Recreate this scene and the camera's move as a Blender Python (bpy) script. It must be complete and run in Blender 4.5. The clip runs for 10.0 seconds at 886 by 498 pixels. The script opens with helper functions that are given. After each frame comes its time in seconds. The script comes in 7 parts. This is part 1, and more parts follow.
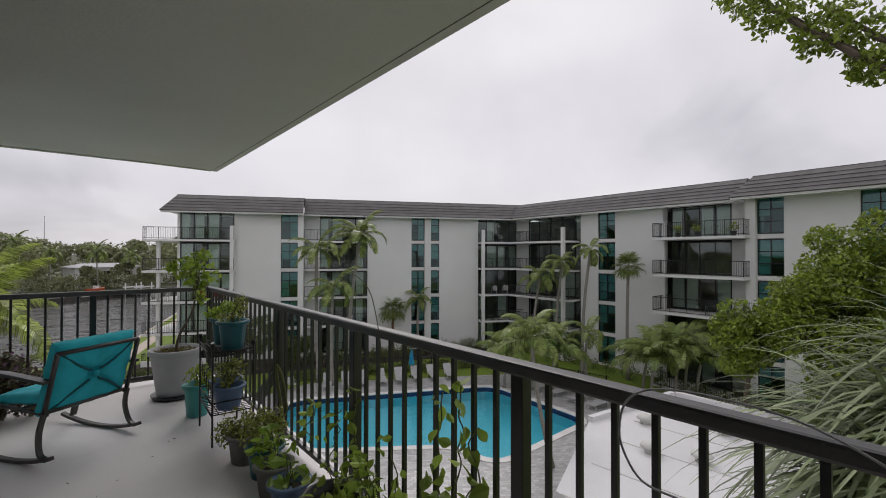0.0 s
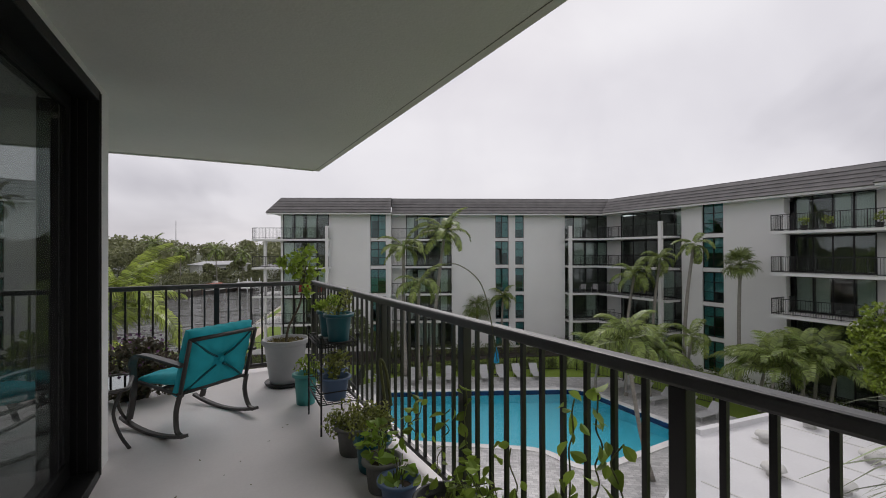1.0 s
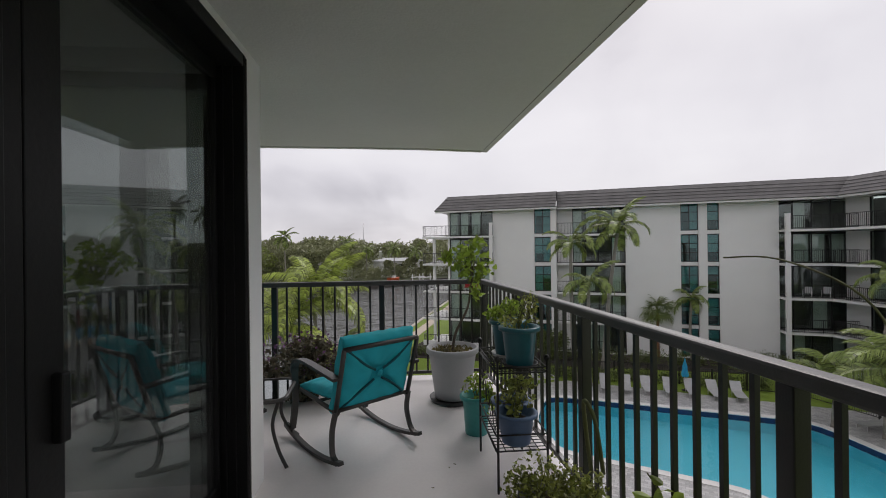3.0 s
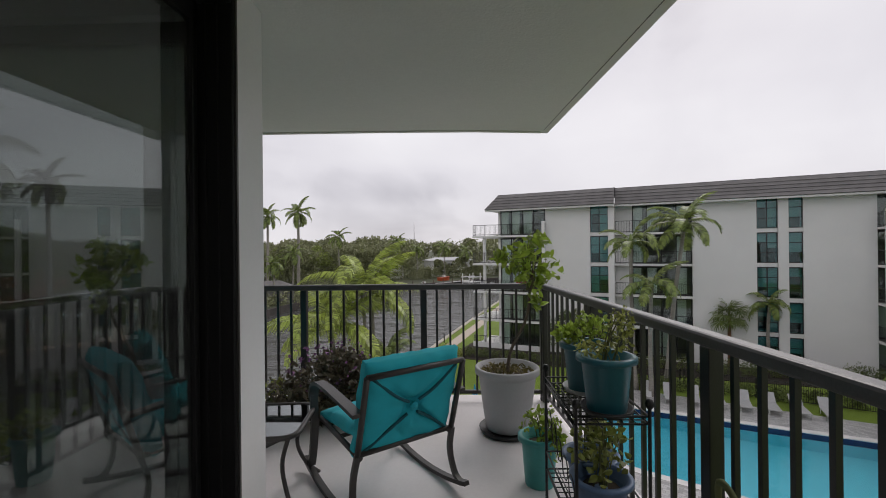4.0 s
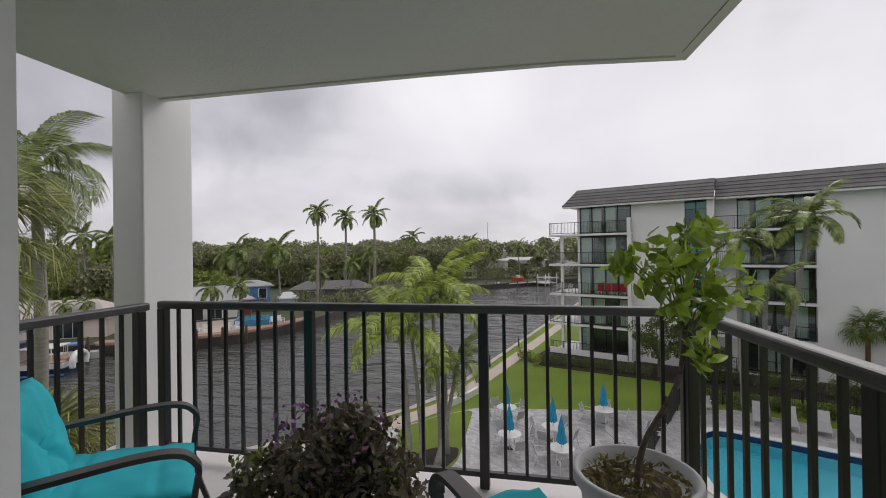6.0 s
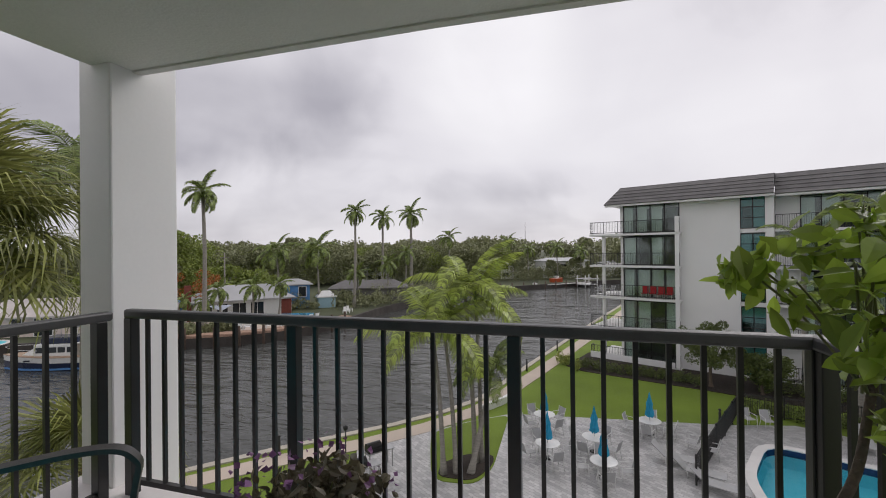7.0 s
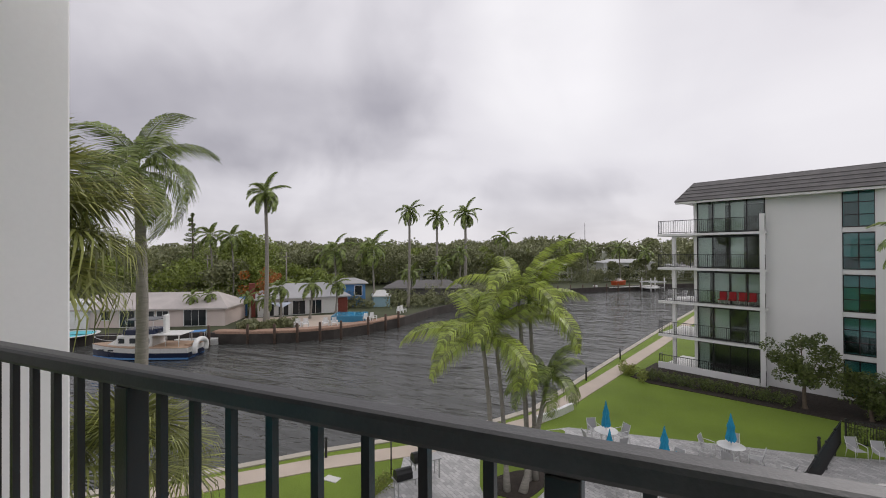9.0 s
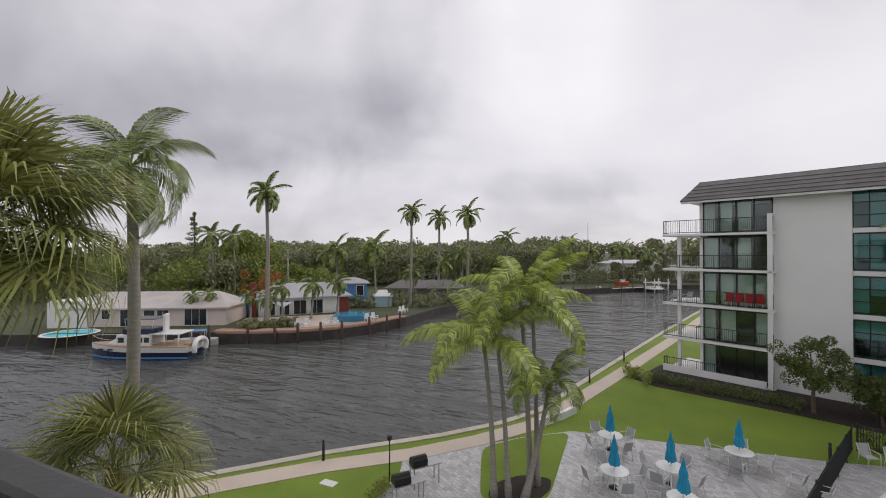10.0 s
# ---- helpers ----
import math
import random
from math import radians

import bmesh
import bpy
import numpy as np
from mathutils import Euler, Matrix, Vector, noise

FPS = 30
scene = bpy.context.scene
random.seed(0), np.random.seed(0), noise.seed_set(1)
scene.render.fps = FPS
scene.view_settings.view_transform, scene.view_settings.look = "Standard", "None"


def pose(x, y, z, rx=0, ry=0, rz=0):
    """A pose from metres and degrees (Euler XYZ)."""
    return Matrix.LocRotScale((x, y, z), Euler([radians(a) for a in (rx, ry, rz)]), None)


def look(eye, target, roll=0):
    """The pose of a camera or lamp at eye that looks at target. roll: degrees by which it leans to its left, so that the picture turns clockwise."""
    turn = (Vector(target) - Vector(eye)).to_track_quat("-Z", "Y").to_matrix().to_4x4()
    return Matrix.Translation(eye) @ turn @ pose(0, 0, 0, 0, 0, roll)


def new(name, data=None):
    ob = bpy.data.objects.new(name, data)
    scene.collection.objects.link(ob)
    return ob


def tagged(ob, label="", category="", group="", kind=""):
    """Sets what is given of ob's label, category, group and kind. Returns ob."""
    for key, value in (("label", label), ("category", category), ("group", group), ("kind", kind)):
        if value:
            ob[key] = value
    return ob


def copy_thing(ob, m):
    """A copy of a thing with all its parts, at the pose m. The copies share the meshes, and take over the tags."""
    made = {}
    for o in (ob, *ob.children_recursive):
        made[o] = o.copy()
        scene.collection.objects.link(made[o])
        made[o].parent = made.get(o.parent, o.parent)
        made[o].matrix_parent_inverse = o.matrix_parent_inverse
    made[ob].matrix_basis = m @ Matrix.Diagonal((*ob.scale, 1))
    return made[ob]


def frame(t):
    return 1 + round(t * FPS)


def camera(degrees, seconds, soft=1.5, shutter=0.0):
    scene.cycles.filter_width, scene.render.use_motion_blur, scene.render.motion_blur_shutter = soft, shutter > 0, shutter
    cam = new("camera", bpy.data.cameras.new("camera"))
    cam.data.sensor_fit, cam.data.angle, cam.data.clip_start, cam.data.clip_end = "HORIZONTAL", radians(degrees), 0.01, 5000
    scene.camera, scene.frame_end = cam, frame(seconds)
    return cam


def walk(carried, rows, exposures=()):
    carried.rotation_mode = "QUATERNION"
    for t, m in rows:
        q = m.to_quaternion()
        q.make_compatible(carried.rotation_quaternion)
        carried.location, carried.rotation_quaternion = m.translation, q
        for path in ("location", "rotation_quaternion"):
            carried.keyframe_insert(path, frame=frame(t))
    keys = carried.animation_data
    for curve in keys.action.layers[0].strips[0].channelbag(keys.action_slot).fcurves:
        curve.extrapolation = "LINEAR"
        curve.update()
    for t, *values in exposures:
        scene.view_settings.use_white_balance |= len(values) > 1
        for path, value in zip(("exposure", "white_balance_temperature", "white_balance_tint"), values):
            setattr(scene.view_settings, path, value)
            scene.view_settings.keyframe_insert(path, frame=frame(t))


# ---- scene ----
cam = camera(92.3, 10.0, soft=1.0)
# seconds, eye, target, roll: y runs along the long rail, z from the floor of the balcony
PATH = [
    (0, (0.274, -0.426, 1.473), (1.496, 1.157, 1.494), 0.1),
    (0.5, (0.244, -0.333, 1.456), (1.319, 1.353, 1.473), -0.0),
    (1, (0.233, -0.188, 1.437), (1.13, 1.6, 1.448), -0.2),
    (1.5, (0.259, 0.001, 1.437), (0.956, 1.876, 1.444), -0.3),
    (2, (0.295, 0.216, 1.428), (0.788, 2.154, 1.436), -0.4),
    (2.5, (0.323, 0.499, 1.411), (0.647, 2.472, 1.415), -0.6),
    (4, (0.397, 1.489, 1.387), (0.339, 3.489, 1.389), -0.6),
    (4.5, (0.386, 1.856, 1.391), (0.241, 3.851, 1.391), -0.6),
    (5, (0.385, 2.213, 1.386), (0.152, 4.199, 1.388), -0.5),
    (5.5, (0.386, 2.57, 1.394), (0.067, 4.544, 1.398), -0.7),
    (7, (0.334, 3.54, 1.391), (-0.234, 5.458, 1.398), -0.6),
    (7.5, (0.316, 3.857, 1.387), (-0.341, 5.746, 1.396), -0.5),
    (8, (0.282, 4.168, 1.396), (-0.455, 6.027, 1.405), -0.5),
    (8.5, (0.259, 4.452, 1.39), (-0.549, 6.281, 1.395), -0.3),
    (9, (0.2, 4.706, 1.366), (-0.613, 6.534, 1.377), -0.3),
    (9.5, (0.146, 4.947, 1.354), (-0.672, 6.772, 1.365), -0.2),
    (10, (0.099, 5.155, 1.321), (-0.725, 6.977, 1.333), -0.1),
]
walk(cam, [(t, look(eye, target, roll)) for t, eye, target, roll in PATH], [(0, 0.06, 6500, 14), (3.5, 0.12, 6500, 14), (10, 0.12, 6500, 14)])

# ---- light ----
SUN_AZ, SUN_EL = radians(30), radians(38)
world = bpy.data.worlds.new("overcast")
scene.world = world
world.use_nodes = True
wn, wl = world.node_tree.nodes, world.node_tree.links
wn.clear()
sky = wn.new("ShaderNodeTexSky")
sky.sky_type = "NISHITA"
sky.sun_disc = False
sky.sun_elevation, sky.sun_rotation = SUN_EL, SUN_AZ
tc = wn.new("ShaderNodeTexCoord")
sep = wn.new("ShaderNodeSeparateXYZ")
wl.new(tc.outputs["Generated"], sep.inputs[0])


def wmath(op, a, b=None, c=None):
    n = wn.new("ShaderNodeMath")
    n.operation = op
    for i, v in enumerate((a, b, c)):
        if v is None:
            continue
        if isinstance(v, (int, float)):
            n.inputs[i].default_value = v
        else:
            wl.new(v, n.inputs[i])
    return n.outputs[0]


up = wmath("ADD", wmath("MAXIMUM", sep.outputs[2], 0.0), 0.30)
flat = wn.new("ShaderNodeCombineXYZ")
wl.new(wmath("DIVIDE", sep.outputs[0], up), flat.inputs[0])
wl.new(wmath("DIVIDE", sep.outputs[1], up), flat.inputs[1])


def wnoise(scale, detail, rough, off):
    mp = wn.new("ShaderNodeMapping")
    mp.inputs["Location"].default_value = off
    wl.new(flat.outputs[0], mp.inputs[0])
    n = wn.new("ShaderNodeTexNoise")
    n.inputs["Scale"].default_value = scale
    n.inputs["Detail"].default_value = detail
    n.inputs["Roughness"].default_value = rough
    n.inputs["Distortion"].default_value = 0.4
    wl.new(mp.outputs[0], n.inputs["Vector"])
    return n.outputs["Fac"]


wisp = wn.new("ShaderNodeTexNoise")
wl.new(tc.outputs["Generated"], wisp.inputs["Vector"])
wisp.inputs["Scale"].default_value, wisp.inputs["Detail"].default_value, wisp.inputs["Roughness"].default_value, wisp.inputs["Distortion"].default_value = 4.5, 5, 0.46, 0.4
wisp = wisp.outputs["Fac"]
broad = wnoise(0.8, 4, 0.5, (3.3, 1.2, 0))
clouds = wmath("ADD", wmath("MULTIPLY", broad, 0.30), wmath("MULTIPLY", wisp, 0.17))
clouds = wmath("ADD", clouds, 0.265)
azimuth = wmath("ARCTAN2", sep.outputs[0], sep.outputs[1])
height = wmath("ARCSINE", sep.outputs[2])


def cloud_bank(az, el, wide, tall, ragged, soft):
    """The cover of one ragged bank of cloud, 0 to 1, from its middle and half sizes in degrees."""
    u = wmath("DIVIDE", wmath("SUBTRACT", azimuth, radians(az)), radians(wide))
    v = wmath("DIVIDE", wmath("SUBTRACT", height, radians(el)), radians(tall))
    d = wmath("SQRT", wmath("ADD", wmath("MULTIPLY", u, u), wmath("MULTIPLY", v, v)))
    d = wmath("ADD", d, wmath("MULTIPLY", wmath("SUBTRACT", wisp, 0.5), ragged))
    m = wn.new("ShaderNodeMapRange")
    m.interpolation_type = "SMOOTHSTEP"
    m.inputs[1].default_value, m.inputs[2].default_value = 1.0 + soft, 1.0 - soft
    wl.new(d, m.inputs[0])
    return m.outputs[0]


# dark banks over the canal and the courtyard, and the bright breaks between them
for az, el, wide, tall, ragged, soft, dark in (
        (-64, 29, 47, 19.5, 0.32, 0.2, 0.115), (-40, 15.5, 33, 6.0, 0.35, 0.45, 0.05), (-90, 45, 40, 20, 0.8, 0.5, 0.02),
        (-7, 8.8, 14, 2.2, 0.6, 0.5, 0.055), (68, 15.5, 32, 8.0, 0.6, 0.4, 0.06), (22, 30, 16, 7, 0.8, 0.5, 0.03),
        (-10, 27, 10, 16, 0.6, 0.5, -0.13), (46, 28, 14, 5, 0.8, 0.5, -0.07), (-58, 5.5, 46, 5.5, 0.4, 0.8, 0.10), (-10, 5, 40, 4.0, 0.4, 0.8, 0.04), (22, 22, 26, 20, 0.4, 0.6, 0.04)):
    clouds = wmath("SUBTRACT", clouds, wmath("MULTIPLY", cloud_bank(az, el, wide, tall, ragged, soft), dark))
ramp = wn.new("ShaderNodeValToRGB")
ramp.color_ramp.elements[0].position, ramp.color_ramp.elements[0].color = 0.30, (0.40, 0.395, 0.43, 1)
ramp.color_ramp.elements[1].position, ramp.color_ramp.elements[1].color = 0.57, (0.825, 0.825, 0.835, 1)
top = ramp.color_ramp.elements.new(0.68)
top.color = (0.93, 0.93, 0.935, 1)
mid = ramp.color_ramp.elements.new(0.43)
mid.color = (0.70, 0.695, 0.72, 1)
wl.new(clouds, ramp.inputs[0])
bg_cloud = wn.new("ShaderNodeBackground")
wl.new(ramp.outputs[0], bg_cloud.inputs[0])
bg_cloud.inputs[1].default_value = 1.0
bg_sky = wn.new("ShaderNodeBackground")
wl.new(sky.outputs[0], bg_sky.inputs[0])
bg_sky.inputs[1].default_value = 0.08
wmix = wn.new("ShaderNodeMixShader")
wmix.inputs[0].default_value = 0.94
wl.new(bg_sky.outputs[0], wmix.inputs[1])
wl.new(bg_cloud.outputs[0], wmix.inputs[2])
wout = wn.new("ShaderNodeOutputWorld")
wl.new(wmix.outputs[0], wout.inputs[0])

sun = new("sun", bpy.data.lights.new("sun", "SUN"))
sun.data.energy, sun.data.angle, sun.data.color = 0.95, radians(28), (1.0, 0.97, 0.93)
sun.matrix_world = look((math.sin(SUN_AZ) * math.cos(SUN_EL) * 60, math.cos(SUN_AZ) * math.cos(SUN_EL) * 60, math.sin(SUN_EL) * 60), (0, 0, 0))


# ---- materials ----
def material(name, color, rough=0.6, metal=0.0, vary=0.12, scale=3.0, fine=60.0, bump=0.1, bump_scale=None, spec=0.5, rand=0.0, stretch=(1, 1, 1), dist=0.01):
    m = bpy.data.materials.new(name)
    m.use_nodes = True
    n, l = m.node_tree.nodes, m.node_tree.links
    b = n["Principled BSDF"]
    b.inputs["Roughness"].default_value, b.inputs["Metallic"].default_value = rough, metal
    b.inputs["Specular IOR Level"].default_value = spec
    geo = n.new("ShaderNodeNewGeometry")
    mp = n.new("ShaderNodeMapping")
    mp.inputs["Scale"].default_value = stretch
    l.new(geo.outputs["Position"], mp.inputs[0])
    n1, n2 = n.new("ShaderNodeTexNoise"), n.new("ShaderNodeTexNoise")
    n1.inputs["Scale"].default_value, n2.inputs["Scale"].default_value = scale, fine
    n1.inputs["Detail"].default_value, n2.inputs["Detail"].default_value = 5, 3
    l.new(mp.outputs[0], n1.inputs["Vector"])
    l.new(mp.outputs[0], n2.inputs["Vector"])
    add = n.new("ShaderNodeMath")
    add.operation = "MULTIPLY_ADD"
    l.new(n2.outputs["Fac"], add.inputs[0])
    add.inputs[1].default_value = 0.45
    l.new(n1.outputs["Fac"], add.inputs[2])
    mr = n.new("ShaderNodeMapRange")
    mr.inputs[1].default_value, mr.inputs[2].default_value = 0.4, 1.05
    mr.inputs[3].default_value, mr.inputs[4].default_value = 1 - vary, 1 + vary
    l.new(add.outputs[0], mr.inputs[0])
    val = mr.outputs[0]
    if rand:
        info = n.new("ShaderNodeObjectInfo")
        r2 = n.new("ShaderNodeMapRange")
        r2.inputs[3].default_value, r2.inputs[4].default_value = 1 - rand, 1 + rand
        l.new(info.outputs["Random"], r2.inputs[0])
        mu = n.new("ShaderNodeMath")
        mu.operation = "MULTIPLY"
        l.new(val, mu.inputs[0])
        l.new(r2.outputs[0], mu.inputs[1])
        val = mu.outputs[0]
    vm = n.new("ShaderNodeVectorMath")
    vm.operation = "SCALE"
    vm.inputs[0].default_value = color[:3]
    l.new(val, vm.inputs["Scale"])
    l.new(vm.outputs[0], b.inputs["Base Color"])
    if bump:
        bp = n.new("ShaderNodeBump")
        bp.inputs["Strength"].default_value, bp.inputs["Distance"].default_value = bump, dist
        if bump_scale:
            n3 = n.new("ShaderNodeTexNoise")
            n3.inputs["Scale"].default_value = bump_scale
            n3.inputs["Detail"].default_value = 4
            l.new(mp.outputs[0], n3.inputs["Vector"])
            l.new(n3.outputs["Fac"], bp.inputs["Height"])
        else:
            l.new(n2.outputs["Fac"], bp.inputs["Height"])
        l.new(bp.outputs[0], b.inputs["Normal"])
    return m


def leaf_material(name, color, vary=0.45, rough=0.45, through_light=0.25, other=None):
    """Leaves: each one its own tone, a little light comes through."""
    m = bpy.data.materials.new(name)
    m.use_nodes = True
    n, l = m.node_tree.nodes, m.node_tree.links
    b = n["Principled BSDF"]
    b.inputs["Roughness"].default_value = rough
    geo = n.new("ShaderNodeNewGeometry")
    mr = n.new("ShaderNodeMapRange")
    mr.inputs[3].default_value, mr.inputs[4].default_value = 1 - vary, 1 + vary
    l.new(geo.outputs["Random Per Island"], mr.inputs[0])
    nz = n.new("ShaderNodeTexNoise")
    nz.inputs["Scale"].default_value = 1.3
    l.new(geo.outputs["Position"], nz.inputs["Vector"])
    mx = n.new("ShaderNodeMix")
    mx.data_type = "RGBA"
    mx.inputs[6].default_value = (*color, 1)
    mx.inputs[7].default_value = (*(other or [c * k for c, k in zip(color, (1.5, 1.25, 0.9))]), 1)
    l.new(nz.outputs["Fac"], mx.inputs[0])
    vm = n.new("ShaderNodeVectorMath")
    vm.operation = "SCALE"
    l.new(mx.outputs[2], vm.inputs[0])
    l.new(mr.outputs[0], vm.inputs["Scale"])
    l.new(vm.outputs[0], b.inputs["Base Color"])
    tr = n.new("ShaderNodeBsdfTranslucent")
    l.new(vm.outputs[0], tr.inputs[0])
    ms = n.new("ShaderNodeMixShader")
    ms.inputs[0].default_value = through_light
    l.new(b.outputs[0], ms.inputs[1])
    l.new(tr.outputs[0], ms.inputs[2])
    l.new(ms.outputs[0], n["Material Output"].inputs[0])
    return m


def pane_material(name, tint, see=0.6, sheen=0.6, base=0.03, mesh=0.0):
    """Window glass: tinted, see-through, glossier at a glancing angle; mesh is the share of an insect screen's grey threads."""
    m = bpy.data.materials.new(name)
    m.use_nodes = True
    n, l = m.node_tree.nodes, m.node_tree.links
    n.remove(n["Principled BSDF"])
    t, g, f, mx = n.new("ShaderNodeBsdfTransparent"), n.new("ShaderNodeBsdfGlossy"), n.new("ShaderNodeLayerWeight"), n.new("ShaderNodeMixShader")
    t.inputs[0].default_value = (*[c * see for c in tint], 1)
    g.inputs[0].default_value, g.inputs["Roughness"].default_value = (0.95, 1, 1, 1), 0.01
    f.inputs[0].default_value = 0.5
    pw, ma = n.new("ShaderNodeMath"), n.new("ShaderNodeMath")
    pw.operation, ma.operation = "POWER", "MULTIPLY_ADD"
    l.new(f.outputs["Facing"], pw.inputs[0])
    pw.inputs[1].default_value = 3.5
    l.new(pw.outputs[0], ma.inputs[0])
    ma.inputs[1].default_value, ma.inputs[2].default_value = sheen, base
    l.new(ma.outputs[0], mx.inputs[0])
    l.new(t.outputs[0], mx.inputs[1])
    l.new(g.outputs[0], mx.inputs[2])
    out = mx.outputs[0]
    if mesh:
        threads, mm = n.new("ShaderNodeBsdfDiffuse"), n.new("ShaderNodeMixShader")
        threads.inputs[0].default_value = (0.12, 0.12, 0.12, 1)
        mm.inputs[0].default_value = mesh
        l.new(out, mm.inputs[1])
        l.new(threads.outputs[0], mm.inputs[2])
        out = mm.outputs[0]
    l.new(out, n["Material Output"].inputs[0])
    return m


stucco = material("white_stucco", (0.74, 0.735, 0.725), 0.85, vary=0.05, scale=0.35, fine=30, bump=0.25, bump_scale=90)
wall_paint = material("white_wall_paint", (0.82, 0.815, 0.80), 0.75, vary=0.035, scale=1.2, fine=40, bump=0.15, bump_scale=120, dist=0.002)
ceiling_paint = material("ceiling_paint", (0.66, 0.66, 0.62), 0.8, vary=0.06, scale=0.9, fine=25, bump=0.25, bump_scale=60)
deck_paint = material("painted_concrete", (0.76, 0.72, 0.71), 0.5, vary=0.07, scale=2.2, fine=45, bump=0.12, bump_scale=150)
black_metal = material("black_painted_metal", (0.016, 0.015, 0.015), 0.33, vary=0.25, scale=6, fine=150, bump=0.08, spec=0.6)
rail_black = material("rail_cap_paint", (0.045, 0.044, 0.044), 0.46, vary=0.35, scale=9, fine=120, bump=0.1, spec=0.8)
steel_dark = material("bronze_grey_steel", (0.06, 0.055, 0.052), 0.4, 0.3, vary=0.2, scale=12, fine=160, bump=0.08)
teal_fabric = material("teal_canvas", (0.013, 0.43, 0.51), 0.85, vary=0.16, scale=7, fine=420, bump=0.35, bump_scale=700, dist=0.002)
shingle_mat = material("grey_roof_shingle", (0.17, 0.162, 0.16), 0.85, vary=0.22, scale=1.4, fine=28, bump=0.5, bump_scale=24, rand=0.12)
dark_frame = material("dark_bronze_frame", (0.02, 0.02, 0.021), 0.4, 0.4, vary=0.2, scale=8)
door_black = material("door_black", (0.011, 0.011, 0.011), 0.45, vary=0.2, spec=0.2)
# dark grey that carries the shade of unlit rooms in its colour
painted_dim = material("painted_dim_grey", (0.16, 0.155, 0.15), 0.8, vary=0.3, scale=1.2)
curtain_mat = material("pale_curtain", (0.62, 0.63, 0.60), 0.9, vary=0.12, scale=2, fine=25, stretch=(9, 9, 0.6), bump=0.4, dist=0.03)
blind_mat = material("grey_blind", (0.52, 0.54, 0.53), 0.8, vary=0.15, stretch=(0.3, 0.3, 12), scale=2)
pane_dark = pane_material("bronze_pane", (0.86, 0.93, 0.90), 0.95, 0.6, 0.06)
pane_teal = pane_material("teal_pane", (0.46, 0.74, 0.74), 0.95, 0.6, 0.055)
pane_door = pane_material("door_pane", (0.76, 0.82, 0.80), 0.95, 0.35, 0.015)
pane_screen = pane_material("screened_pane", (0.55, 0.56, 0.55), 0.9, 0.25, 0.10, 0.12)
lawn_mat = material("lawn", (0.16, 0.235, 0.022), 0.9, vary=0.22, scale=0.35, fine=14, bump=0.9, bump_scale=30, dist=0.05)
sand_path = material("concrete_path", (0.50, 0.42, 0.35), 0.8, vary=0.1, scale=0.6, fine=20, bump=0.2)
cap_concrete = material("seawall_cap_concrete", (0.44, 0.40, 0.34), 0.85, vary=0.2, scale=0.9, fine=14, bump=0.4)
white_concrete = material("pale_concrete", (0.62, 0.61, 0.58), 0.8, vary=0.1, scale=0.8, fine=25, bump=0.3)
seawall_mat = material("seawall_concrete", (0.05, 0.043, 0.038), 0.85, vary=0.45, scale=0.9, fine=9, bump=0.5, bump_scale=6)
mulch_mat = material("dark_mulch", (0.035, 0.026, 0.02), 0.95, vary=0.5, scale=5, fine=35, bump=1.0, bump_scale=25, dist=0.05)
pool_tile = material("pool_plaster", (0.10, 0.56, 0.66), 0.5, vary=0.05, scale=0.8, fine=12, bump=0.1)
pool_band = material("navy_waterline_tile", (0.012, 0.03, 0.10), 0.25, vary=0.3, scale=6, fine=30)
coping_mat = material("white_pool_coping", (0.70, 0.68, 0.66), 0.7, vary=0.1, scale=2, fine=30, bump=0.25)
roof_white = material("white_roof_membrane", (0.68, 0.672, 0.68), 0.6, vary=0.06, scale=0.7, fine=10, bump=0.15)
far_ground = material("wooded_ground", (0.06, 0.07, 0.032), 0.95, vary=0.5, scale=0.08, fine=0.6, bump=0.6)
trunk_grey = material("palm_trunk_grey", (0.27, 0.25, 0.22), 0.9, vary=0.3, scale=3, fine=18, stretch=(1, 1, 6), bump=0.7, dist=0.03)
trunk_brown = material("shaggy_palm_trunk", (0.20, 0.10, 0.055), 0.95, vary=0.5, scale=5, fine=30, bump=1.0, dist=0.05)
bark_mat = material("tree_bark", (0.13, 0.10, 0.075), 0.9, vary=0.35, scale=4, fine=30, bump=0.8, dist=0.03)
leaf_palm = leaf_material("palm_leaf", (0.115, 0.175, 0.042), vary=0.55, other=(0.225, 0.265, 0.065))
leaf_palm_lime = leaf_material("fresh_palm_leaf", (0.20, 0.28, 0.05), vary=0.6, other=(0.38, 0.43, 0.075))
leaf_fan = leaf_material("fan_palm_leaf", (0.15, 0.19, 0.06), vary=0.65, other=(0.31, 0.30, 0.09), through_light=0.35)
leaf_dark = leaf_material("dark_tree_leaf", (0.095, 0.135, 0.045))
# paler, greyer green with low contrast: distance haze put into the leaf colour
leaf_far_hazed = leaf_material("hazed_distant_leaf", (0.185, 0.21, 0.105), vary=0.25, other=(0.265, 0.265, 0.13), through_light=0.1)
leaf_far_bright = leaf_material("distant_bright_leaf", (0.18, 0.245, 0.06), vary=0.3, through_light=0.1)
leaf_clusia = leaf_material("glossy_tree_leaf", (0.12, 0.19, 0.022), vary=0.5, rough=0.35, other=(0.27, 0.33, 0.04))
leaf_pot = leaf_material("potted_leaf", (0.17, 0.31, 0.035), other=(0.29, 0.43, 0.06), through_light=0.35)
leaf_lime = leaf_material("lime_leaf", (0.22, 0.33, 0.04), other=(0.33, 0.43, 0.06), through_light=0.4)
leaf_herb = leaf_material("herb_leaf", (0.20, 0.26, 0.05), other=(0.32, 0.33, 0.08))
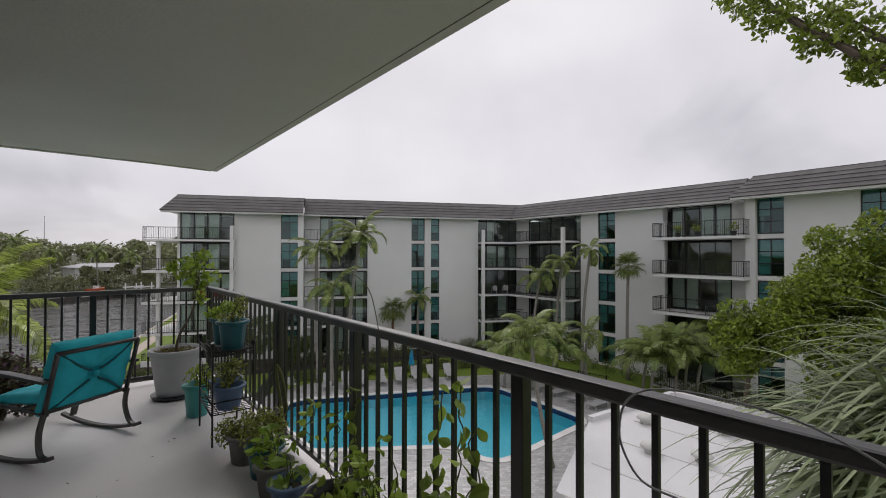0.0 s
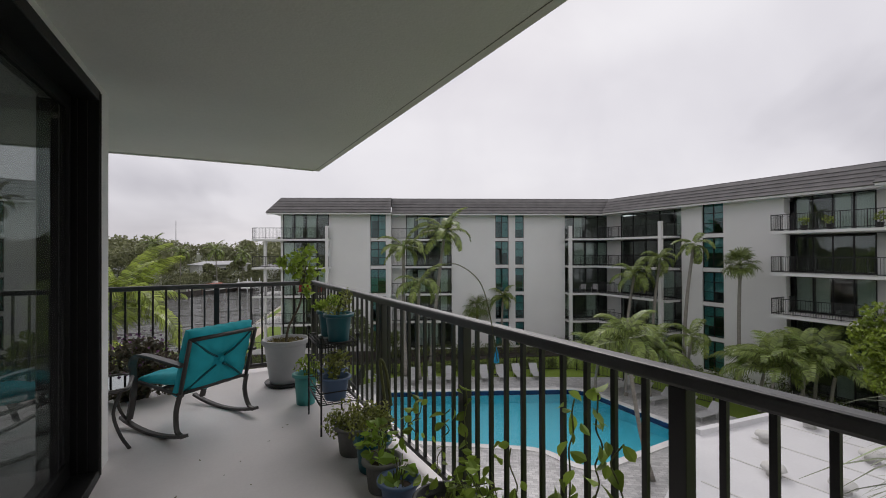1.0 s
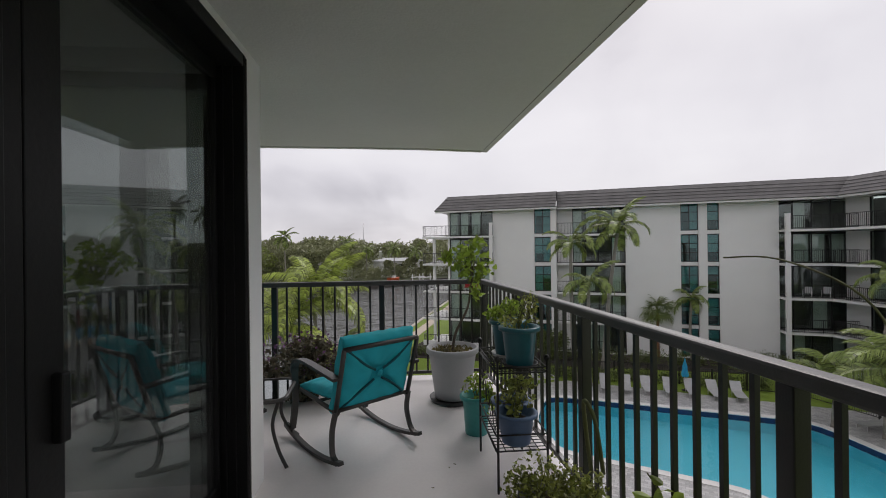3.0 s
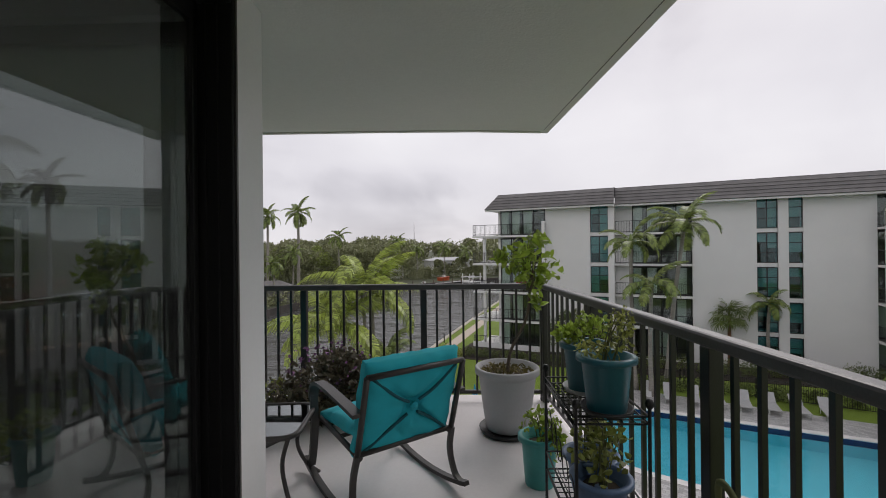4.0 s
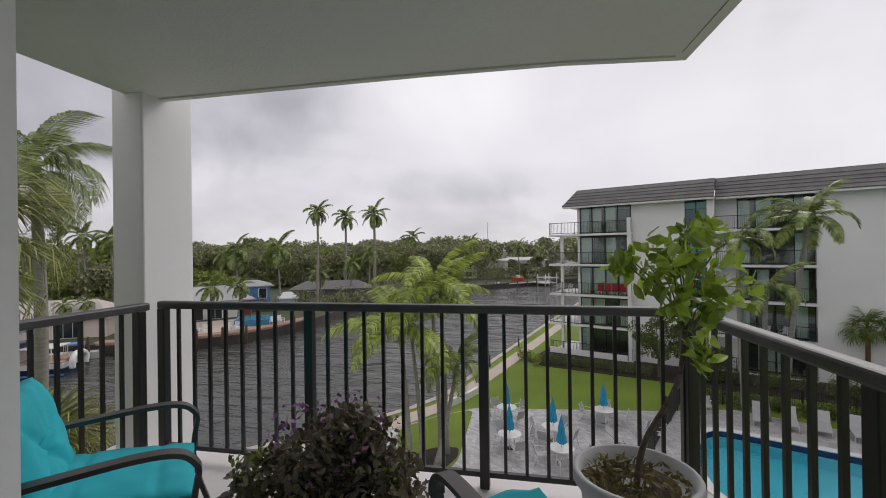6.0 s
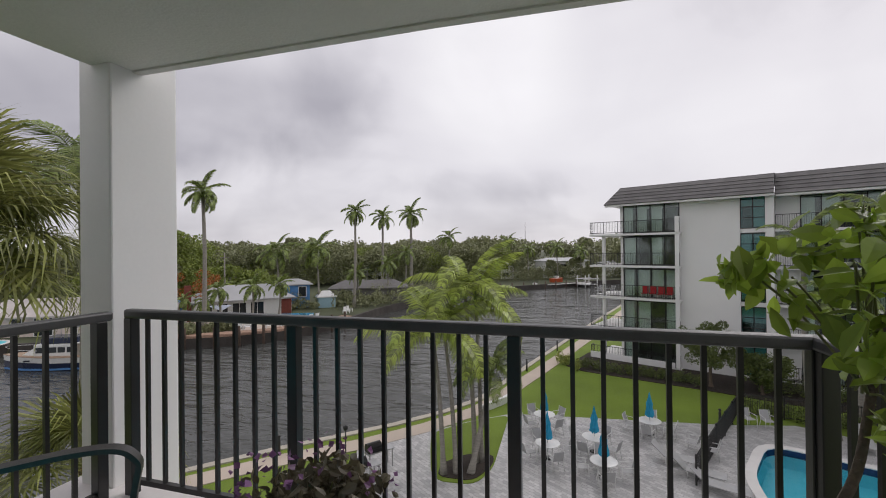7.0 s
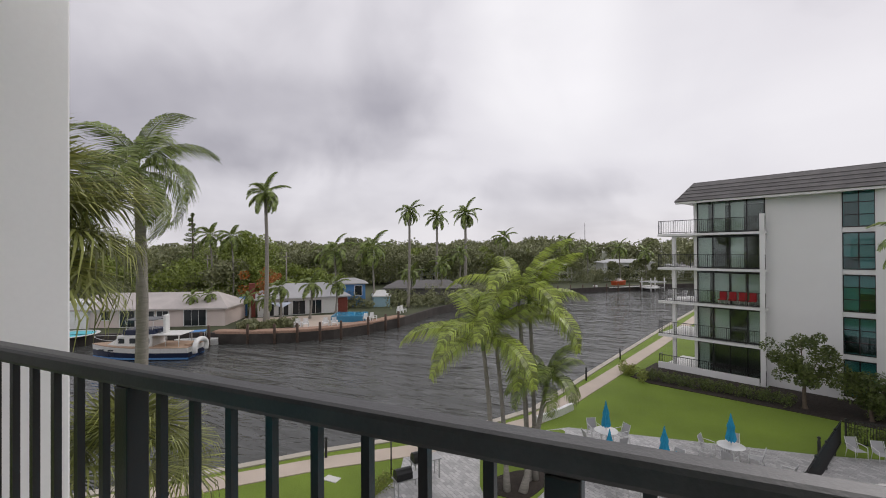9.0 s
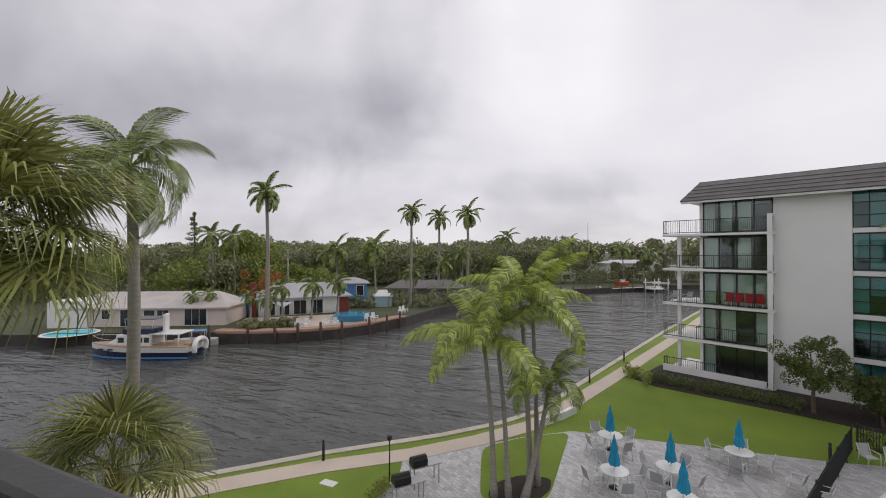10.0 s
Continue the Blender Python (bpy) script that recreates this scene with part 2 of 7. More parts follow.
leaf_vine = leaf_material("vine_leaf", (0.24, 0.36, 0.06), other=(0.36, 0.46, 0.07), through_light=0.4)
leaf_purple = leaf_material("purple_bush_leaf", (0.10, 0.105, 0.05), other=(0.15, 0.115, 0.08))
flower_mat = leaf_material("violet_flower", (0.16, 0.08, 0.22))
grass_blade = leaf_material("long_blade", (0.15, 0.20, 0.085), vary=0.6, other=(0.27, 0.31, 0.17))
orange_leaf = leaf_material("orange_dry_leaf", (0.26, 0.10, 0.02))

water_mat = bpy.data.materials.new("canal_water")
water_mat.use_nodes = True
_n, _l = water_mat.node_tree.nodes, water_mat.node_tree.links
_b = _n["Principled BSDF"]
_b.inputs["Base Color"].default_value, _b.inputs["Roughness"].default_value = (0.072, 0.074, 0.070, 1), 0.04
_b.inputs["IOR"].default_value = 1.33
_g = _n.new("ShaderNodeNewGeometry")
_prev = None
for _rot, _sc, _ns, _st, _ds in ((0.9, (0.05, 0.16, 1), 1.0, 0.8, 0.6), (0.55, (0.2, 0.62, 1), 1.0, 0.8, 0.38), (0.35, (0.42, 1.4, 1), 1.0, 0.8, 0.16)):
    _m = _n.new("ShaderNodeMapping")
    _m.inputs["Rotation"].default_value, _m.inputs["Scale"].default_value = (0, 0, _rot), _sc
    _l.new(_g.outputs["Position"], _m.inputs[0])
    _t = _n.new("ShaderNodeTexNoise")
    _t.inputs["Scale"].default_value, _t.inputs["Detail"].default_value, _t.inputs["Distortion"].default_value = _ns, 4, 0.8
    _l.new(_m.outputs[0], _t.inputs["Vector"])
    _u = _n.new("ShaderNodeBump")
    _u.inputs["Strength"].default_value, _u.inputs["Distance"].default_value = _st, _ds
    _l.new(_t.outputs["Fac"], _u.inputs["Height"])
    if _prev:
        _l.new(_prev, _u.inputs["Normal"])
    _prev = _u.outputs[0]
_l.new(_prev, _b.inputs["Normal"])

pool_water = bpy.data.materials.new("pool_water")
pool_water.use_nodes = True
_n, _l = pool_water.node_tree.nodes, pool_water.node_tree.links
_n.remove(_n["Principled BSDF"])
_t, _gl, _f, _x = _n.new("ShaderNodeBsdfTransparent"), _n.new("ShaderNodeBsdfGlossy"), _n.new("ShaderNodeFresnel"), _n.new("ShaderNodeMixShader")
_t.inputs[0].default_value, _gl.inputs["Roughness"].default_value, _f.inputs[0].default_value = (0.78, 0.95, 0.98, 1), 0.03, 1.33
_tn, _bp = _n.new("ShaderNodeTexNoise"), _n.new("ShaderNodeBump")
_tn.inputs["Scale"].default_value, _bp.inputs["Strength"].default_value, _bp.inputs["Distance"].default_value = 2.0, 0.3, 0.05
_g = _n.new("ShaderNodeNewGeometry")
_l.new(_g.outputs["Position"], _tn.inputs["Vector"])
_l.new(_tn.outputs["Fac"], _bp.inputs["Height"])
_l.new(_bp.outputs[0], _gl.inputs["Normal"])
for _o, _i in ((_f.outputs[0], 0), (_t.outputs[0], 1), (_gl.outputs[0], 2)):
    _l.new(_o, _x.inputs[_i])
_l.new(_x.outputs[0], _n["Material Output"].inputs[0])


def plain(name, color, rough=0.6, metal=0.0, vary=0.1):
    return material(name, color, rough, metal, vary=vary, scale=5, fine=60)


# ---- mesh helpers ----
def box(bm, x0, x1, y0, y1, z0, z1, bevel=0.0):
    vs = [bm.verts.new(p) for p in ((x0, y0, z0), (x1, y0, z0), (x1, y1, z0), (x0, y1, z0), (x0, y0, z1), (x1, y0, z1), (x1, y1, z1), (x0, y1, z1))]
    fs = [bm.faces.new([vs[i] for i in f]) for f in ((3, 2, 1, 0), (4, 5, 6, 7), (0, 1, 5, 4), (1, 2, 6, 5), (2, 3, 7, 6), (3, 0, 4, 7))]
    if bevel:
        es = list({e for f in fs for e in f.edges})
        bmesh.ops.bevel(bm, geom=es, offset=bevel, segments=2, affect="EDGES", profile=0.5)
    return bm


def tube(bm, path, radii, seg=8, caps=True, flat=1.0):
    """A round bar along a path; radii one number or one for each point."""
    path = [Vector(p) for p in path]
    if not hasattr(radii, "__len__"):
        radii = [radii] * len(path)
    rings, ref = [], None
    for i, p in enumerate(path):
        d = (path[min(i + 1, len(path) - 1)] - path[max(i - 1, 0)]).normalized()
        if ref is None:
            ref = Vector((0, 0, 1)) if abs(d.z) < 0.9 else Vector((1, 0, 0))
        a = (ref - d * ref.dot(d)).normalized()
        ref = a
        b = d.cross(a)
        rings.append([bm.verts.new(p + (a * math.cos(2 * math.pi * k / seg) * flat + b * math.sin(2 * math.pi * k / seg)) * radii[i]) for k in range(seg)])
    for r0, r1 in zip(rings, rings[1:]):
        for k in range(seg):
            bm.faces.new((r0[k], r0[(k + 1) % seg], r1[(k + 1) % seg], r1[k])).smooth = True
    if caps:
        bm.faces.new(list(reversed(rings[0])))
        bm.faces.new(rings[-1])
    return bm


def lathe(bm, profile, seg=24, x=0.0, y=0.0, smooth=True):
    rings = []
    for r, z in profile:
        rings.append([bm.verts.new((x + r * math.cos(2 * math.pi * k / seg), y + r * math.sin(2 * math.pi * k / seg), z)) for k in range(seg)])
    for r0, r1 in zip(rings, rings[1:]):
        for k in range(seg):
            bm.faces.new((r0[k], r0[(k + 1) % seg], r1[(k + 1) % seg], r1[k])).smooth = smooth
    if profile[0][0] > 1e-4:
        bm.faces.new(list(reversed(rings[0])))
    if profile[-1][0] > 1e-4:
        bm.faces.new(rings[-1])
    return bm


def prism(bm, outline, z0, z1):
    """An upright block over an outline given anticlockwise from above."""
    lo = [bm.verts.new((x, y, z0)) for x, y in outline]
    hi = [bm.verts.new((x, y, z1)) for x, y in outline]
    n = len(outline)
    for i in range(n):
        bm.faces.new((lo[i], lo[(i + 1) % n], hi[(i + 1) % n], hi[i]))
    bm.faces.new(hi)
    bm.faces.new(list(reversed(lo)))
    return bm


def finish(name, bm, mat):
    me = bpy.data.meshes.new(name)
    bmesh.ops.recalc_face_normals(bm, faces=bm.faces)
    bm.to_mesh(me)
    bm.free()
    me.materials.append(mat)
    return me


def part(name, bm, mat, parent=None, label=""):
    me = bm if isinstance(bm, bpy.types.Mesh) else finish(name, bm, mat)
    ob = new(name, me)
    if parent:
        ob.parent = parent
    if label:
        ob["label"] = label
    return ob


def thing(name, label, category, group="", m=None, kind=""):
    ob = new(name)
    if m is not None:
        ob.matrix_basis = m
    return tagged(ob, label, category, group, kind)


def setting(name, bm, mat, label, category):
    return tagged(part(name, bm, mat), label, category, kind="structure")


def BM():
    return bmesh.new()


def leaf_mesh(name, centres, size, mat, rng, aspect=0.55, down=0.0, var=0.35, out=None):
    """Many small folded leaves at the centres given: one mesh."""
    c = np.asarray(centres, float)
    n = len(c)
    d = rng.normal(size=(n, 3))
    if out is not None:
        d += out
    d[:, 2] -= down
    d /= np.linalg.norm(d, axis=1)[:, None]
    s = rng.normal(size=(n, 3))
    s -= d * (s * d).sum(1)[:, None]
    s /= np.linalg.norm(s, axis=1)[:, None]
    nn = np.cross(d, s)
    ln = size * (1 + var * rng.uniform(-1, 1, n))[:, None]
    w = ln * aspect / 2
    v = np.empty((n, 4, 3))
    v[:, 0], v[:, 2] = c - d * ln / 2, c + d * ln / 2
    v[:, 1], v[:, 3] = c + s * w + nn * w * 0.35, c - s * w + nn * w * 0.35
    idx = np.arange(n)[:, None] * 4
    f = np.concatenate([idx + (0, 1, 2), idx + (0, 2, 3)])
    me = bpy.data.meshes.new(name)
    me.from_pydata(v.reshape(-1, 3).tolist(), [], f.tolist())
    me.materials.append(mat)
    return me


def fine_leaves(name, centres, size, mat, rng, aspect=0.55, down=0.0, var=0.35):
    """Near leaves: ovate blades with a folded midrib and a curled tip, in one mesh."""
    c = np.asarray(centres, float)
    n = len(c)
    d = rng.normal(size=(n, 3))
    d[:, 2] -= down
    d /= np.linalg.norm(d, axis=1)[:, None]
    s = rng.normal(size=(n, 3)) * (1, 1, 0.45)
    s -= d * (s * d).sum(1)[:, None]
    s /= np.linalg.norm(s, axis=1)[:, None]
    nn = np.cross(d, s)
    ln = size * (1 + var * rng.uniform(-1, 1, n))[:, None]
    w = ln * aspect / 2
    curl = ln * rng.uniform(0.05, 0.3, n)[:, None]
    v = np.empty((n, 11, 3))
    for k, t in enumerate((0, 0.25, 0.5, 0.78, 1)):
        v[:, k] = c + d * ln * (t - 0.5) - nn * curl * t * t
    for k, (t, q) in enumerate(((0.25, 0.8), (0.5, 1.0), (0.78, 0.62))):
        v[:, 5 + k] = v[:, k + 1] + s * w * q + nn * w * q * 0.3
        v[:, 8 + k] = v[:, k + 1] - s * w * q + nn * w * q * 0.3
    quads = ((5, 1, 2, 6), (6, 2, 3, 7), (1, 8, 9, 2), (2, 9, 10, 3))
    tris = ((0, 1, 5), (0, 8, 1), (7, 3, 4), (3, 10, 4))
    f = []
    for i in range(0, n * 11, 11):
        f += [tuple(i + j for j in q) for q in quads + tris]
    me = bpy.data.meshes.new(name)
    me.from_pydata(v.reshape(-1, 3).tolist(), [], f)
    me.materials.append(mat)
    return me


def clump_points(rng, blobs, per, shell=0.55):
    """Points in the outer part of each blob (x, y, z, rx, ry, rz)."""
    pts = []
    for x, y, z, rx, ry, rz in blobs:
        d = rng.normal(size=(per, 3))
        d /= np.linalg.norm(d, axis=1)[:, None]
        r = shell + (1 - shell) * rng.uniform(0, 1, per) ** 0.6
        r *= 1 + 0.18 * np.sin(d[:, 0] * 5 + x) * np.cos(d[:, 1] * 4 + y)
        pts.append(d * r[:, None] * (rx, ry, rz) + (x, y, z))
    return np.concatenate(pts)


# ---- palms ----
def feather_frond(name, length, droop, leaflet, mat, pairs=34, seed=0, hang=0.5, width=0.035):
    """A feather frond that leaves the origin along +x and arches over."""
    rng = np.random.default_rng(seed)
    bm = BM()
    pts, ang, p = [], radians(droop[0]), Vector((0, 0, 0))
    steps = 12
    for i in range(steps + 1):
        pts.append(p.copy())
        p = p + Vector((math.cos(ang), 0, math.sin(ang))) * (length / steps)
        ang -= radians(droop[1]) / steps * (0.5 + i / steps)
    tube(bm, pts, [0.022 * length / 3 * (1 - 0.85 * i / steps) + 0.004 for i in range(steps + 1)], 5)
    for k in range(pairs):
        t = 0.12 + 0.88 * (k + 0.5) / pairs
        f = t * steps
        i = min(int(f), steps - 1)
        q = pts[i].lerp(pts[i + 1], f - i)
        d = (pts[i + 1] - pts[i]).normalized()
        ll = leaflet * math.sin(math.pi * (0.12 + 0.84 * t)) ** 0.7
        for side in (-1, 1):
            a = Vector((0, side, 0)) * (0.85 + 0.15 * rng.uniform()) + d * (0.35 + 0.35 * t) + Vector((0, 0, 0.18 - 0.2 * rng.uniform()))
            a.normalize()
            w = d * width * 0.5
            m1 = q + a * ll * 0.45 + Vector((0, 0, 0.02))
            m2 = q + a * ll * (0.95 - 0.3 * hang) - Vector((0, 0, ll * hang * (0.6 + 0.4 * rng.uniform())))
            v = [bm.verts.new(x) for x in (q - w * 0.6, q + w * 0.6, m1 + w, m1 - w, m2)]
            bm.faces.new((v[0], v[1], v[2], v[3]))
            bm.faces.new((v[3], v[2], v[4]))
    return finish(name, bm, mat)


def fan_leaf(name, stalk, blade, mat, segs=30, seed=0, arch=40, spread=300, tip_droop=0.5):
    """A fan leaf: a stalk along +x, then narrow segments that split and droop."""
    rng = np.random.default_rng(seed)
    bm = BM()
    pts, ang, p = [], radians(arch), Vector((0, 0, 0))
    for i in range(6):
        pts.append(p.copy())
        p = p + Vector((math.cos(ang), 0, math.sin(ang))) * stalk / 5
        ang -= radians(arch + 15) / 5
    tube(bm, pts, [0.03, 0.026, 0.022, 0.02, 0.018, 0.015], 5)
    hub, fwd = pts[-1], (pts[-1] - pts[-2]).normalized()
    side = Vector((0, 1, 0))
    for k in range(segs):
        a = radians(-spread / 2 + spread * (k + 0.5) / segs)
        d = fwd * math.cos(a) + side * math.sin(a)
        d = (d + Vector((0, 0, 0.12 * math.cos(k * 2.1)))).normalized()
        bl = blade * (0.72 + 0.28 * math.cos(a / 2)) * (0.9 + 0.2 * rng.uniform())
        across = Vector((0, 0, 1)).cross(d)
        if across.length < 0.01:
            across = side
        across = across.normalized() * (blade * 0.75 * radians(spread) / segs * 0.55)
        q0, q1 = hub, hub + d * bl * 0.4
        q2 = hub + d * bl * 0.72 - Vector((0, 0, bl * 0.10 * tip_droop))
        q3 = hub + d * bl * (0.98 - 0.15 * tip_droop) - Vector((0, 0, bl * tip_droop * (0.35 + 0.3 * rng.uniform())))
        v = [bm.verts.new(x) for x in (q0, q1 - across * 0.5, q1 + across * 0.5, q2 - across * 0.34, q2 + across * 0.34, q3)]
        bm.faces.new((v[0], v[1], v[2]))
        bm.faces.new((v[1], v[3], v[4], v[2]))
        bm.faces.new((v[3], v[5], v[4]))
    return finish(name, bm, mat)


def trunk_mesh(bm, base, top, r0, r1, bend=0.3, seg=10, rings=14, flare=1.5):
    b, t = Vector(base), Vector(top)
    side = Vector((math.sin(base[0] * 3.7), math.cos(base[1] * 2.9), 0)) * bend
    pts, rad = [], []
    for i in range(rings + 1):
        s = i / rings
        pts.append(b.lerp(t, s) + side * math.sin(math.pi * s))
        rad.append((r0 + (r1 - r0) * s) * (1 + (flare - 1) * max(0, 1 - s * 8)) * (1 + 0.05 * (i % 2)))
    return tube(bm, pts, rad, seg)


def palm(name, label, base, top, r0, r1, leaves, count, mat_trunk, group="", tilt=(72, -35), seed=1, scale=(0.85, 1.1), shaft=None, spear=True, bend=0.25):
    """A palm: trunk, a green shaft if it has one, and one mesh object a frond."""
    rng = random.Random(seed)
    ob = thing(name, label, "palm tree", group, pose(*base))
    rel = Vector(top) - Vector(base)
    bm = trunk_mesh(BM(), (0, 0, 0), rel, r0, r1, bend)
    part("trunk", bm, mat_trunk, ob)
    if shaft:
        d = rel.normalized()
        part("crown_shaft", tube(BM(), [rel - d * shaft * 0.4, rel + d * shaft * 0.2, rel + d * shaft * 0.6], [r1 * 1.05, r1 * 1.25, r1 * 0.5], 10), plain(name + "_shaft", (0.16, 0.22, 0.06), 0.5), ob)
    for i in range(count):
        s = (i + 0.5) / count
        el = tilt[0] + (tilt[1] - tilt[0]) * s ** 0.8 + rng.uniform(-8, 8)
        az = i * 137.5 + rng.uniform(-15, 15)
        k = rng.uniform(*scale)
        f = new("frond", leaves[i % len(leaves)])
        f.parent = ob
        f.matrix_basis = Matrix.Translation(rel + Vector((0, 0, 0.1))) @ pose(0, 0, 0, 0, 0, az) @ pose(0, 0, 0, rng.uniform(-12, 12), -el, 0) @ Matrix.Scale(k, 4)
    return ob


# ---- ground, water, pool ----
GZ, WZ = -8.3, -9.2
POOL = [(7.4, 20.8), (14.05, 16.4), (14.4, 13.8), (22.25, 14.2), (22.3, 22.2), (9.5, 28.0), (7.6, 24.3)]
NEAR_BANK = [(14, 100), (3.56, 63.8), (-2.6, 41.2), (-5.3, 30.8), (-6.9, 28.1), (-9.1, 25.5), (-13.5, 21.3), (-16.5, 18), (-22, 12.2), (-45, -14)]
FAR_BANK = [(-300, -60), (-64, 29), (-51, 36.5), (-44.3, 39.3), (-40.5, 40.7), (-36.5, 43.2), (-33.2, 46.7), (-31, 52), (-29.8, 58), (-30, 68), (-27, 90), (-18.4, 109), (-9.5, 118), (8, 137), (40, 160), (300, 220)]


def rounded(outline, r, n=4):
    """The outline with its corners rounded."""
    out = []
    for i, p in enumerate(outline):
        p, a, b = Vector(p), Vector(outline[i - 1]), Vector(outline[(i + 1) % len(outline)])
        da, db = (a - p).normalized(), (b - p).normalized()
        k = min(r, (a - p).length * 0.4, (b - p).length * 0.4)
        for j in range(n + 1):
            t = j / n
            out.append(tuple((p + da * k) * (1 - t) ** 2 + p * 2 * t * (1 - t) + (p + db * k) * t ** 2))
    return out


def grown(outline, d):
    """The outline moved outwards by d."""
    n, out = len(outline), []
    for i, p in enumerate(outline):
        p, a, b = Vector(p), Vector(outline[i - 1]), Vector(outline[(i + 1) % n])
        e0, e1 = (p - a).normalized(), (b - p).normalized()
        m = Vector((e0.y + e1.y, -e0.x - e1.x))
        out.append(tuple(p + m / max(m.length_squared, 0.4) * 2 * d))
    return out


def sheet_with_hole(outline, hole, z):
    bm = BM()
    for loop in (outline, hole):
        vs = [bm.verts.new((x, y, z)) for x, y in loop]
        for i in range(len(vs)):
            bm.edges.new((vs[i - 1], vs[i]))
    bmesh.ops.triangle_fill(bm, use_beauty=True, use_dissolve=False, edges=bm.edges)
    return bm


def ribbon(bm, line, width, z0, z1):
    left, right = [], []
    pts = [Vector(p) for p in line]
    for i, p in enumerate(pts):
        d = (pts[min(i + 1, len(pts) - 1)] - pts[max(i - 1, 0)]).normalized()
        s = Vector((-d.y, d.x)) * width / 2
        left.append(p + s)
        right.append(p - s)
    return prism(bm, [tuple(p) for p in right] + [tuple(p) for p in reversed(left)], z0, z1)


pool_round = rounded(POOL, 1.2)
hole = grown(pool_round, 0.02)
near_outline = [(-45, -60), (140, -60), (140, 100)] + NEAR_BANK
setting("ground", sheet_with_hole(near_outline, hole, GZ), lawn_mat, "mown green lawn between the buildings and the canal", "lawn")
far_outline = FAR_BANK + [(2500, 400), (2500, 2500), (-2500, 2500), (-2500, -60)]
setting("ground_far", prism(BM(), far_outline, WZ - 2, -8.05), far_ground, "wooded far bank of the canal", "ground")
bm = BM()
prism(bm, [(-2500, -2500), (2500, -2500), (2500, 2500), (-2500, 2500)], WZ - 3, WZ)
setting("water", bm, water_mat, "dark rippled canal water", "water")
setting("seawall", ribbon(BM(), NEAR_BANK, 0.42, WZ - 1, GZ + 0.06), cap_concrete, "pale concrete seawall cap along the canal", "seawall")
setting("seawall_far", ribbon(BM(), FAR_BANK, 0.5, WZ - 1, -7.98), seawall_mat, "weathered dark seawall of the far bank", "seawall")

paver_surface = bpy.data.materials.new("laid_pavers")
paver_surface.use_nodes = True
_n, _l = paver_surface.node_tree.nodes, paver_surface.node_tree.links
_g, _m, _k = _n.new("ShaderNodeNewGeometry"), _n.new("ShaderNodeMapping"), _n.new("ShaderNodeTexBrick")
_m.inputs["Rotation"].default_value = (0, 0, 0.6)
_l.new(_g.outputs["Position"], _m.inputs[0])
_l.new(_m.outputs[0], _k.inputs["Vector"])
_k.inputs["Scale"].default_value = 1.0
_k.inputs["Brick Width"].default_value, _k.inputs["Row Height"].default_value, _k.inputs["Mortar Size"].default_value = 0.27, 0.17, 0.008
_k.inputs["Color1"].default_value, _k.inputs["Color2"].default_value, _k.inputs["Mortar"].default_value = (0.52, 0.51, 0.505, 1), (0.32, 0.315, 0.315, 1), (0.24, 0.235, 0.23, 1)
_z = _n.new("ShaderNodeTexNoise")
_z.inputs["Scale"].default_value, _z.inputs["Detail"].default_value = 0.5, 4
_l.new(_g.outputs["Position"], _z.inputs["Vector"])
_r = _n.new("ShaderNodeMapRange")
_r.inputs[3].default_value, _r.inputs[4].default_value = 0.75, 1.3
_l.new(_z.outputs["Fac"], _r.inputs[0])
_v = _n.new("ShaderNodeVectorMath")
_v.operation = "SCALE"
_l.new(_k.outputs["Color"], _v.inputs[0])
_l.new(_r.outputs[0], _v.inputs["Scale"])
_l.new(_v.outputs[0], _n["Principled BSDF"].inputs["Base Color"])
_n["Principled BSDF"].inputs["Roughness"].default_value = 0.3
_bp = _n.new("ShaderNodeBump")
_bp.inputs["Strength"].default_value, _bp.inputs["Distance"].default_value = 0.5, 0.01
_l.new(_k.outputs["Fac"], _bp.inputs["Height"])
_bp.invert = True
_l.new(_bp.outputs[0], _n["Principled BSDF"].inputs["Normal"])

patio = [(-9.3, 17.5), (-6, 9), (2, 6), (24, 4), (26.5, 14), (27, 23), (12, 31), (8.3, 30.15), (-3.06, 28.75), (-5.2, 27.0), (-7.2, 24.9), (-9.7, 22.3), (-9.0, 20.6)]
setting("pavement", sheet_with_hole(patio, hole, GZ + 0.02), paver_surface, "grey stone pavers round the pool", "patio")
walkway = [(-26, 7.2), (-16.0, 16.9), (-12.7, 20.35), (-9.6, 23.0), (-7.2, 25.7), (-5.1, 28.7), (-4.1, 31.4), (-3.2, 34.4), (-1.9, 38.5), (-0.4, 43.5), (4.6, 60.5), (13, 92)]
setting("path", ribbon(BM(), walkway, 1.15, GZ - 0.1, GZ + 0.035), sand_path, "pinkish concrete walkway along the seawall", "path")
island = rounded([(-6.75, 25.0), (-6.3, 23.4), (-5.55, 21.2), (-5.0, 20.6), (-3.5, 20.7), (-3.0, 22.2), (-3.12, 28.5), (-5.2, 26.9)], 0.7)
setting("lawn_island", prism(BM(), island, GZ - 0.1, GZ + 0.05), lawn_mat, "grass island edged by pavers", "lawn")
setting("mulch_bed", prism(BM(), rounded([(-5.3, 22.0), (-5.2, 20.9), (-3.6, 20.9), (-3.05, 22.5), (-3.15, 23.4), (-4.4, 23.2)], 0.6), GZ - 0.1, GZ + 0.075), mulch_mat, "dark mulch bed under the palms", "flower bed")

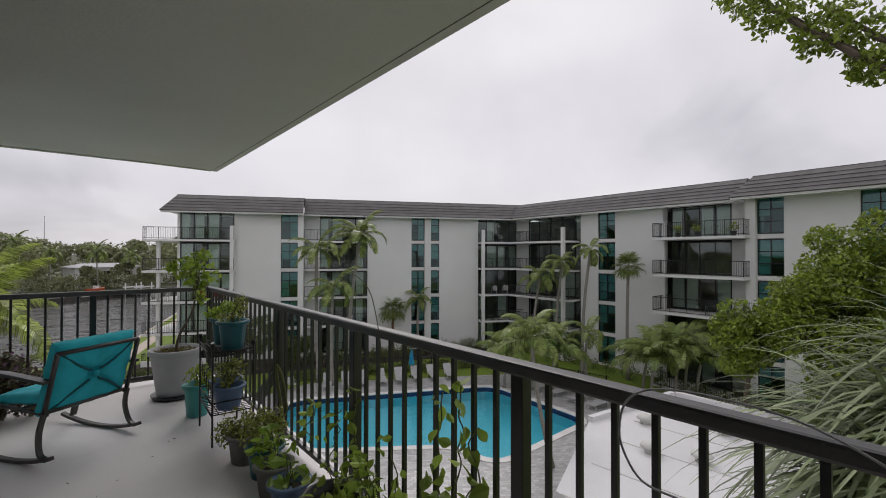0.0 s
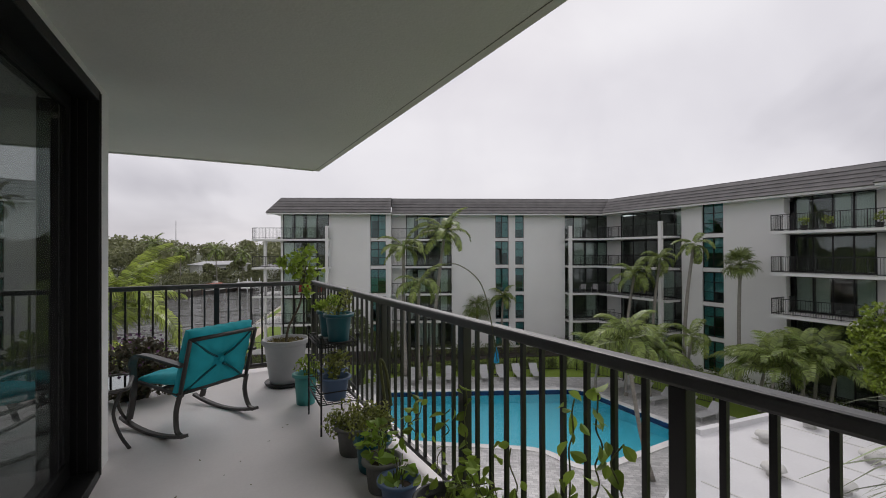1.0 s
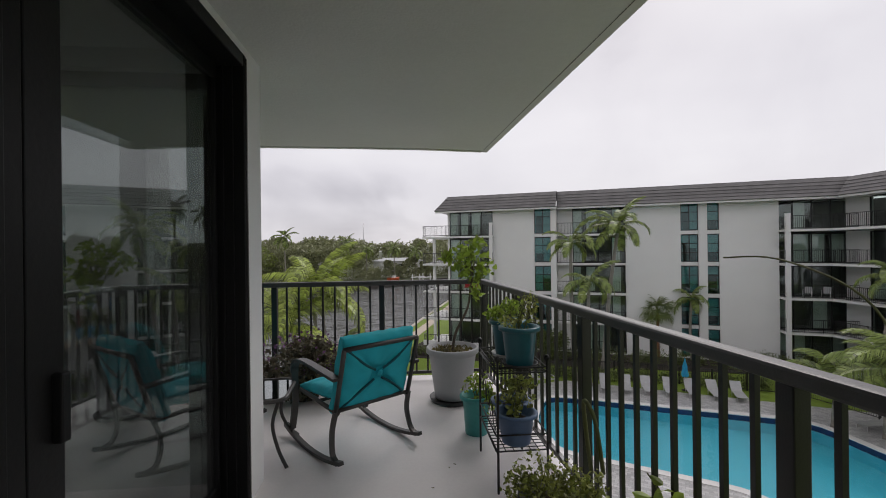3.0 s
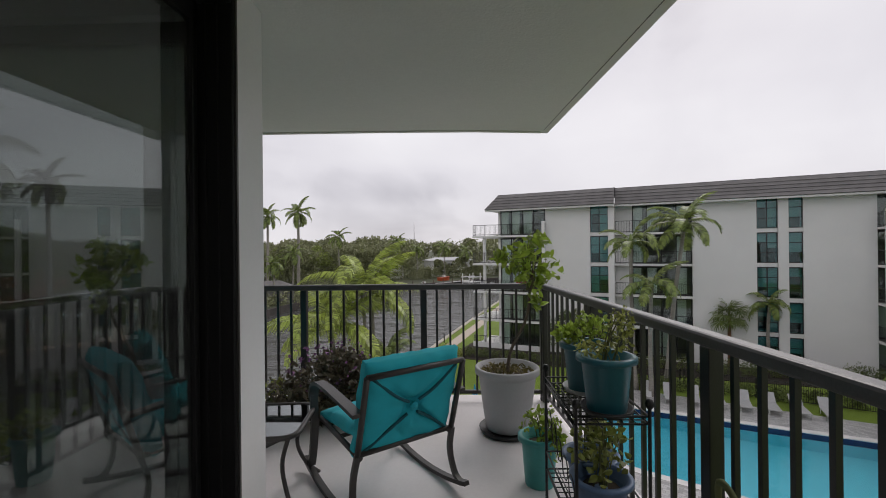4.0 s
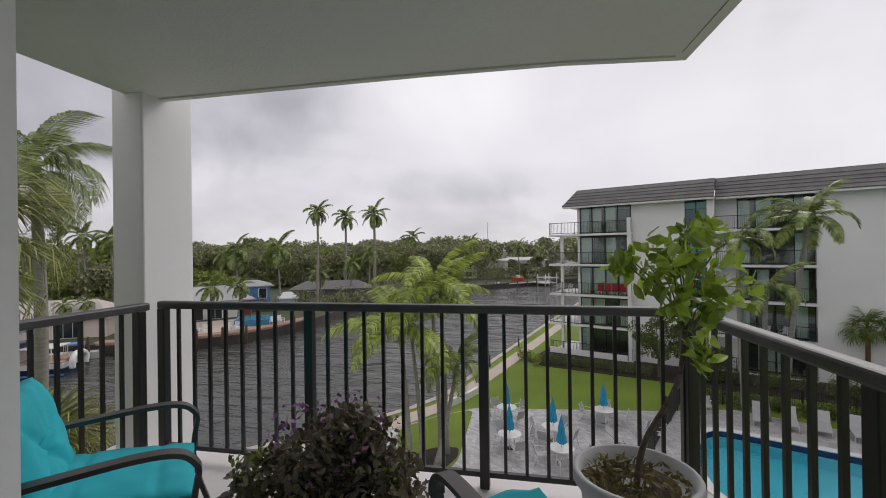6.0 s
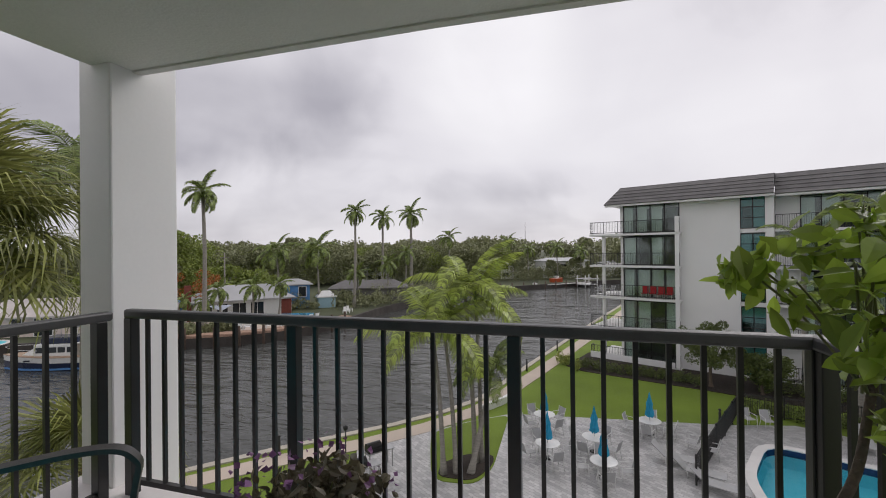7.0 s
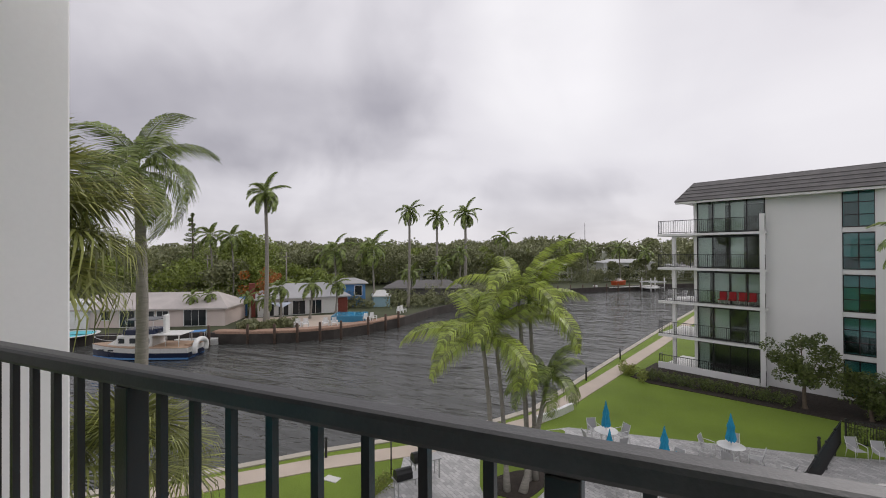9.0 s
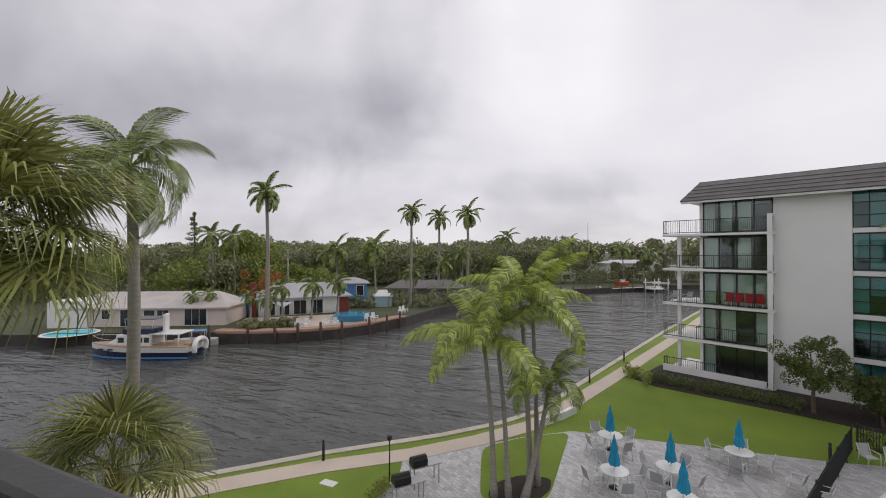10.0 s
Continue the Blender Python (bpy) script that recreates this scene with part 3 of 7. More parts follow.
pool = thing("swimming_pool", "turquoise swimming pool with white coping and navy tile band", "swimming pool")
bm = BM()
loops = []
for z, d in ((GZ + 0.01, 0.0), (GZ - 0.28, 0.0), (GZ - 0.82, -0.12)):
    loops.append([bm.verts.new((x, y, z)) for x, y in grown(pool_round, d)])
for a, b in zip(loops, loops[1:]):
    for i in range(len(a)):
        bm.faces.new((a[i - 1], a[i], b[i], b[i - 1]))
bm.faces.new(loops[-1])
part("basin", bm, pool_tile, pool)
bm = BM()
a = [[bm.verts.new((x, y, z)) for x, y in grown(pool_round, -0.012)] for z in (GZ + 0.005, GZ - 0.30)]
for i in range(len(a[0])):
    bm.faces.new((a[0][i - 1], a[0][i], a[1][i], a[1][i - 1]))
part("tile_band", bm, pool_band, pool, "navy blue waterline tiles")
bm = BM()
bm.faces.new([bm.verts.new((x, y, GZ - 0.13)) for x, y in grown(pool_round, -0.004)])
w = part("water_surface", bm, pool_water, pool, "clear turquoise water")
w.visible_shadow = False
bm = BM()
inner, outer = grown(pool_round, -0.03), grown(pool_round, 0.38)
rows = [[bm.verts.new((x, y, z)) for x, y in ol] for ol, z in ((inner, GZ + 0.02), (inner, GZ + 0.07), (outer, GZ + 0.07), (outer, GZ - 0.05))]
for r0, r1 in zip(rows, rows[1:]):
    for i in range(len(r0)):
        bm.faces.new((r0[i - 1], r0[i], r1[i], r1[i - 1]))
part("coping", bm, coping_mat, pool, "white stone coping")

# ---- our balcony ----
CEIL = 2.53


def rail_x(y):
    return 1.52 - 0.06 * y


bm = BM()
prism(bm, [(-2.62, 5.55), (-2.62, -6), (-0.5, -6), (1.99, -6), (1.32, 5.55)], -0.24, 0)
setting("floor", bm, deck_paint, "pale grey painted concrete balcony floor", "floor")
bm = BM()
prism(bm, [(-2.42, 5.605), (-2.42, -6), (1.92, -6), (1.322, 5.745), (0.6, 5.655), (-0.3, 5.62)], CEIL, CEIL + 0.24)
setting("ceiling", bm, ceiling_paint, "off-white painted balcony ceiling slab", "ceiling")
bm = BM()
prism(bm, [(-2.26, 5.53), (-0.3, 5.545), (0.6, 5.58), (1.24, 5.66), (1.24, 5.70), (0.6, 5.62), (-0.3, 5.585), (-2.26, 5.57)], CEIL - 0.012, CEIL + 0.004)
setting("trim", bm, ceiling_paint, "narrow drip edge under the slab", "trim")
# no recess is cut: a dark strip paints the drip groove's shade
bm = BM()
prism(bm, [(1.865, -6), (1.869, -6), (1.265, 5.62), (1.261, 5.62)], CEIL - 0.003, CEIL + 0.003)
setting("trim_drip", bm, painted_dim, "thin dark strip along the slab edge, painted shade of a drip groove", "trim")
setting("column", box(BM(), -2.53, -2.27, 5.40, 5.85, -9, 7, 0.012), wall_paint, "white painted concrete column at the balcony corner", "column")
# wall beside the sliding door, with the room behind it
bm = BM()
box(bm, -0.72, -0.52, 3.25, 3.5, 0, CEIL)
box(bm, -0.72, -0.52, -6, 3.25, 2.47, CEIL)
box(bm, -0.72, -0.52, -6, -3.2, 0, 2.47)
setting("wall_east", bm, wall_paint, "white painted wall round the sliding door", "wall")
bm = BM()
box(bm, -6.5, -4.2, 3.3, 3.5, 0, CEIL)
box(bm, -4.2, -0.72, 3.3, 3.5, 2.42, CEIL)
setting("wall_north", bm, wall_paint, "white outer wall with a wide glazed opening", "wall")
# room surfaces in dark grey: the indoor dimness is painted on
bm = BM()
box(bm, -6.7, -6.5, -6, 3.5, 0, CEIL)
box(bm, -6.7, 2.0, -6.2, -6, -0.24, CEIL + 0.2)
setting("wall_back", bm, painted_dim, "plain walls that close the room", "wall")
setting("room_floor", box(BM(), -6.5, -2.62, -6, 3.5, -0.24, 0), painted_dim, "tiled room floor with its dimness painted in", "floor")
setting("room_ceiling", box(BM(), -6.5, -2.42, -6, 3.5, CEIL, CEIL + 0.2), painted_dim, "room ceiling with its dimness painted in", "ceiling")

door = thing("door_1", "black framed sliding glass door with dark tinted panes", "sliding door", kind="structure")
bm = BM()
box(bm, -0.70, -0.505, 3.2, 3.235, 0, 2.47, 0.006)
box(bm, -0.70, -0.505, -3.2, 3.2, 2.40, 2.47, 0.006)
box(bm, -0.70, -0.505, -3.2, 3.2, 0, 0.06, 0.006)
for k in range(3):
    box(bm, -0.672 + 0.05 * k, -0.662 + 0.05 * k, 3.185, 3.2, 0.06, 2.40)
part("door_frame", bm, door_black, door)
bm = BM()
box(bm, -0.53, -0.498, 3.215, 3.228, 0.02, 2.45)
part("track_edge", bm, steel_dark, door, "bare metal edge of the screen track")
for y0, y1, x in ((1.895, 3.185, -0.66), (0.2, 1.90, -0.60), (-1.5, 0.3, -0.56), (-3.2, -1.4, -0.60)):
    bm = BM()
    for a0, a1 in ((y0, y0 + 0.125), (y0 + 0.129, y0 + 0.255), (y1 - 0.03, y1)) if y1 > 2 else ((y0, y0 + 0.13), (y1 - 0.06, y1)):
        box(bm, x - 0.018, x + 0.018, a0, a1, 0.06, 2.40, 0.004)
    box(bm, x - 0.018, x + 0.018, y0, y1, 2.32, 2.40)
    box(bm, x - 0.018, x + 0.018, y0, y1, 0.06, 0.15)
    leafp = part("sliding_panel", bm, door_black, door)
    g = part("pane", box(BM(), x - 0.004, x + 0.004, y0 + 0.05, y1 - 0.02, 0.14, 2.34), pane_screen if y1 > 2 else pane_door, leafp, "tinted glass")
    g.visible_shadow = False
bm = BM()
box(bm, -0.642, -0.612, 2.10, 2.135, 0.86, 1.06, 0.006)
part("door_handle", bm, door_black, door, "black pull handle")
win = thing("window_1", "wide dark framed glazing in the north wall", "window", kind="structure")
bm = BM()
for x0, x1 in ((-4.2, -4.13), (-2.5, -2.42), (-0.79, -0.72)):
    box(bm, x0, x1, 3.36, 3.44, 0, 2.3)
box(bm, -4.2, -0.72, 3.36, 3.44, 2.34, 2.42)
part("window_frame", bm, black_metal, win)
for x0, x1 in ((-4.13, -2.5), (-2.42, -0.79)):
    g = part("pane", box(BM(), x0, x1, 3.396, 3.404, 0.05, 2.34), pane_door, win)
    g.visible_shadow = False


def railing(name, label, p0, p1, posts, height=1.07, gap=0.124, post=0.056, bar=0.019, cap_w=0.058):
    """A straight rail: cap, rail under it, bottom rail, each post and each bar."""
    a, b = Vector((*p0, 0)), Vector((*p1, 0))
    length = (b - a).length
    ang = math.degrees(math.atan2(b.y - a.y, b.x - a.x))
    ob = thing(name, label, "railing", "balcony railings", pose(a.x, a.y, 0, 0, 0, ang))
    part("handrail", box(BM(), -0.03, length + 0.03, -cap_w / 2, cap_w / 2, height - 0.052, height, 0.012), rail_black, ob, "worn black handrail with a grey sheen")
    part("bottom_rail", box(BM(), 0, length, -0.014, 0.014, 0.065, 0.095), black_metal, ob)
    pm = finish("post", box(BM(), -post / 2, post / 2, -post / 2, post / 2, 0, height - 0.05, 0.004), black_metal)
    rm = finish("baluster", box(BM(), -bar / 2, bar / 2, -bar / 2, bar / 2, 0.095, height - 0.05), black_metal)
    for p in posts:
        o = part("post", pm, None, ob)
        o.location = (p, 0, 0)
    spans = list(zip(sorted(posts), sorted(posts)[1:]))
    for q0, q1 in spans:
        n = max(1, round((q1 - q0) / gap))
        for k in range(1, n):
            o = part("baluster", rm, None, ob)
            o.location = (q0 + (q1 - q0) * k / n, 0, 0)
    return ob


RY = 5.40
railing("railing", "black metal balcony railing facing the canal", (-2.11, RY), (1.20, RY), [0.0, 1.10, 2.21, 3.30])
long0, long1 = (rail_x(-5.8), -5.8), (rail_x(5.38), 5.38)
L = math.hypot(long1[0] - long0[0], long1[1] - long0[1])
railing("railing", "black metal balcony railing above the pool", long0, long1, [L - d for d in (0.02, 1.16, 2.30, 3.50, 4.73, 5.95, 7.15, 8.35, 9.55, 10.75)], cap_w=0.067)
railing("railing", "short black railing beside the white column", (-2.14, -3), (-2.14, 5.27), [0.05 + i * 1.365 for i in range(7)])

# ---- apartment building ----
ST, L0 = 2.72, -8.21
FLOORS = [L0 + ST * i for i in range(5)]
SOFFIT = FLOORS[4] + 2.43
wing_a = thing("apartment_building", "white stucco apartment building with grey mansard roof and glazed balconies", "building", "apartment wings", pose(9.2, 42.45, 0, 0, 0, -24))
wing_b = thing("apartment_building", "white stucco apartment wing with wide balconies beyond the lawn", "building", "apartment wings", pose(34.2, 30.8, 0, 0, 0, -90))
rnd = random.Random(5)


def wall(parent, u0, u1, y0, y1, z0=GZ - 0.2, z1=SOFFIT):
    return part("wall", box(BM(), u0, u1, y0, y1, z0, z1), stucco, parent)


def frame_ring(u0, u1, y, z0, z1, f):
    """The outer frame of a window: one ring."""
    bm = BM()
    loops = [[bm.verts.new(p) for p in ((a0, yy, c0), (a1, yy, c0), (a1, yy, c1), (a0, yy, c1))] for yy in (y - 0.03, y + 0.05) for a0, a1, c0, c1 in ((u0, u1, z0, z1), (u0 + f, u1 - f, z0 + f, z1 - f))]
    of, nf, ob_, nb = loops
    for a, b in ((of, nf), (nf, nb), (nb, ob_), (ob_, of)):
        for k in range(4):
            bm.faces.new((a[k], a[(k + 1) % 4], b[(k + 1) % 4], b[k]))
    return bm


def glazing(parent, name, u0, u1, y, z0, z1, cols, rows, pane, f):
    w = part(name, frame_ring(u0, u1, y, z0, z1, f), dark_frame, parent)
    for i in range(1, cols):
        u = u0 + (u1 - u0) * i / cols
        part("mullion", box(BM(), u - f / 2, u + f / 2, y - 0.028, y + 0.045, z0 + f, z1 - f), dark_frame, w)
    for j in range(1, rows):
        z = z0 + (z1 - z0) * j / rows
        part("transom", box(BM(), u0 + f, u1 - f, y - 0.025, y + 0.04, z - f / 2, z + f / 2), dark_frame, w)
    for i in range(cols):
        g = part("pane", box(BM(), u0 + (u1 - u0) * i / cols + f / 2, u0 + (u1 - u0) * (i + 1) / cols - f / 2, y + 0.005, y + 0.015, z0 + f / 2, z1 - f / 2), pane, w)
        g.visible_shadow = False
    return w


def window(parent, u0, u1, y, z0, z1, cols, rows, pane, shade=True):
    """A framed window with its own panes, and a blind behind it."""
    w = glazing(parent, "window", u0, u1, y, z0, z1, cols, rows, pane, 0.05)
    for i in range(cols):
        h = rnd.choice((0.3, 0.5, 0.66, 0.95))
        a0, a1 = u0 + (u1 - u0) * i / cols + 0.04, u0 + (u1 - u0) * (i + 1) / cols - 0.04
        part("blind", box(BM(), a0, a1, y + 0.12, y + 0.15, z1 - (z1 - z0) * h, z1 - 0.05), blind_mat, w)
    return w


def glass_wall(parent, u0, u1, y, z0, z1, n):
    """Sliding glazing: dark frames, panes, curtains behind some."""
    w = glazing(parent, "sliding_window", u0, u1, y, z0, z1, n, 1, pane_dark, 0.07)
    for i in range(n):
        a0, a1 = u0 + (u1 - u0) * i / n + 0.05, u0 + (u1 - u0) * (i + 1) / n - 0.05
        if rnd.random() < (0.72 if parent is wing_a and u1 < 0.1 else 0.4):
            part("curtain", box(BM(), a0, a1 - rnd.uniform(0, 0.4), y + 0.25, y + 0.3, z0 + 0.1, z1 - 0.1), curtain_mat, w)
    return w


def balcony(parent, u0, u1, yf, yb, z, rail=True, ends=(True, True)):
    """A slab and its railing; each bar is part of the railing."""
    s = part("balcony", box(BM(), u0, u1, yf, yb, z - 0.17, z), stucco, parent)
    if rail:
        bm = BM()
        lines = [((u0 + 0.06, yf + 0.06), (u1 - 0.06, yf + 0.06))]
        if ends[0]:
            lines.append(((u0 + 0.06, yf + 0.06), (u0 + 0.06, yb)))
        if ends[1]:
            lines.append(((u1 - 0.06, yf + 0.06), (u1 - 0.06, yb)))
        for (x0, y0), (x1, y1) in lines:
            ln = math.hypot(x1 - x0, y1 - y0)
            n = max(1, int(ln / 0.13))
            for zz in (z + 0.08, z + 1.03):
                box(bm, min(x0, x1) - 0.02, max(x0, x1) + 0.02, min(y0, y1) - 0.02, max(y0, y1) + 0.02, zz, zz + 0.045)
            for k in range(n + 1):
                x, y, r = x0 + (x1 - x0) * k / n, y0 + (y1 - y0) * k / n, 0.02 if k % 9 == 0 else 0.008
                box(bm, x - r, x + r, y - r, y + r, z + 0.03, z + 1.03)
        part("railing", bm, black_metal, s, "thin black railing")
    return s


def mansard(parent, u0, u1, y_eave, run=1.05, z0=SOFFIT + 0.1, z1=6.62, hip0=True, hip1=False, rows=5):
    """The sloping shingle band of the roof, one stepped strip a course."""
    roof = part("roof", box(BM(), u0 + 0.3, u1, y_eave + 0.25, y_eave + 9, SOFFIT - 0.02, SOFFIT + 0.16), stucco, parent, "white soffit board")
    part("fascia", box(BM(), u0 + 0.05, u1, y_eave + 0.0, y_eave + 0.28, SOFFIT - 0.1, SOFFIT + 0.06), stucco, roof, "white fascia board")
    for j in range(rows):
        t0, t1 = j / rows, (j + 1) / rows
        za, zb = z0 + (z1 - z0) * t0, z0 + (z1 - z0) * t1 + 0.05
        ya, yb = y_eave + run * t0 - 0.12, y_eave + run * t1
        ua, ub = (u0 + run * t0 if hip0 else u0), (u0 + run * t1 if hip0 else u0)
        va, vb = (u1 - run * t0 if hip1 else u1), (u1 - run * t1 if hip1 else u1)
        bm = BM()
        v = [bm.verts.new(p) for p in ((ua, ya, za), (va, ya, za), (vb, yb, zb), (ub, yb, zb), (ua, ya + 0.12, za - 0.06), (va, ya + 0.12, za - 0.06))]
        bm.faces.new((v[0], v[1], v[2], v[3]))
        bm.faces.new((v[4], v[5], v[1], v[0]))
        if hip0:
            w = [bm.verts.new(p) for p in ((ua, ya, za), (ub, yb, zb), (ub, y_eave + 9, zb), (ua, y_eave + 9, za))]
            bm.faces.new(w)
        if hip1:
            w = [bm.verts.new(p) for p in ((va, ya, za), (va, y_eave + 9, za), (vb, y_eave + 9, zb), (vb, yb, zb))]
            bm.faces.new(w)
        part("shingle_course", bm, shingle_mat, roof, "grey shingles")
    bm = BM()
    box(bm, u0 + (run if hip0 else 0) - 0.03, u1 - (run if hip1 else 0) + 0.03, y_eave + run - 0.03, y_eave + 9, z1 - 0.02, z1 + 0.06)
    part("ridge_cap", bm, shingle_mat, roof)
    return roof


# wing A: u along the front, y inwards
# solid blocks and slabs, painted dark in place of shaded rooms
part("core", box(BM(), -1.2, 33, 3.2, 14, GZ - 0.2, SOFFIT), painted_dim, wing_a, "solid core painted dark for the dim rooms behind the glass")
part("core", box(BM(), -4.3, -1.2, 3.2, 14, GZ - 0.2, SOFFIT), painted_dim, wing_a, "solid core painted dark for the dim rooms behind the glass")
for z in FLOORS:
    part("floor_slab", box(BM(), -4.4, 33, 0.3, 3.3, z - 0.2, z), painted_dim, wing_a)
wall(wing_a, 0.0, 3.98, -0.8, 0.5)
wall(wing_a, 5.5, 6.0, -1.0, 0.5)
wall(wing_a, 12.0, 16.4, 0, 0.8)
wall(wing_a, 17.75, 18.4, -0.08, 0.8)
wall(wing_a, 19.3, 23.5, 0, 0.8)
wall(wing_a, -4.62, -4.40, -0.8, 12)
part("column", box(BM(), -0.22, 0.08, -1.5, -1.15, GZ, FLOORS[4] + 1.25), stucco, wing_a)
part("column", box(BM(), -6.1, -5.85, -1.2, -0.95, GZ, FLOORS[4] + 0.0), stucco, wing_a)
part("column", box(BM(), 23.55, 23.85, -1.2, -0.9, GZ, FLOORS[4] + 1.25), stucco, wing_a)
for i, z in enumerate(FLOORS):
    top = FLOORS[i] + 2.43
    glass_wall(wing_a, -4.40, -0.02, -0.75, z, top, 4)
    balcony(wing_a, -7.1, 0.15, -1.5, -0.8 if i else -0.8, z, ends=(True, False))
    part("balcony", box(BM(), -7.1, -4.6, -0.8, 4, z - 0.17, z), stucco, wing_a)
    window(wing_a, 3.98, 5.5, -0.55, z + 0.12, top + 0.05, 2, 3, pane_teal)
    part("spandrel", box(BM(), 3.98, 5.5, -0.62, 0.4, z - 0.2, z + 0.1), stucco, wing_a)
    part("wall_panel", box(BM(), 6.0, 7.4, 0.6, 0.9, z, top + 0.1), stucco, wing_a)
    glass_wall(wing_a, 7.4, 12.0, 0.7, z, top, 4)
    balcony(wing_a, 6.0, 12.0, -0.35, 0.7, z, ends=(False, False))
    for u0, u1 in ((16.4, 17.75), (18.4, 19.3)):
        window(wing_a, u0, u1, 0.15, z + 0.12, top + 0.05, 2 if u1 - u0 > 1 else 1, 3, pane_teal)
        part("spandrel", box(BM(), u0, u1, 0.08, 0.9, z - 0.2, z + 0.1), stucco, wing_a)
    glass_wall(wing_a, 23.5, 28.6, 1.0, z, top, 4)
    part("wall_panel", box(BM(), 28.6, 30.0, 1.0, 1.3, z, top + 0.1), stucco, wing_a)
    balcony(wing_a, 23.5, 28.2, -1.1, 1.0, z, ends=(True, False))
part("patio_wall", box(BM(), -7.1, -0.3, -1.52, -1.38, GZ - 0.1, FLOORS[0] + 0.45), stucco, wing_a, "low white terrace wall")
mansard(wing_a, -5.68, 6.05, -1.75, hip0=True)
mansard(wing_a, 6.05, 29.4, -0.9, hip0=False, z1=6.68)

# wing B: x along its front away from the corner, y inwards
# again a solid block and slabs with the rooms' shade as paint
part("core", box(BM(), -3, 60, 4.0, 14, GZ - 0.2, SOFFIT), painted_dim, wing_b, "solid core painted dark for the dim rooms behind the glass")
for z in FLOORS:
    part("floor_slab", box(BM(), 0, 60, 0.4, 4.1, z - 0.2, z), painted_dim, wing_b)
wall(wing_b, 8.0, 9.75, 0, 0.8)
wall(wing_b, 11.4, 15.4, 0, 0.8)
wall(wing_b, 21.2, 21.75, -1.0, 0.8)
wall(wing_b, 23.2, 26.65, -0.8, 0.8)
wall(wing_b, 28.2, 33.0, -0.8, 0.8)
wall(wing_b, 34.6, 60.0, -0.8, 0.8)
part("column", box(BM(), 6.9, 7.2, -1.5, -1.2, GZ, FLOORS[4] + 1.25), stucco, wing_b)
part("column", box(BM(), 15.5, 15.8, -0.6, -0.3, GZ, FLOORS[4] + 1.25), stucco, wing_b)
for i, z in enumerate(FLOORS):
    top = FLOORS[i] + 2.43
    glass_wall(wing_b, 0.8, 8.0, 1.2, z, top, 5)
    part("wall_panel", box(BM(), -1.0, 0.8, 1.2, 1.5, z, top + 0.1), stucco, wing_b)
    balcony(wing_b, 0.2, 7.6, -1.3, 1.2, z, ends=(False, True))
    window(wing_b, 9.75, 11.4, 0.15, z + 0.12, top + 0.05, 2, 3, pane_teal)
    part("spandrel", box(BM(), 9.75, 11.4, 0.08, 0.9, z - 0.2, z + 0.1), stucco, wing_b)
    glass_wall(wing_b, 15.6, 19.8, 0.9, z, top, 4)
    part("wall_panel", box(BM(), 19.8, 21.2, 0.9, 1.2, z, top + 0.1), stucco, wing_b)
    balcony(wing_b, 15.6, 21.5, -2.2, 0.9, z, ends=(True, True))
    window(wing_b, 21.75, 23.2, -0.55, z + 0.12, top + 0.05, 2, 3, pane_teal)
    part("spandrel", box(BM(), 21.75, 23.2, -0.62, 0.4, z - 0.2, z + 0.1), stucco, wing_b)
    window(wing_b, 26.65, 28.2, -0.55, z + 0.12, top + 0.05, 2, 3, pane_teal)
    part("spandrel", box(BM(), 26.65, 28.2, -0.62, 0.4, z - 0.2, z + 0.1), stucco, wing_b)
mansard(wing_b, 0.3, 21.0, -0.9, hip0=False, z1=6.56)
mansard(wing_b, 20.6, 60, -2.0, hip0=True, z1=6.5)
# the low pool house with its white flat roof
house = thing("pool_house", "low pool house with a flat white roof and vents", "building")
prof = [(9.4, -4), (22.4, -4), (22.2, 9.35), (16, 9.95), (10.6, 7.5)]
part("wall", prism(BM(), grown(prof, -0.3), GZ - 0.2, -5.62), stucco, house)
part("roof", prism(BM(), prof, -5.75, -5.5), roof_white, house, "white roof membrane")
for a, b in (((22.2, 9.35), (22.35, -4)), ((16, 9.9), (22.2, 9.3))):
    part("parapet", ribbon(BM(), [a, b], 0.25, -5.5, -5.3), roof_white, house)
for k in range(5):
    part("roof_seam", ribbon(BM(), [(10.6 + k * 2.3, 7.3 + k * 0.5), (12.0 + k * 2.3, -4)], 0.06, -5.5, -5.478), white_concrete, house)
for x, y in ((15.2, 7.0), (15.9, 5.6), (19.0, 6.0), (20.5, 8.3), (17.6, 8.4)):
    part("roof_vent", lathe(BM(), [(0.2, -5.5), (0.2, -5.3), (0.34, -5.28), (0.30, -5.18), (0.1, -5.12), (0.0, -5.12)], 14, x, y), white_concrete, house)


# ---- palms and trees ----
feather_a = [feather_frond("frond_long", 3.5, (12, 62 + 26 * i), 0.95, leaf_palm_lime, 54, i, 0.62, 0.062) for i in range(3)]
feather_b = [feather_frond("frond_royal", 3.0, (8, 70 + 30 * i), 0.8, leaf_palm, 26, i + 5, 0.5, 0.14) for i in range(3)]
feather_c = [feather_frond("frond_coconut", 3.5, (8, 112 + 30 * i), 0.95, leaf_palm, 52, i + 9, 0.85, 0.055) for i in range(3)]
feather_d = [feather_frond("frond_areca", 2.6, (20, 95 + 30 * i), 0.8, leaf_palm, 34, i + 13, 0.65, 0.075) for i in range(3)]
fans_big = [fan_leaf("fan_leaf", 1.35, 1.5, leaf_fan, 58, i, 30, 290, 0.5 + 0.18 * i) for i in range(3)]
fans_far = [fan_leaf("fan_leaf_small", 0.8, 0.8, leaf_palm, 20, i + 4, 35, 270, 0.6) for i in range(2)]

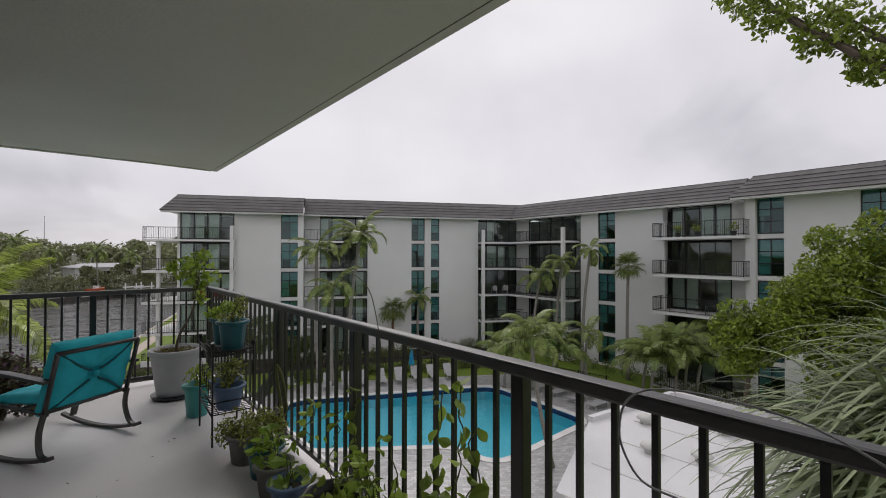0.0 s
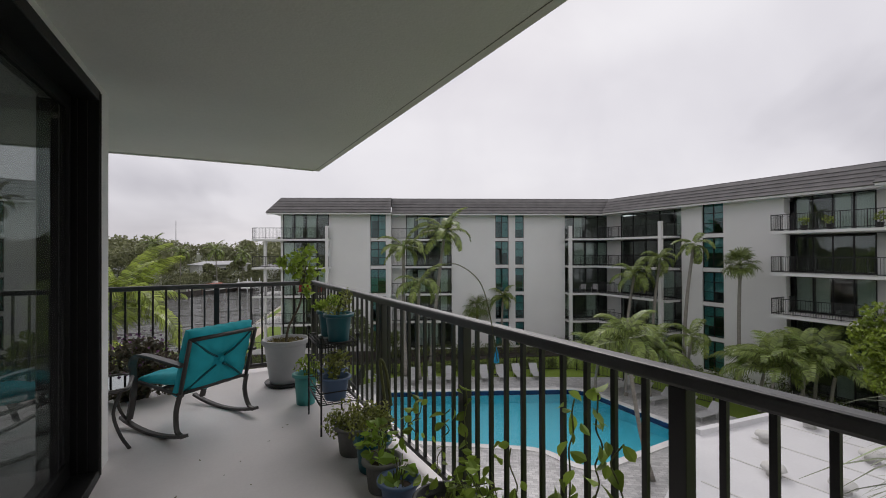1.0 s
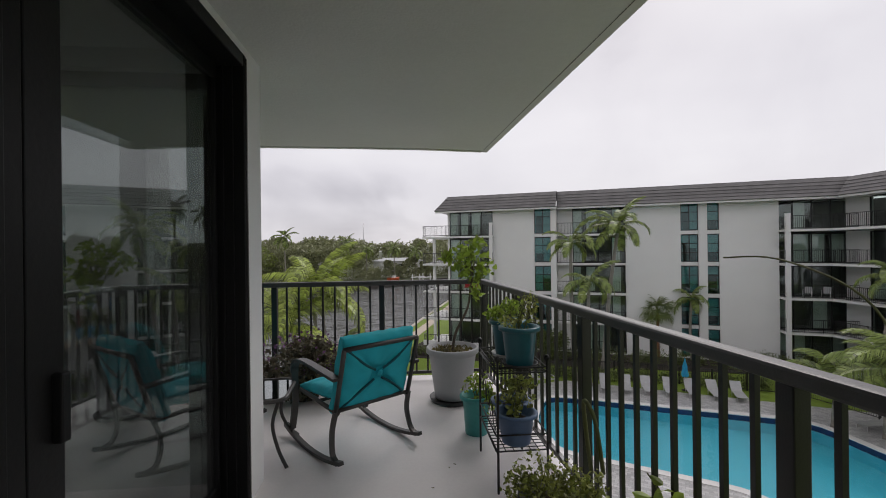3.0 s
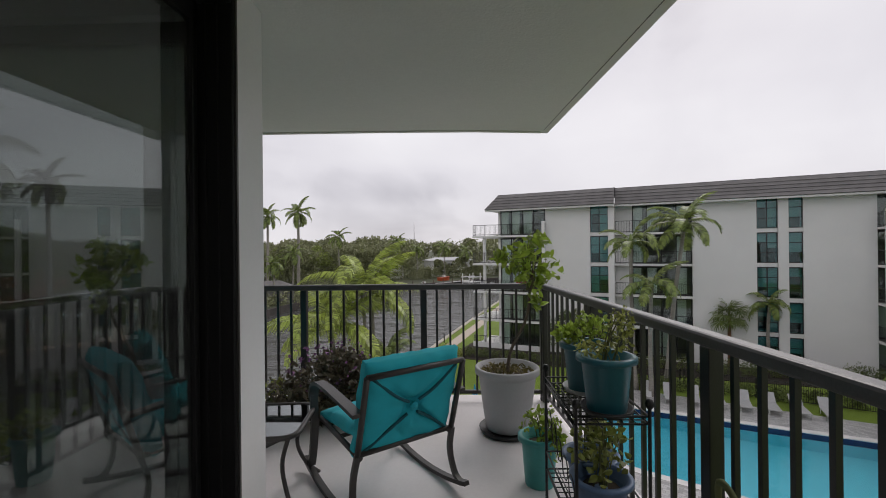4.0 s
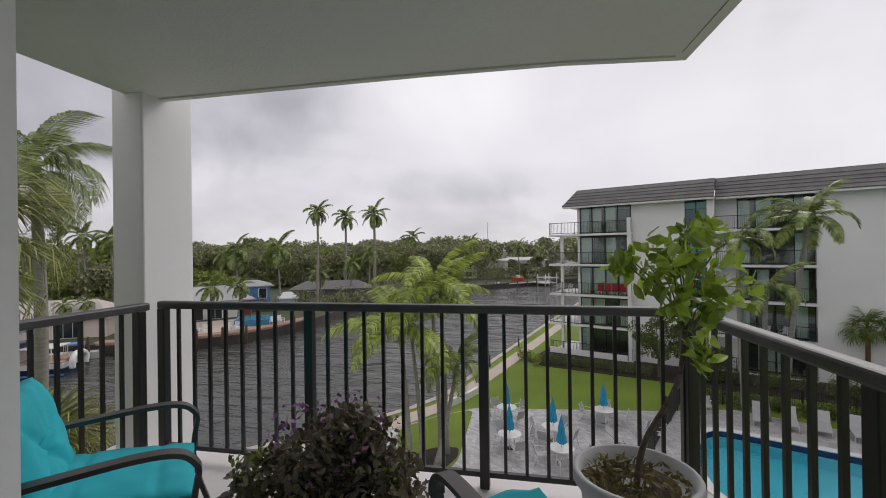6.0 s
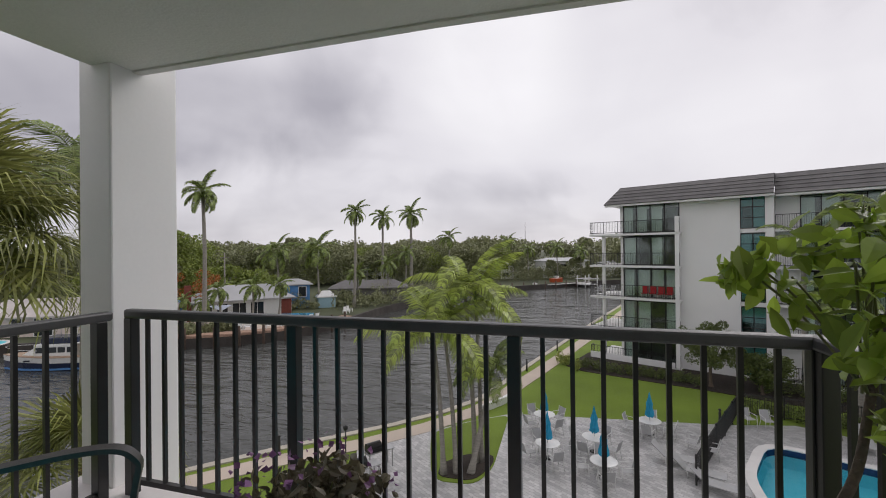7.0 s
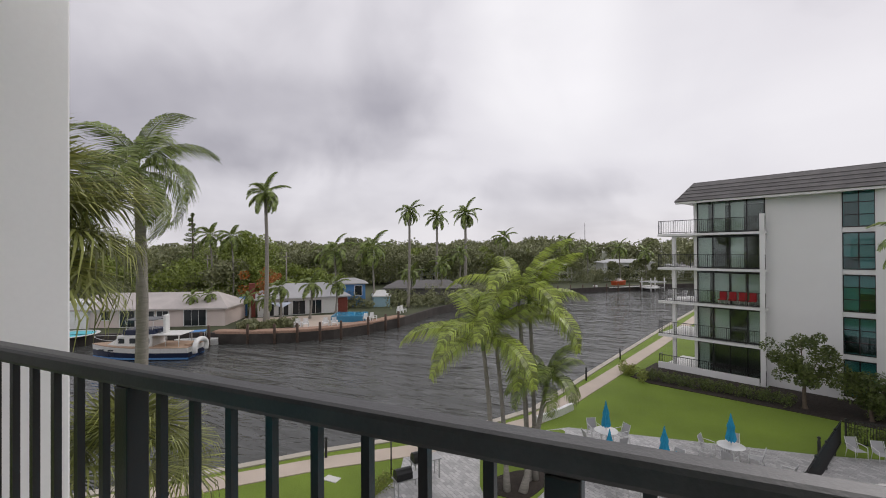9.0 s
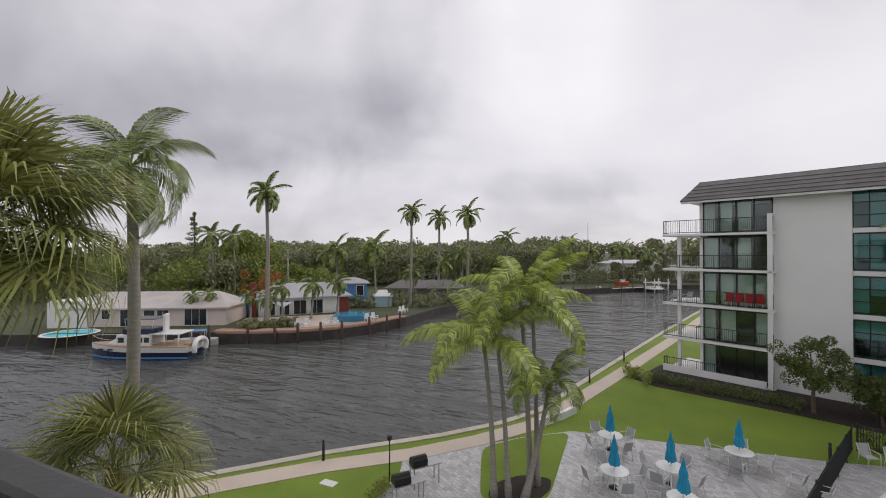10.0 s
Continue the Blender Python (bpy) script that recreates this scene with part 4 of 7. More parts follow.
G = "palms beside the walkway"
palm("palm_tree", "slender palm with arching lime green fronds in mulch", (-4.96, 21.15, GZ), (-5.6, 21.8, -2.4), 0.12, 0.075, feather_a, 10, trunk_grey, G, (68, -24), 1, shaft=1.1)
palm("palm_tree", "slender palm with arching lime green fronds in mulch", (-4.44, 21.35, GZ), (-5.35, 22.7, -2.2), 0.11, 0.07, feather_a, 7, trunk_grey, G, (68, -24), 2, shaft=1.0)
palm("palm_tree", "tallest slender palm of the walkway group", (-3.85, 22.5, GZ), (-4.5, 23.5, -0.5), 0.12, 0.075, feather_a, 10, trunk_grey, G, (68, -24), 3, shaft=1.1)
palm("palm_tree", "slender palm with arching green fronds in mulch", (-3.6, 22.65, GZ), (-4.1, 24.0, -1.0), 0.11, 0.07, feather_a, 7, trunk_grey, G, (68, -24), 4, shaft=1.0)
palm("palm_tree", "small leaning palm with short dark fronds", (-3.85, 21.5, GZ), (-3.25, 23.5, -4.5), 0.13, 0.08, feather_d, 11, trunk_grey, G, (70, -15), 5, (0.75, 0.95), shaft=0.8)

palm("fan_palm", "shaggy fan palm with drooping split leaves", (-13.0, 9.5, GZ), (-13.0, 9.5, 1.7), 0.19, 0.17, fans_big, 40, trunk_brown, "fan palms", (88, -45), 6, (1.05, 1.45), bend=0.1)
palm("fan_palm", "low fan palm with drooping split leaves", (-12.0, 11.6, GZ), (-12.0, 11.6, -4.3), 0.22, 0.2, fans_big, 17, trunk_brown, "fan palms", (88, -20), 7, (0.8, 1.05), bend=0.05)
palm("coconut_palm", "coconut palm with a grey trunk and hanging fronds", (-15.4, 13.6, GZ), (-15.8, 14.1, 4.2), 0.24, 0.15, feather_c, 17, trunk_grey, "", (86, -40), 8, (0.85, 1.1))

G = "palms on the far bank"
FAR_PALMS = [(-43.3, 45.8, 9.0, 1.15), (-34.2, 67.5, 8.0, 1.0), (-36.3, 83.0, 8.2, 1.2), (-36.0, 99.0, 10.2, 1.6), (-46.0, 63.5, 1.6, 1.5), (-40.3, 66.5, 1.9, 1.5),
             (-44.5, 49.5, -3.6, 0.85), (-41.5, 52.0, -3.3, 0.9), (-39.5, 55.0, -3.2, 0.85), (-45.6, 48.0, -5.0, 0.7), (-67.6, 56.6, 4.4, 1.2), (-65.7, 59.5, 4.2, 1.2), (-30, 112, 5.0, 1.4), (-20, 150, 4.0, 1.5),
             (-52.5, 42.0, -4.4, 0.5), (-50.8, 43.2, -4.2, 0.5), (-46.5, 46.0, -4.6, 0.55), (-3, 140, 2.0, 1.4), (4, 146, 1.0, 1.4), (-12, 138, 1.5, 1.3), (-34, 90, 1.0, 1.2), (-33, 78, -1.0, 1.1), (-36, 72, -2.5, 1.0)]
for i, (x, y, z, k) in enumerate(FAR_PALMS):
    tall = z > 6
    palm("royal_palm" if tall else "palm_tree", "tall palm with a pale straight trunk" if tall else "green palm on the far bank", (x, y, -8.1), (x + 0.4 * math.sin(i), y, z), 0.24 * k if tall else 0.16, 0.16 * k if tall else 0.12, feather_b, 17 if tall else 14, trunk_grey, G, (75, -55), 20 + i, (0.8 * k, 1.0 * k), shaft=1.6 if tall else None)

G = "palms in the courtyard"
palm("palm_tree", "tall courtyard palm with a pale leaning trunk", (15.0, 31.6, GZ), (15.8, 30.5, 2.9), 0.16, 0.11, feather_b, 13, trunk_grey, G, (70, -25), 61, (0.85, 1.05), shaft=1.2)
palm("palm_tree", "ragged courtyard palm before the white facade", (12.6, 30.9, GZ), (12.3, 30.7, 1.7), 0.15, 0.11, feather_b, 10, trunk_grey, G, (65, -30), 62, (0.7, 0.95), shaft=1.0)
palm("palm_tree", "ragged courtyard palm before the white facade", (13.1, 29.6, GZ), (12.9, 29.0, -1.0), 0.15, 0.1, feather_b, 9, trunk_grey, G, (60, -30), 63, (0.7, 0.9))
palm("palm_tree", "slim palm beside the far wing", (30.0, 19.8, GZ), (30.4, 19.3, 1.8), 0.14, 0.1, feather_b, 9, trunk_grey, G, (60, -50), 64, (0.5, 0.65))
palm("palm_tree", "slim palm beside the far wing", (29.5, 24.5, GZ), (29.8, 23.9, -0.6), 0.14, 0.1, feather_d, 11, trunk_grey, G, (65, -40), 65, (0.75, 0.95))
palm("palm_tree", "slim palm beside the far wing", (30.8, 23.0, GZ), (31.2, 22.6, 0.6), 0.14, 0.1, feather_d, 10, trunk_grey, G, (65, -40), 66, (0.6, 0.8))
palm("palm_tree", "young palm with a thin trunk on the lawn", (27.0, 17.2, GZ), (26.7, 17.1, -4.2), 0.11, 0.08, feather_d, 9, trunk_grey, G, (60, -30), 67, (0.6, 0.8))
palm("fan_palm", "thin-trunked fan palm with a round crown", (31.9, 17.0, GZ), (31.8, 16.9, 0.3), 0.12, 0.1, fans_far, 26, trunk_grey, G, (80, -50), 68, (0.8, 1.0), bend=0.1)
palm("fan_palm", "short fan palm before the white facade", (22.4, 36.4, GZ), (22.4, 36.4, -4.4), 0.13, 0.12, fans_far, 22, trunk_brown, G, (80, -50), 69, (1.0, 1.3), bend=0.05)
palm("palm_tree", "short palm before the teal windows", (24.6, 35.0, GZ), (24.5, 34.9, -3.2), 0.12, 0.1, feather_d, 10, trunk_grey, G, (60, -40), 70, (0.6, 0.8))
palm("palm_tree", "slender palm with arching fronds at the pool edge", (16.2, 12.0, GZ), (14.65, 11.9, -2.35), 0.1, 0.07, feather_d, 12, trunk_grey, G, (72, -25), 91, (0.62, 0.8), shaft=0.8, bend=0.15)
for i, (x, y, z, n) in enumerate(((24.0, 19.9, -5.2, 15), (25.2, 19.0, -5.8, 12), (22.9, 21.5, -6.2, 10), (27.3, 12.9, -5.4, 15), (28.6, 12.0, -5.0, 14), (29.8, 11.2, -5.6, 12), (28.8, 14.2, -6.0, 10), (31.0, 12.4, -5.4, 12))):
    palm("areca_palm", "bushy palm with long arching green fronds", (x, y, GZ), (x + 0.2, y - 0.1, z), 0.1, 0.08, feather_d, n, trunk_grey, G, (78, 5), 80 + i, (0.9, 1.25), bend=0.1)


def tree(name, label, base, trunk_top, blobs, per, size, mat, seed, group="", r=0.2, kind="", limbs=5, aspect=0.55):
    """A tree: a tapered trunk, limbs to its clumps, and a crown of leaves."""
    rng = np.random.default_rng(seed)
    ob = thing(name, label, "tree", group, pose(*base), kind)
    rel = Vector(trunk_top) - Vector(base)
    part("trunk", trunk_mesh(BM(), (0, 0, 0), rel, r, r * 0.7, 0.15), bark_mat, ob)
    for b in blobs[:limbs]:
        t = Vector(b[:3]) - Vector(base)
        mid = rel.lerp(t, 0.5) + Vector((0, 0, -0.1 * (t - rel).length))
        part("limb", tube(BM(), [rel * 0.97, mid, t], [r * 0.55, r * 0.35, r * 0.12], 7), bark_mat, ob)
    pts = clump_points(rng, blobs, per) - np.array(base)
    part("crown", leaf_mesh("crown", pts, size, mat, rng, aspect), None, ob)
    return ob


def blobs_round(rng, centre, radii, n, size):
    out = []
    for _ in range(n):
        d = rng.normal(size=3)
        d /= np.linalg.norm(d)
        k = rng.uniform(0.45, 0.9)
        s = size * rng.uniform(0.7, 1.25)
        out.append((centre[0] + d[0] * radii[0] * k, centre[1] + d[1] * radii[1] * k, centre[2] + d[2] * radii[2] * k, s, s, s * 0.85))
    return out


R = np.random.default_rng(11)
tree("broadleaf_tree", "dense glossy green tree beside the pool house", (24.0, 2.4, GZ), (24.0, 2.2, -3.0), blobs_round(R, (24.0, 2.0, -1.0), (2.6, 4.9, 4.2), 120, 0.8), 400, 0.2, leaf_clusia, 1, r=0.22)
tree("broadleaf_tree", "glossy green rounded tree beside the pool house", (23.4, 6.5, GZ), (23.4, 6.5, -4.0), blobs_round(R, (23.1, 6.4, -2.3), (1.2, 1.2, 2.4), 22, 0.62), 360, 0.19, leaf_clusia, 2, r=0.12)
tree("garden_tree", "small round dark tree in the bed by the wall", (9.7, 37.2, GZ), (9.7, 37.2, -6.6), blobs_round(R, (9.9, 37.2, -5.3), (2.2, 1.9, 1.9), 40, 0.5), 190, 0.15, leaf_dark, 3, r=0.12)
tree("garden_tree", "dark rounded shrub tree in the bed by the wall", (12.4, 36.2, GZ), (12.4, 36.2, -7.3), blobs_round(R, (12.5, 36.4, -6.5), (1.7, 1.4, 1.2), 30, 0.5), 200, 0.15, leaf_dark, 4, r=0.1)

# overhanging tree: its trunk stands beyond the frame, its boughs reach over
over = [(x, y, z - 0.3, a, b, c) for x, y, z, a, b, c in ((10.9, 1.55, 5.95, 0.55, 0.5, 0.4), (10.2, 2.2, 6.5, 0.45, 0.4, 0.6), (11.6, 0.9, 5.85, 0.6, 0.5, 0.5), (12.2, 0.2, 6.3, 0.8, 0.7, 0.6), (11.4, 1.6, 6.7, 0.8, 0.7, 0.5), (11.2, 0.9, 5.2, 0.45, 0.4, 0.32), (12.6, -0.6, 5.6, 0.7, 0.7, 0.7), (10.6, 2.6, 7.1, 0.7, 0.6, 0.4))]
big = tree("broadleaf_tree", "tall tree with small glossy leaves and bare twigs", (15.5, -4.5, GZ), (15.0, -4.0, 2.0), over, 420, 0.14, leaf_clusia, 5, r=0.3, limbs=8)
bm = BM()
rt = random.Random(4)
for s in range(5):
    p = Vector((11.3 + 0.3 * s * 0.3, 0.75 - 0.08 * s, 5.1)) - Vector((15.5, -4.5, GZ))
    path = [p.copy()]
    for k in range(7):
        p = p + Vector((rt.uniform(-0.14, 0.06), rt.uniform(-0.1, 0.05), rt.uniform(-0.3, -0.15)))
        path.append(p.copy())
        if k > 1:
            tube(bm, [p, p + Vector((rt.uniform(-0.2, 0.2), rt.uniform(-0.1, 0.1), rt.uniform(-0.16, 0.04)))], [0.006, 0.003], 4)
    tube(bm, path, [0.014 - 0.0015 * k for k in range(8)], 5)
part("twig", bm, bark_mat, big, "bare hanging twigs")


# long grassy palm crown beside the balcony
def blade_mesh(name, n, length, mat, seed, lean):
    rng = np.random.default_rng(seed)
    bm = BM()
    for k in range(n):
        az = rng.uniform(0, 2 * math.pi)
        el = radians(rng.uniform(15, 80))
        ln = length * rng.uniform(0.6, 1.1)
        d = Vector((math.cos(az) * math.cos(el), math.sin(az) * math.cos(el), math.sin(el))) + Vector(lean)
        p, w = Vector((rng.uniform(-0.3, 0.3), rng.uniform(-0.3, 0.3), rng.uniform(-0.5, 0.3))), 0.042
        row = []
        for i in range(8):
            s = d.cross(Vector((0, 0, 1))).normalized() * w * (1 - (i / 7.5) ** 2)
            row.append((bm.verts.new(p - s), bm.verts.new(p + s)))
            d = (d.normalized() + Vector((0, 0, -0.26))).normalized()
            p = p + d * ln / 7
        for a, b in zip(row, row[1:]):
            bm.faces.new((a[0], a[1], b[1], b[0]))
    return finish(name, bm, mat)


gp = thing("ponytail_palm", "palm with long narrow drooping grey-green leaves", "palm tree", "", pose(8.6, -0.6, GZ))
part("trunk", trunk_mesh(BM(), (0, 0, 0), (0, 0, 7.2), 0.22, 0.14, 0.1), trunk_grey, gp)
for i, (x, y, z) in enumerate(((0, 0, 7.4), (-0.2, 0.9, 7.0), (0.6, 0.1, 7.9), (-0.5, -0.6, 6.6), (0.2, 0.6, 6.1), (-0.5, 0.4, 5.3), (0.3, -0.2, 5.0), (-0.9, 0.0, 5.9), (-0.6, 0.9, 4.2), (0.2, 1.0, 3.4), (-0.9, -0.6, 5.0), (-0.8, 0.2, 4.0), (-0.2, -0.8, 4.4), (0.4, 0.4, 4.4))):
    o = part("crown", blade_mesh("crown", 290, 2.7, grass_blade, 40 + i, (-0.25, 0.3, 0)), None, gp)
    o.location = (x, y, z)

# ---- far woods ----
rng = np.random.default_rng(21)


def woods(name, label, spots, per, size, mat, seed):
    g = np.random.default_rng(seed)
    pts = clump_points(g, spots, per, 0.7)
    return tagged(part(name, leaf_mesh(name, pts, size, mat, g, 0.75, var=0.5), None), label, "woods", kind="stuff")


def grove(spots, x, y, h, r):
    """One far tree: a rounded top of several clumps over a lower mass."""
    for _ in range(3):
        k = r * rng.uniform(0.5, 0.75)
        spots.append((x + rng.normal() * r * 0.4, y + rng.normal() * r * 0.4, -8 + h - k * rng.uniform(0.8, 1.5), k, k, k * 0.8))
    spots.append((x, y - 0.5, -8 + h * 0.42, r, r, h * 0.42))


spots = []
for k in range(270):
    x = rng.uniform(-260, 125)
    grove(spots, x, rng.uniform(158, 235) - 0.1 * abs(x), rng.uniform(11.5, 15.5), rng.uniform(4.0, 7))
woods("woods", "distant tree line behind the canal, haze painted into its green", spots, 170, 0.95, leaf_far_hazed, 22)
spots, bright = [], []
for k in range(190):
    t = rng.uniform(0, 1)
    x, y = -130 + 108 * t + rng.uniform(-8, 8), 66 + 66 * t + rng.uniform(0, 24)
    if -66 < x < -36 and y < 84:
        y += 18
    grove(spots if rng.uniform() < 0.7 else bright, x, y, rng.uniform(8.5, 12.0), rng.uniform(2.6, 4.6))
for k in range(70):
    t = rng.uniform(0, 1)
    grove(spots if rng.uniform() < 0.6 else bright, -150 + 84 * t, 34 + 22 * t + rng.uniform(0, 18), rng.uniform(6.5, 10.5), rng.uniform(2.4, 4.2))
woods("woods", "mixed trees behind the waterside houses", spots, 240, 0.5, leaf_far_hazed, 23)
for k in range(20):
    x = rng.uniform(-76, -52)
    grove(bright, x, 58 + (x + 76) * 0.55 + rng.uniform(0, 6), rng.uniform(4.5, 7.5), rng.uniform(1.8, 3.0))
woods("woods", "bright green trees between the houses", bright, 230, 0.42, leaf_far_bright, 27)
spots = blobs_round(rng, (-70, 67, -0.6), (6.6, 6.0, 6.0), 46, 2.3)
woods("woods", "large rounded bright green tree behind the houses", spots, 420, 0.4, leaf_far_bright, 24)
spire = [(-81.5 + 0.3 * math.sin(2.1 * k), 63 + 0.3 * math.cos(1.7 * k), -1.0 + 1.0 * k, 2.3 - 0.2 * k, 2.3 - 0.2 * k, 0.42) for k in range(11)]
tree("pine_tree", "tall narrow conifer with tiered branches behind the houses", (-81.5, 63, -8.1), (-81.5, 63, 9.4), spire, 150, 0.4, leaf_dark, 29, r=0.22, limbs=0, aspect=0.35)
keep_state = rng
rng = np.random.default_rng(77)
spots = []
for k in range(15):
    if k not in (5, 9):
        grove(spots, -16 + 1.75 * k, 139.5 + 0.72 * k, rng.uniform(3.4, 7.0), rng.uniform(1.3, 2.2))
woods("woods", "mixed garden trees before the distant white houses", spots, 190, 0.5, leaf_far_hazed, 28)
rng = keep_state
spots = []
for k in range(60):
    t = rng.uniform(0, 1)
    x, y = -58 + 28 * t + rng.uniform(-2, 2), 46 + 26 * t + rng.uniform(2, 9)
    h, r = rng.uniform(1.0, 3.0), rng.uniform(0.6, 1.3)
    spots.append((x, y, -8 + h * 0.5, r, r, h * 0.5))
for k in range(34):
    t = 0.42 * rng.uniform(0, 1)
    spots.append((-43.5 + 12 * t + rng.normal() * 0.4, 41.5 + 12 * t ** 1.4 + rng.normal() * 0.5 + 1.2, -7.6, 0.5, 0.5, rng.uniform(0.3, 0.8)))
for k in range(60):
    x = rng.uniform(-26, 40)
    spots.append((x, 124 + 0.75 * (x + 18) + rng.uniform(3, 12), -8 + 1.4, 2.4, 2.4, rng.uniform(1.4, 3.2)))
for k in range(30):
    t = rng.uniform(0, 1)
    spots.append((-31.5 + 8 * t - rng.uniform(0, 5), 66 + 38 * t, -7, 1.8, 1.8, rng.uniform(1.0, 3.0)))
woods("shrubs", "garden shrubs along the far bank", spots, 220, 0.28, leaf_far_hazed, 25)
spots = [(-50.5 + rng.normal() * 2.0, 53 + rng.normal() * 1.6, -3.6 + rng.normal() * 0.9, 0.9, 0.9, 0.7) for _ in range(10)]
woods("shrubs", "orange-leaved tree by the brick chimney", spots, 90, 0.26, orange_leaf, 26)


# ---- things on the balcony ----
def cushion_mesh(name, w, h, t, mat, tuft=0.0, lanes=0):
    """A padded cushion, w by h, standing in x and z, with sewn edges and a tufted middle."""
    bm = BM()
    n = 34
    for s in (1, -1):
        rows = []
        for i in range(n + 1):
            row = []
            for j in range(n + 1):
                a, b = 2 * i / n - 1, 2 * j / n - 1
                puff = (1 - abs(a) ** 5) ** 0.5 * (1 - abs(b) ** 5) ** 0.5
                d = 0.0
                if tuft:
                    r = math.hypot(a, b)
                    d = tuft * math.exp(-(r / 0.16) ** 2)
                    d += tuft * 0.55 * math.exp(-(abs(abs(a) - abs(b)) / 0.09) ** 2) * math.exp(-((r - 0.35) / 0.5) ** 2)
                if lanes:
                    d += 0.010 * math.exp(-((abs(b * lanes) % 2 - 1) / 0.12) ** 2)
                if tuft:
                    ang = math.atan2(b, a)
                    d += 0.0045 * math.sin(13 * ang + 2 * math.sin(3 * ang)) * math.exp(-((r - 0.28) / 0.22) ** 2)
                    d += 0.005 * math.sin(17 * a + 11 * b) * max(abs(a), abs(b)) ** 6
                wr = 0.004 * math.sin(9 * a + 4 * b) * math.cos(7 * b - 3 * a) * puff
                row.append(bm.verts.new((a * w / 2 * (1 + 0.015 * math.sin(5 * b)), s * (t / 2 * (0.25 + 0.75 * puff) - d + wr), b * h / 2)))
            rows.append(row)
        for i in range(n):
            for j in range(n):
                bm.faces.new((rows[i][j], rows[i + 1][j], rows[i + 1][j + 1], rows[i][j + 1])).smooth = True
        if s == 1:
            first = rows
    ring = lambda q: [q[i][0] for i in range(n)] + [q[n][j] for j in range(n)] + [q[n - i][n] for i in range(n)] + [q[0][n - j] for j in range(n)]
    a, b = ring(first), ring(rows)
    for k in range(len(a)):
        bm.faces.new((a[k], a[(k + 1) % len(a)], b[(k + 1) % len(a)], b[k]))
    return finish(name, bm, mat)


def curve_pts(ctrl, n=8):
    """A smooth run through the control points."""
    c = [Vector(p) for p in ctrl]
    out = []
    for i in range(len(c) - 1):
        p0, p1, p2, p3 = c[max(i - 1, 0)], c[i], c[i + 1], c[min(i + 2, len(c) - 1)]
        for k in range(n):
            t = k / n
            out.append(0.5 * ((2 * p1) + (p2 - p0) * t + (2 * p0 - 5 * p1 + 4 * p2 - p3) * t * t + (3 * p1 - p0 - 3 * p2 + p3) * t ** 3))
    out.append(c[-1])
    return out


def flat_bar(bm, pts, width, thick):
    """A flat bar in the y-z plane, width along x."""
    ring0 = None
    for i, p in enumerate(pts):
        d = (pts[min(i + 1, len(pts) - 1)] - pts[max(i - 1, 0)]).normalized()
        nrm = Vector((0, -d.z, d.y)) * thick / 2
        x = Vector((width / 2, 0, 0))
        ring = [bm.verts.new(q) for q in (p - x - nrm, p + x - nrm, p + x + nrm, p - x + nrm)]
        if ring0:
            for k in range(4):
                bm.faces.new((ring0[k], ring0[(k + 1) % 4], ring[(k + 1) % 4], ring[k]))
        else:
            bm.faces.new(list(reversed(ring)))
        ring0 = ring
    bm.faces.new(ring0)
    return bm


strap_mat = plain("dark_teal_strap", (0.004, 0.09, 0.11), 0.8)


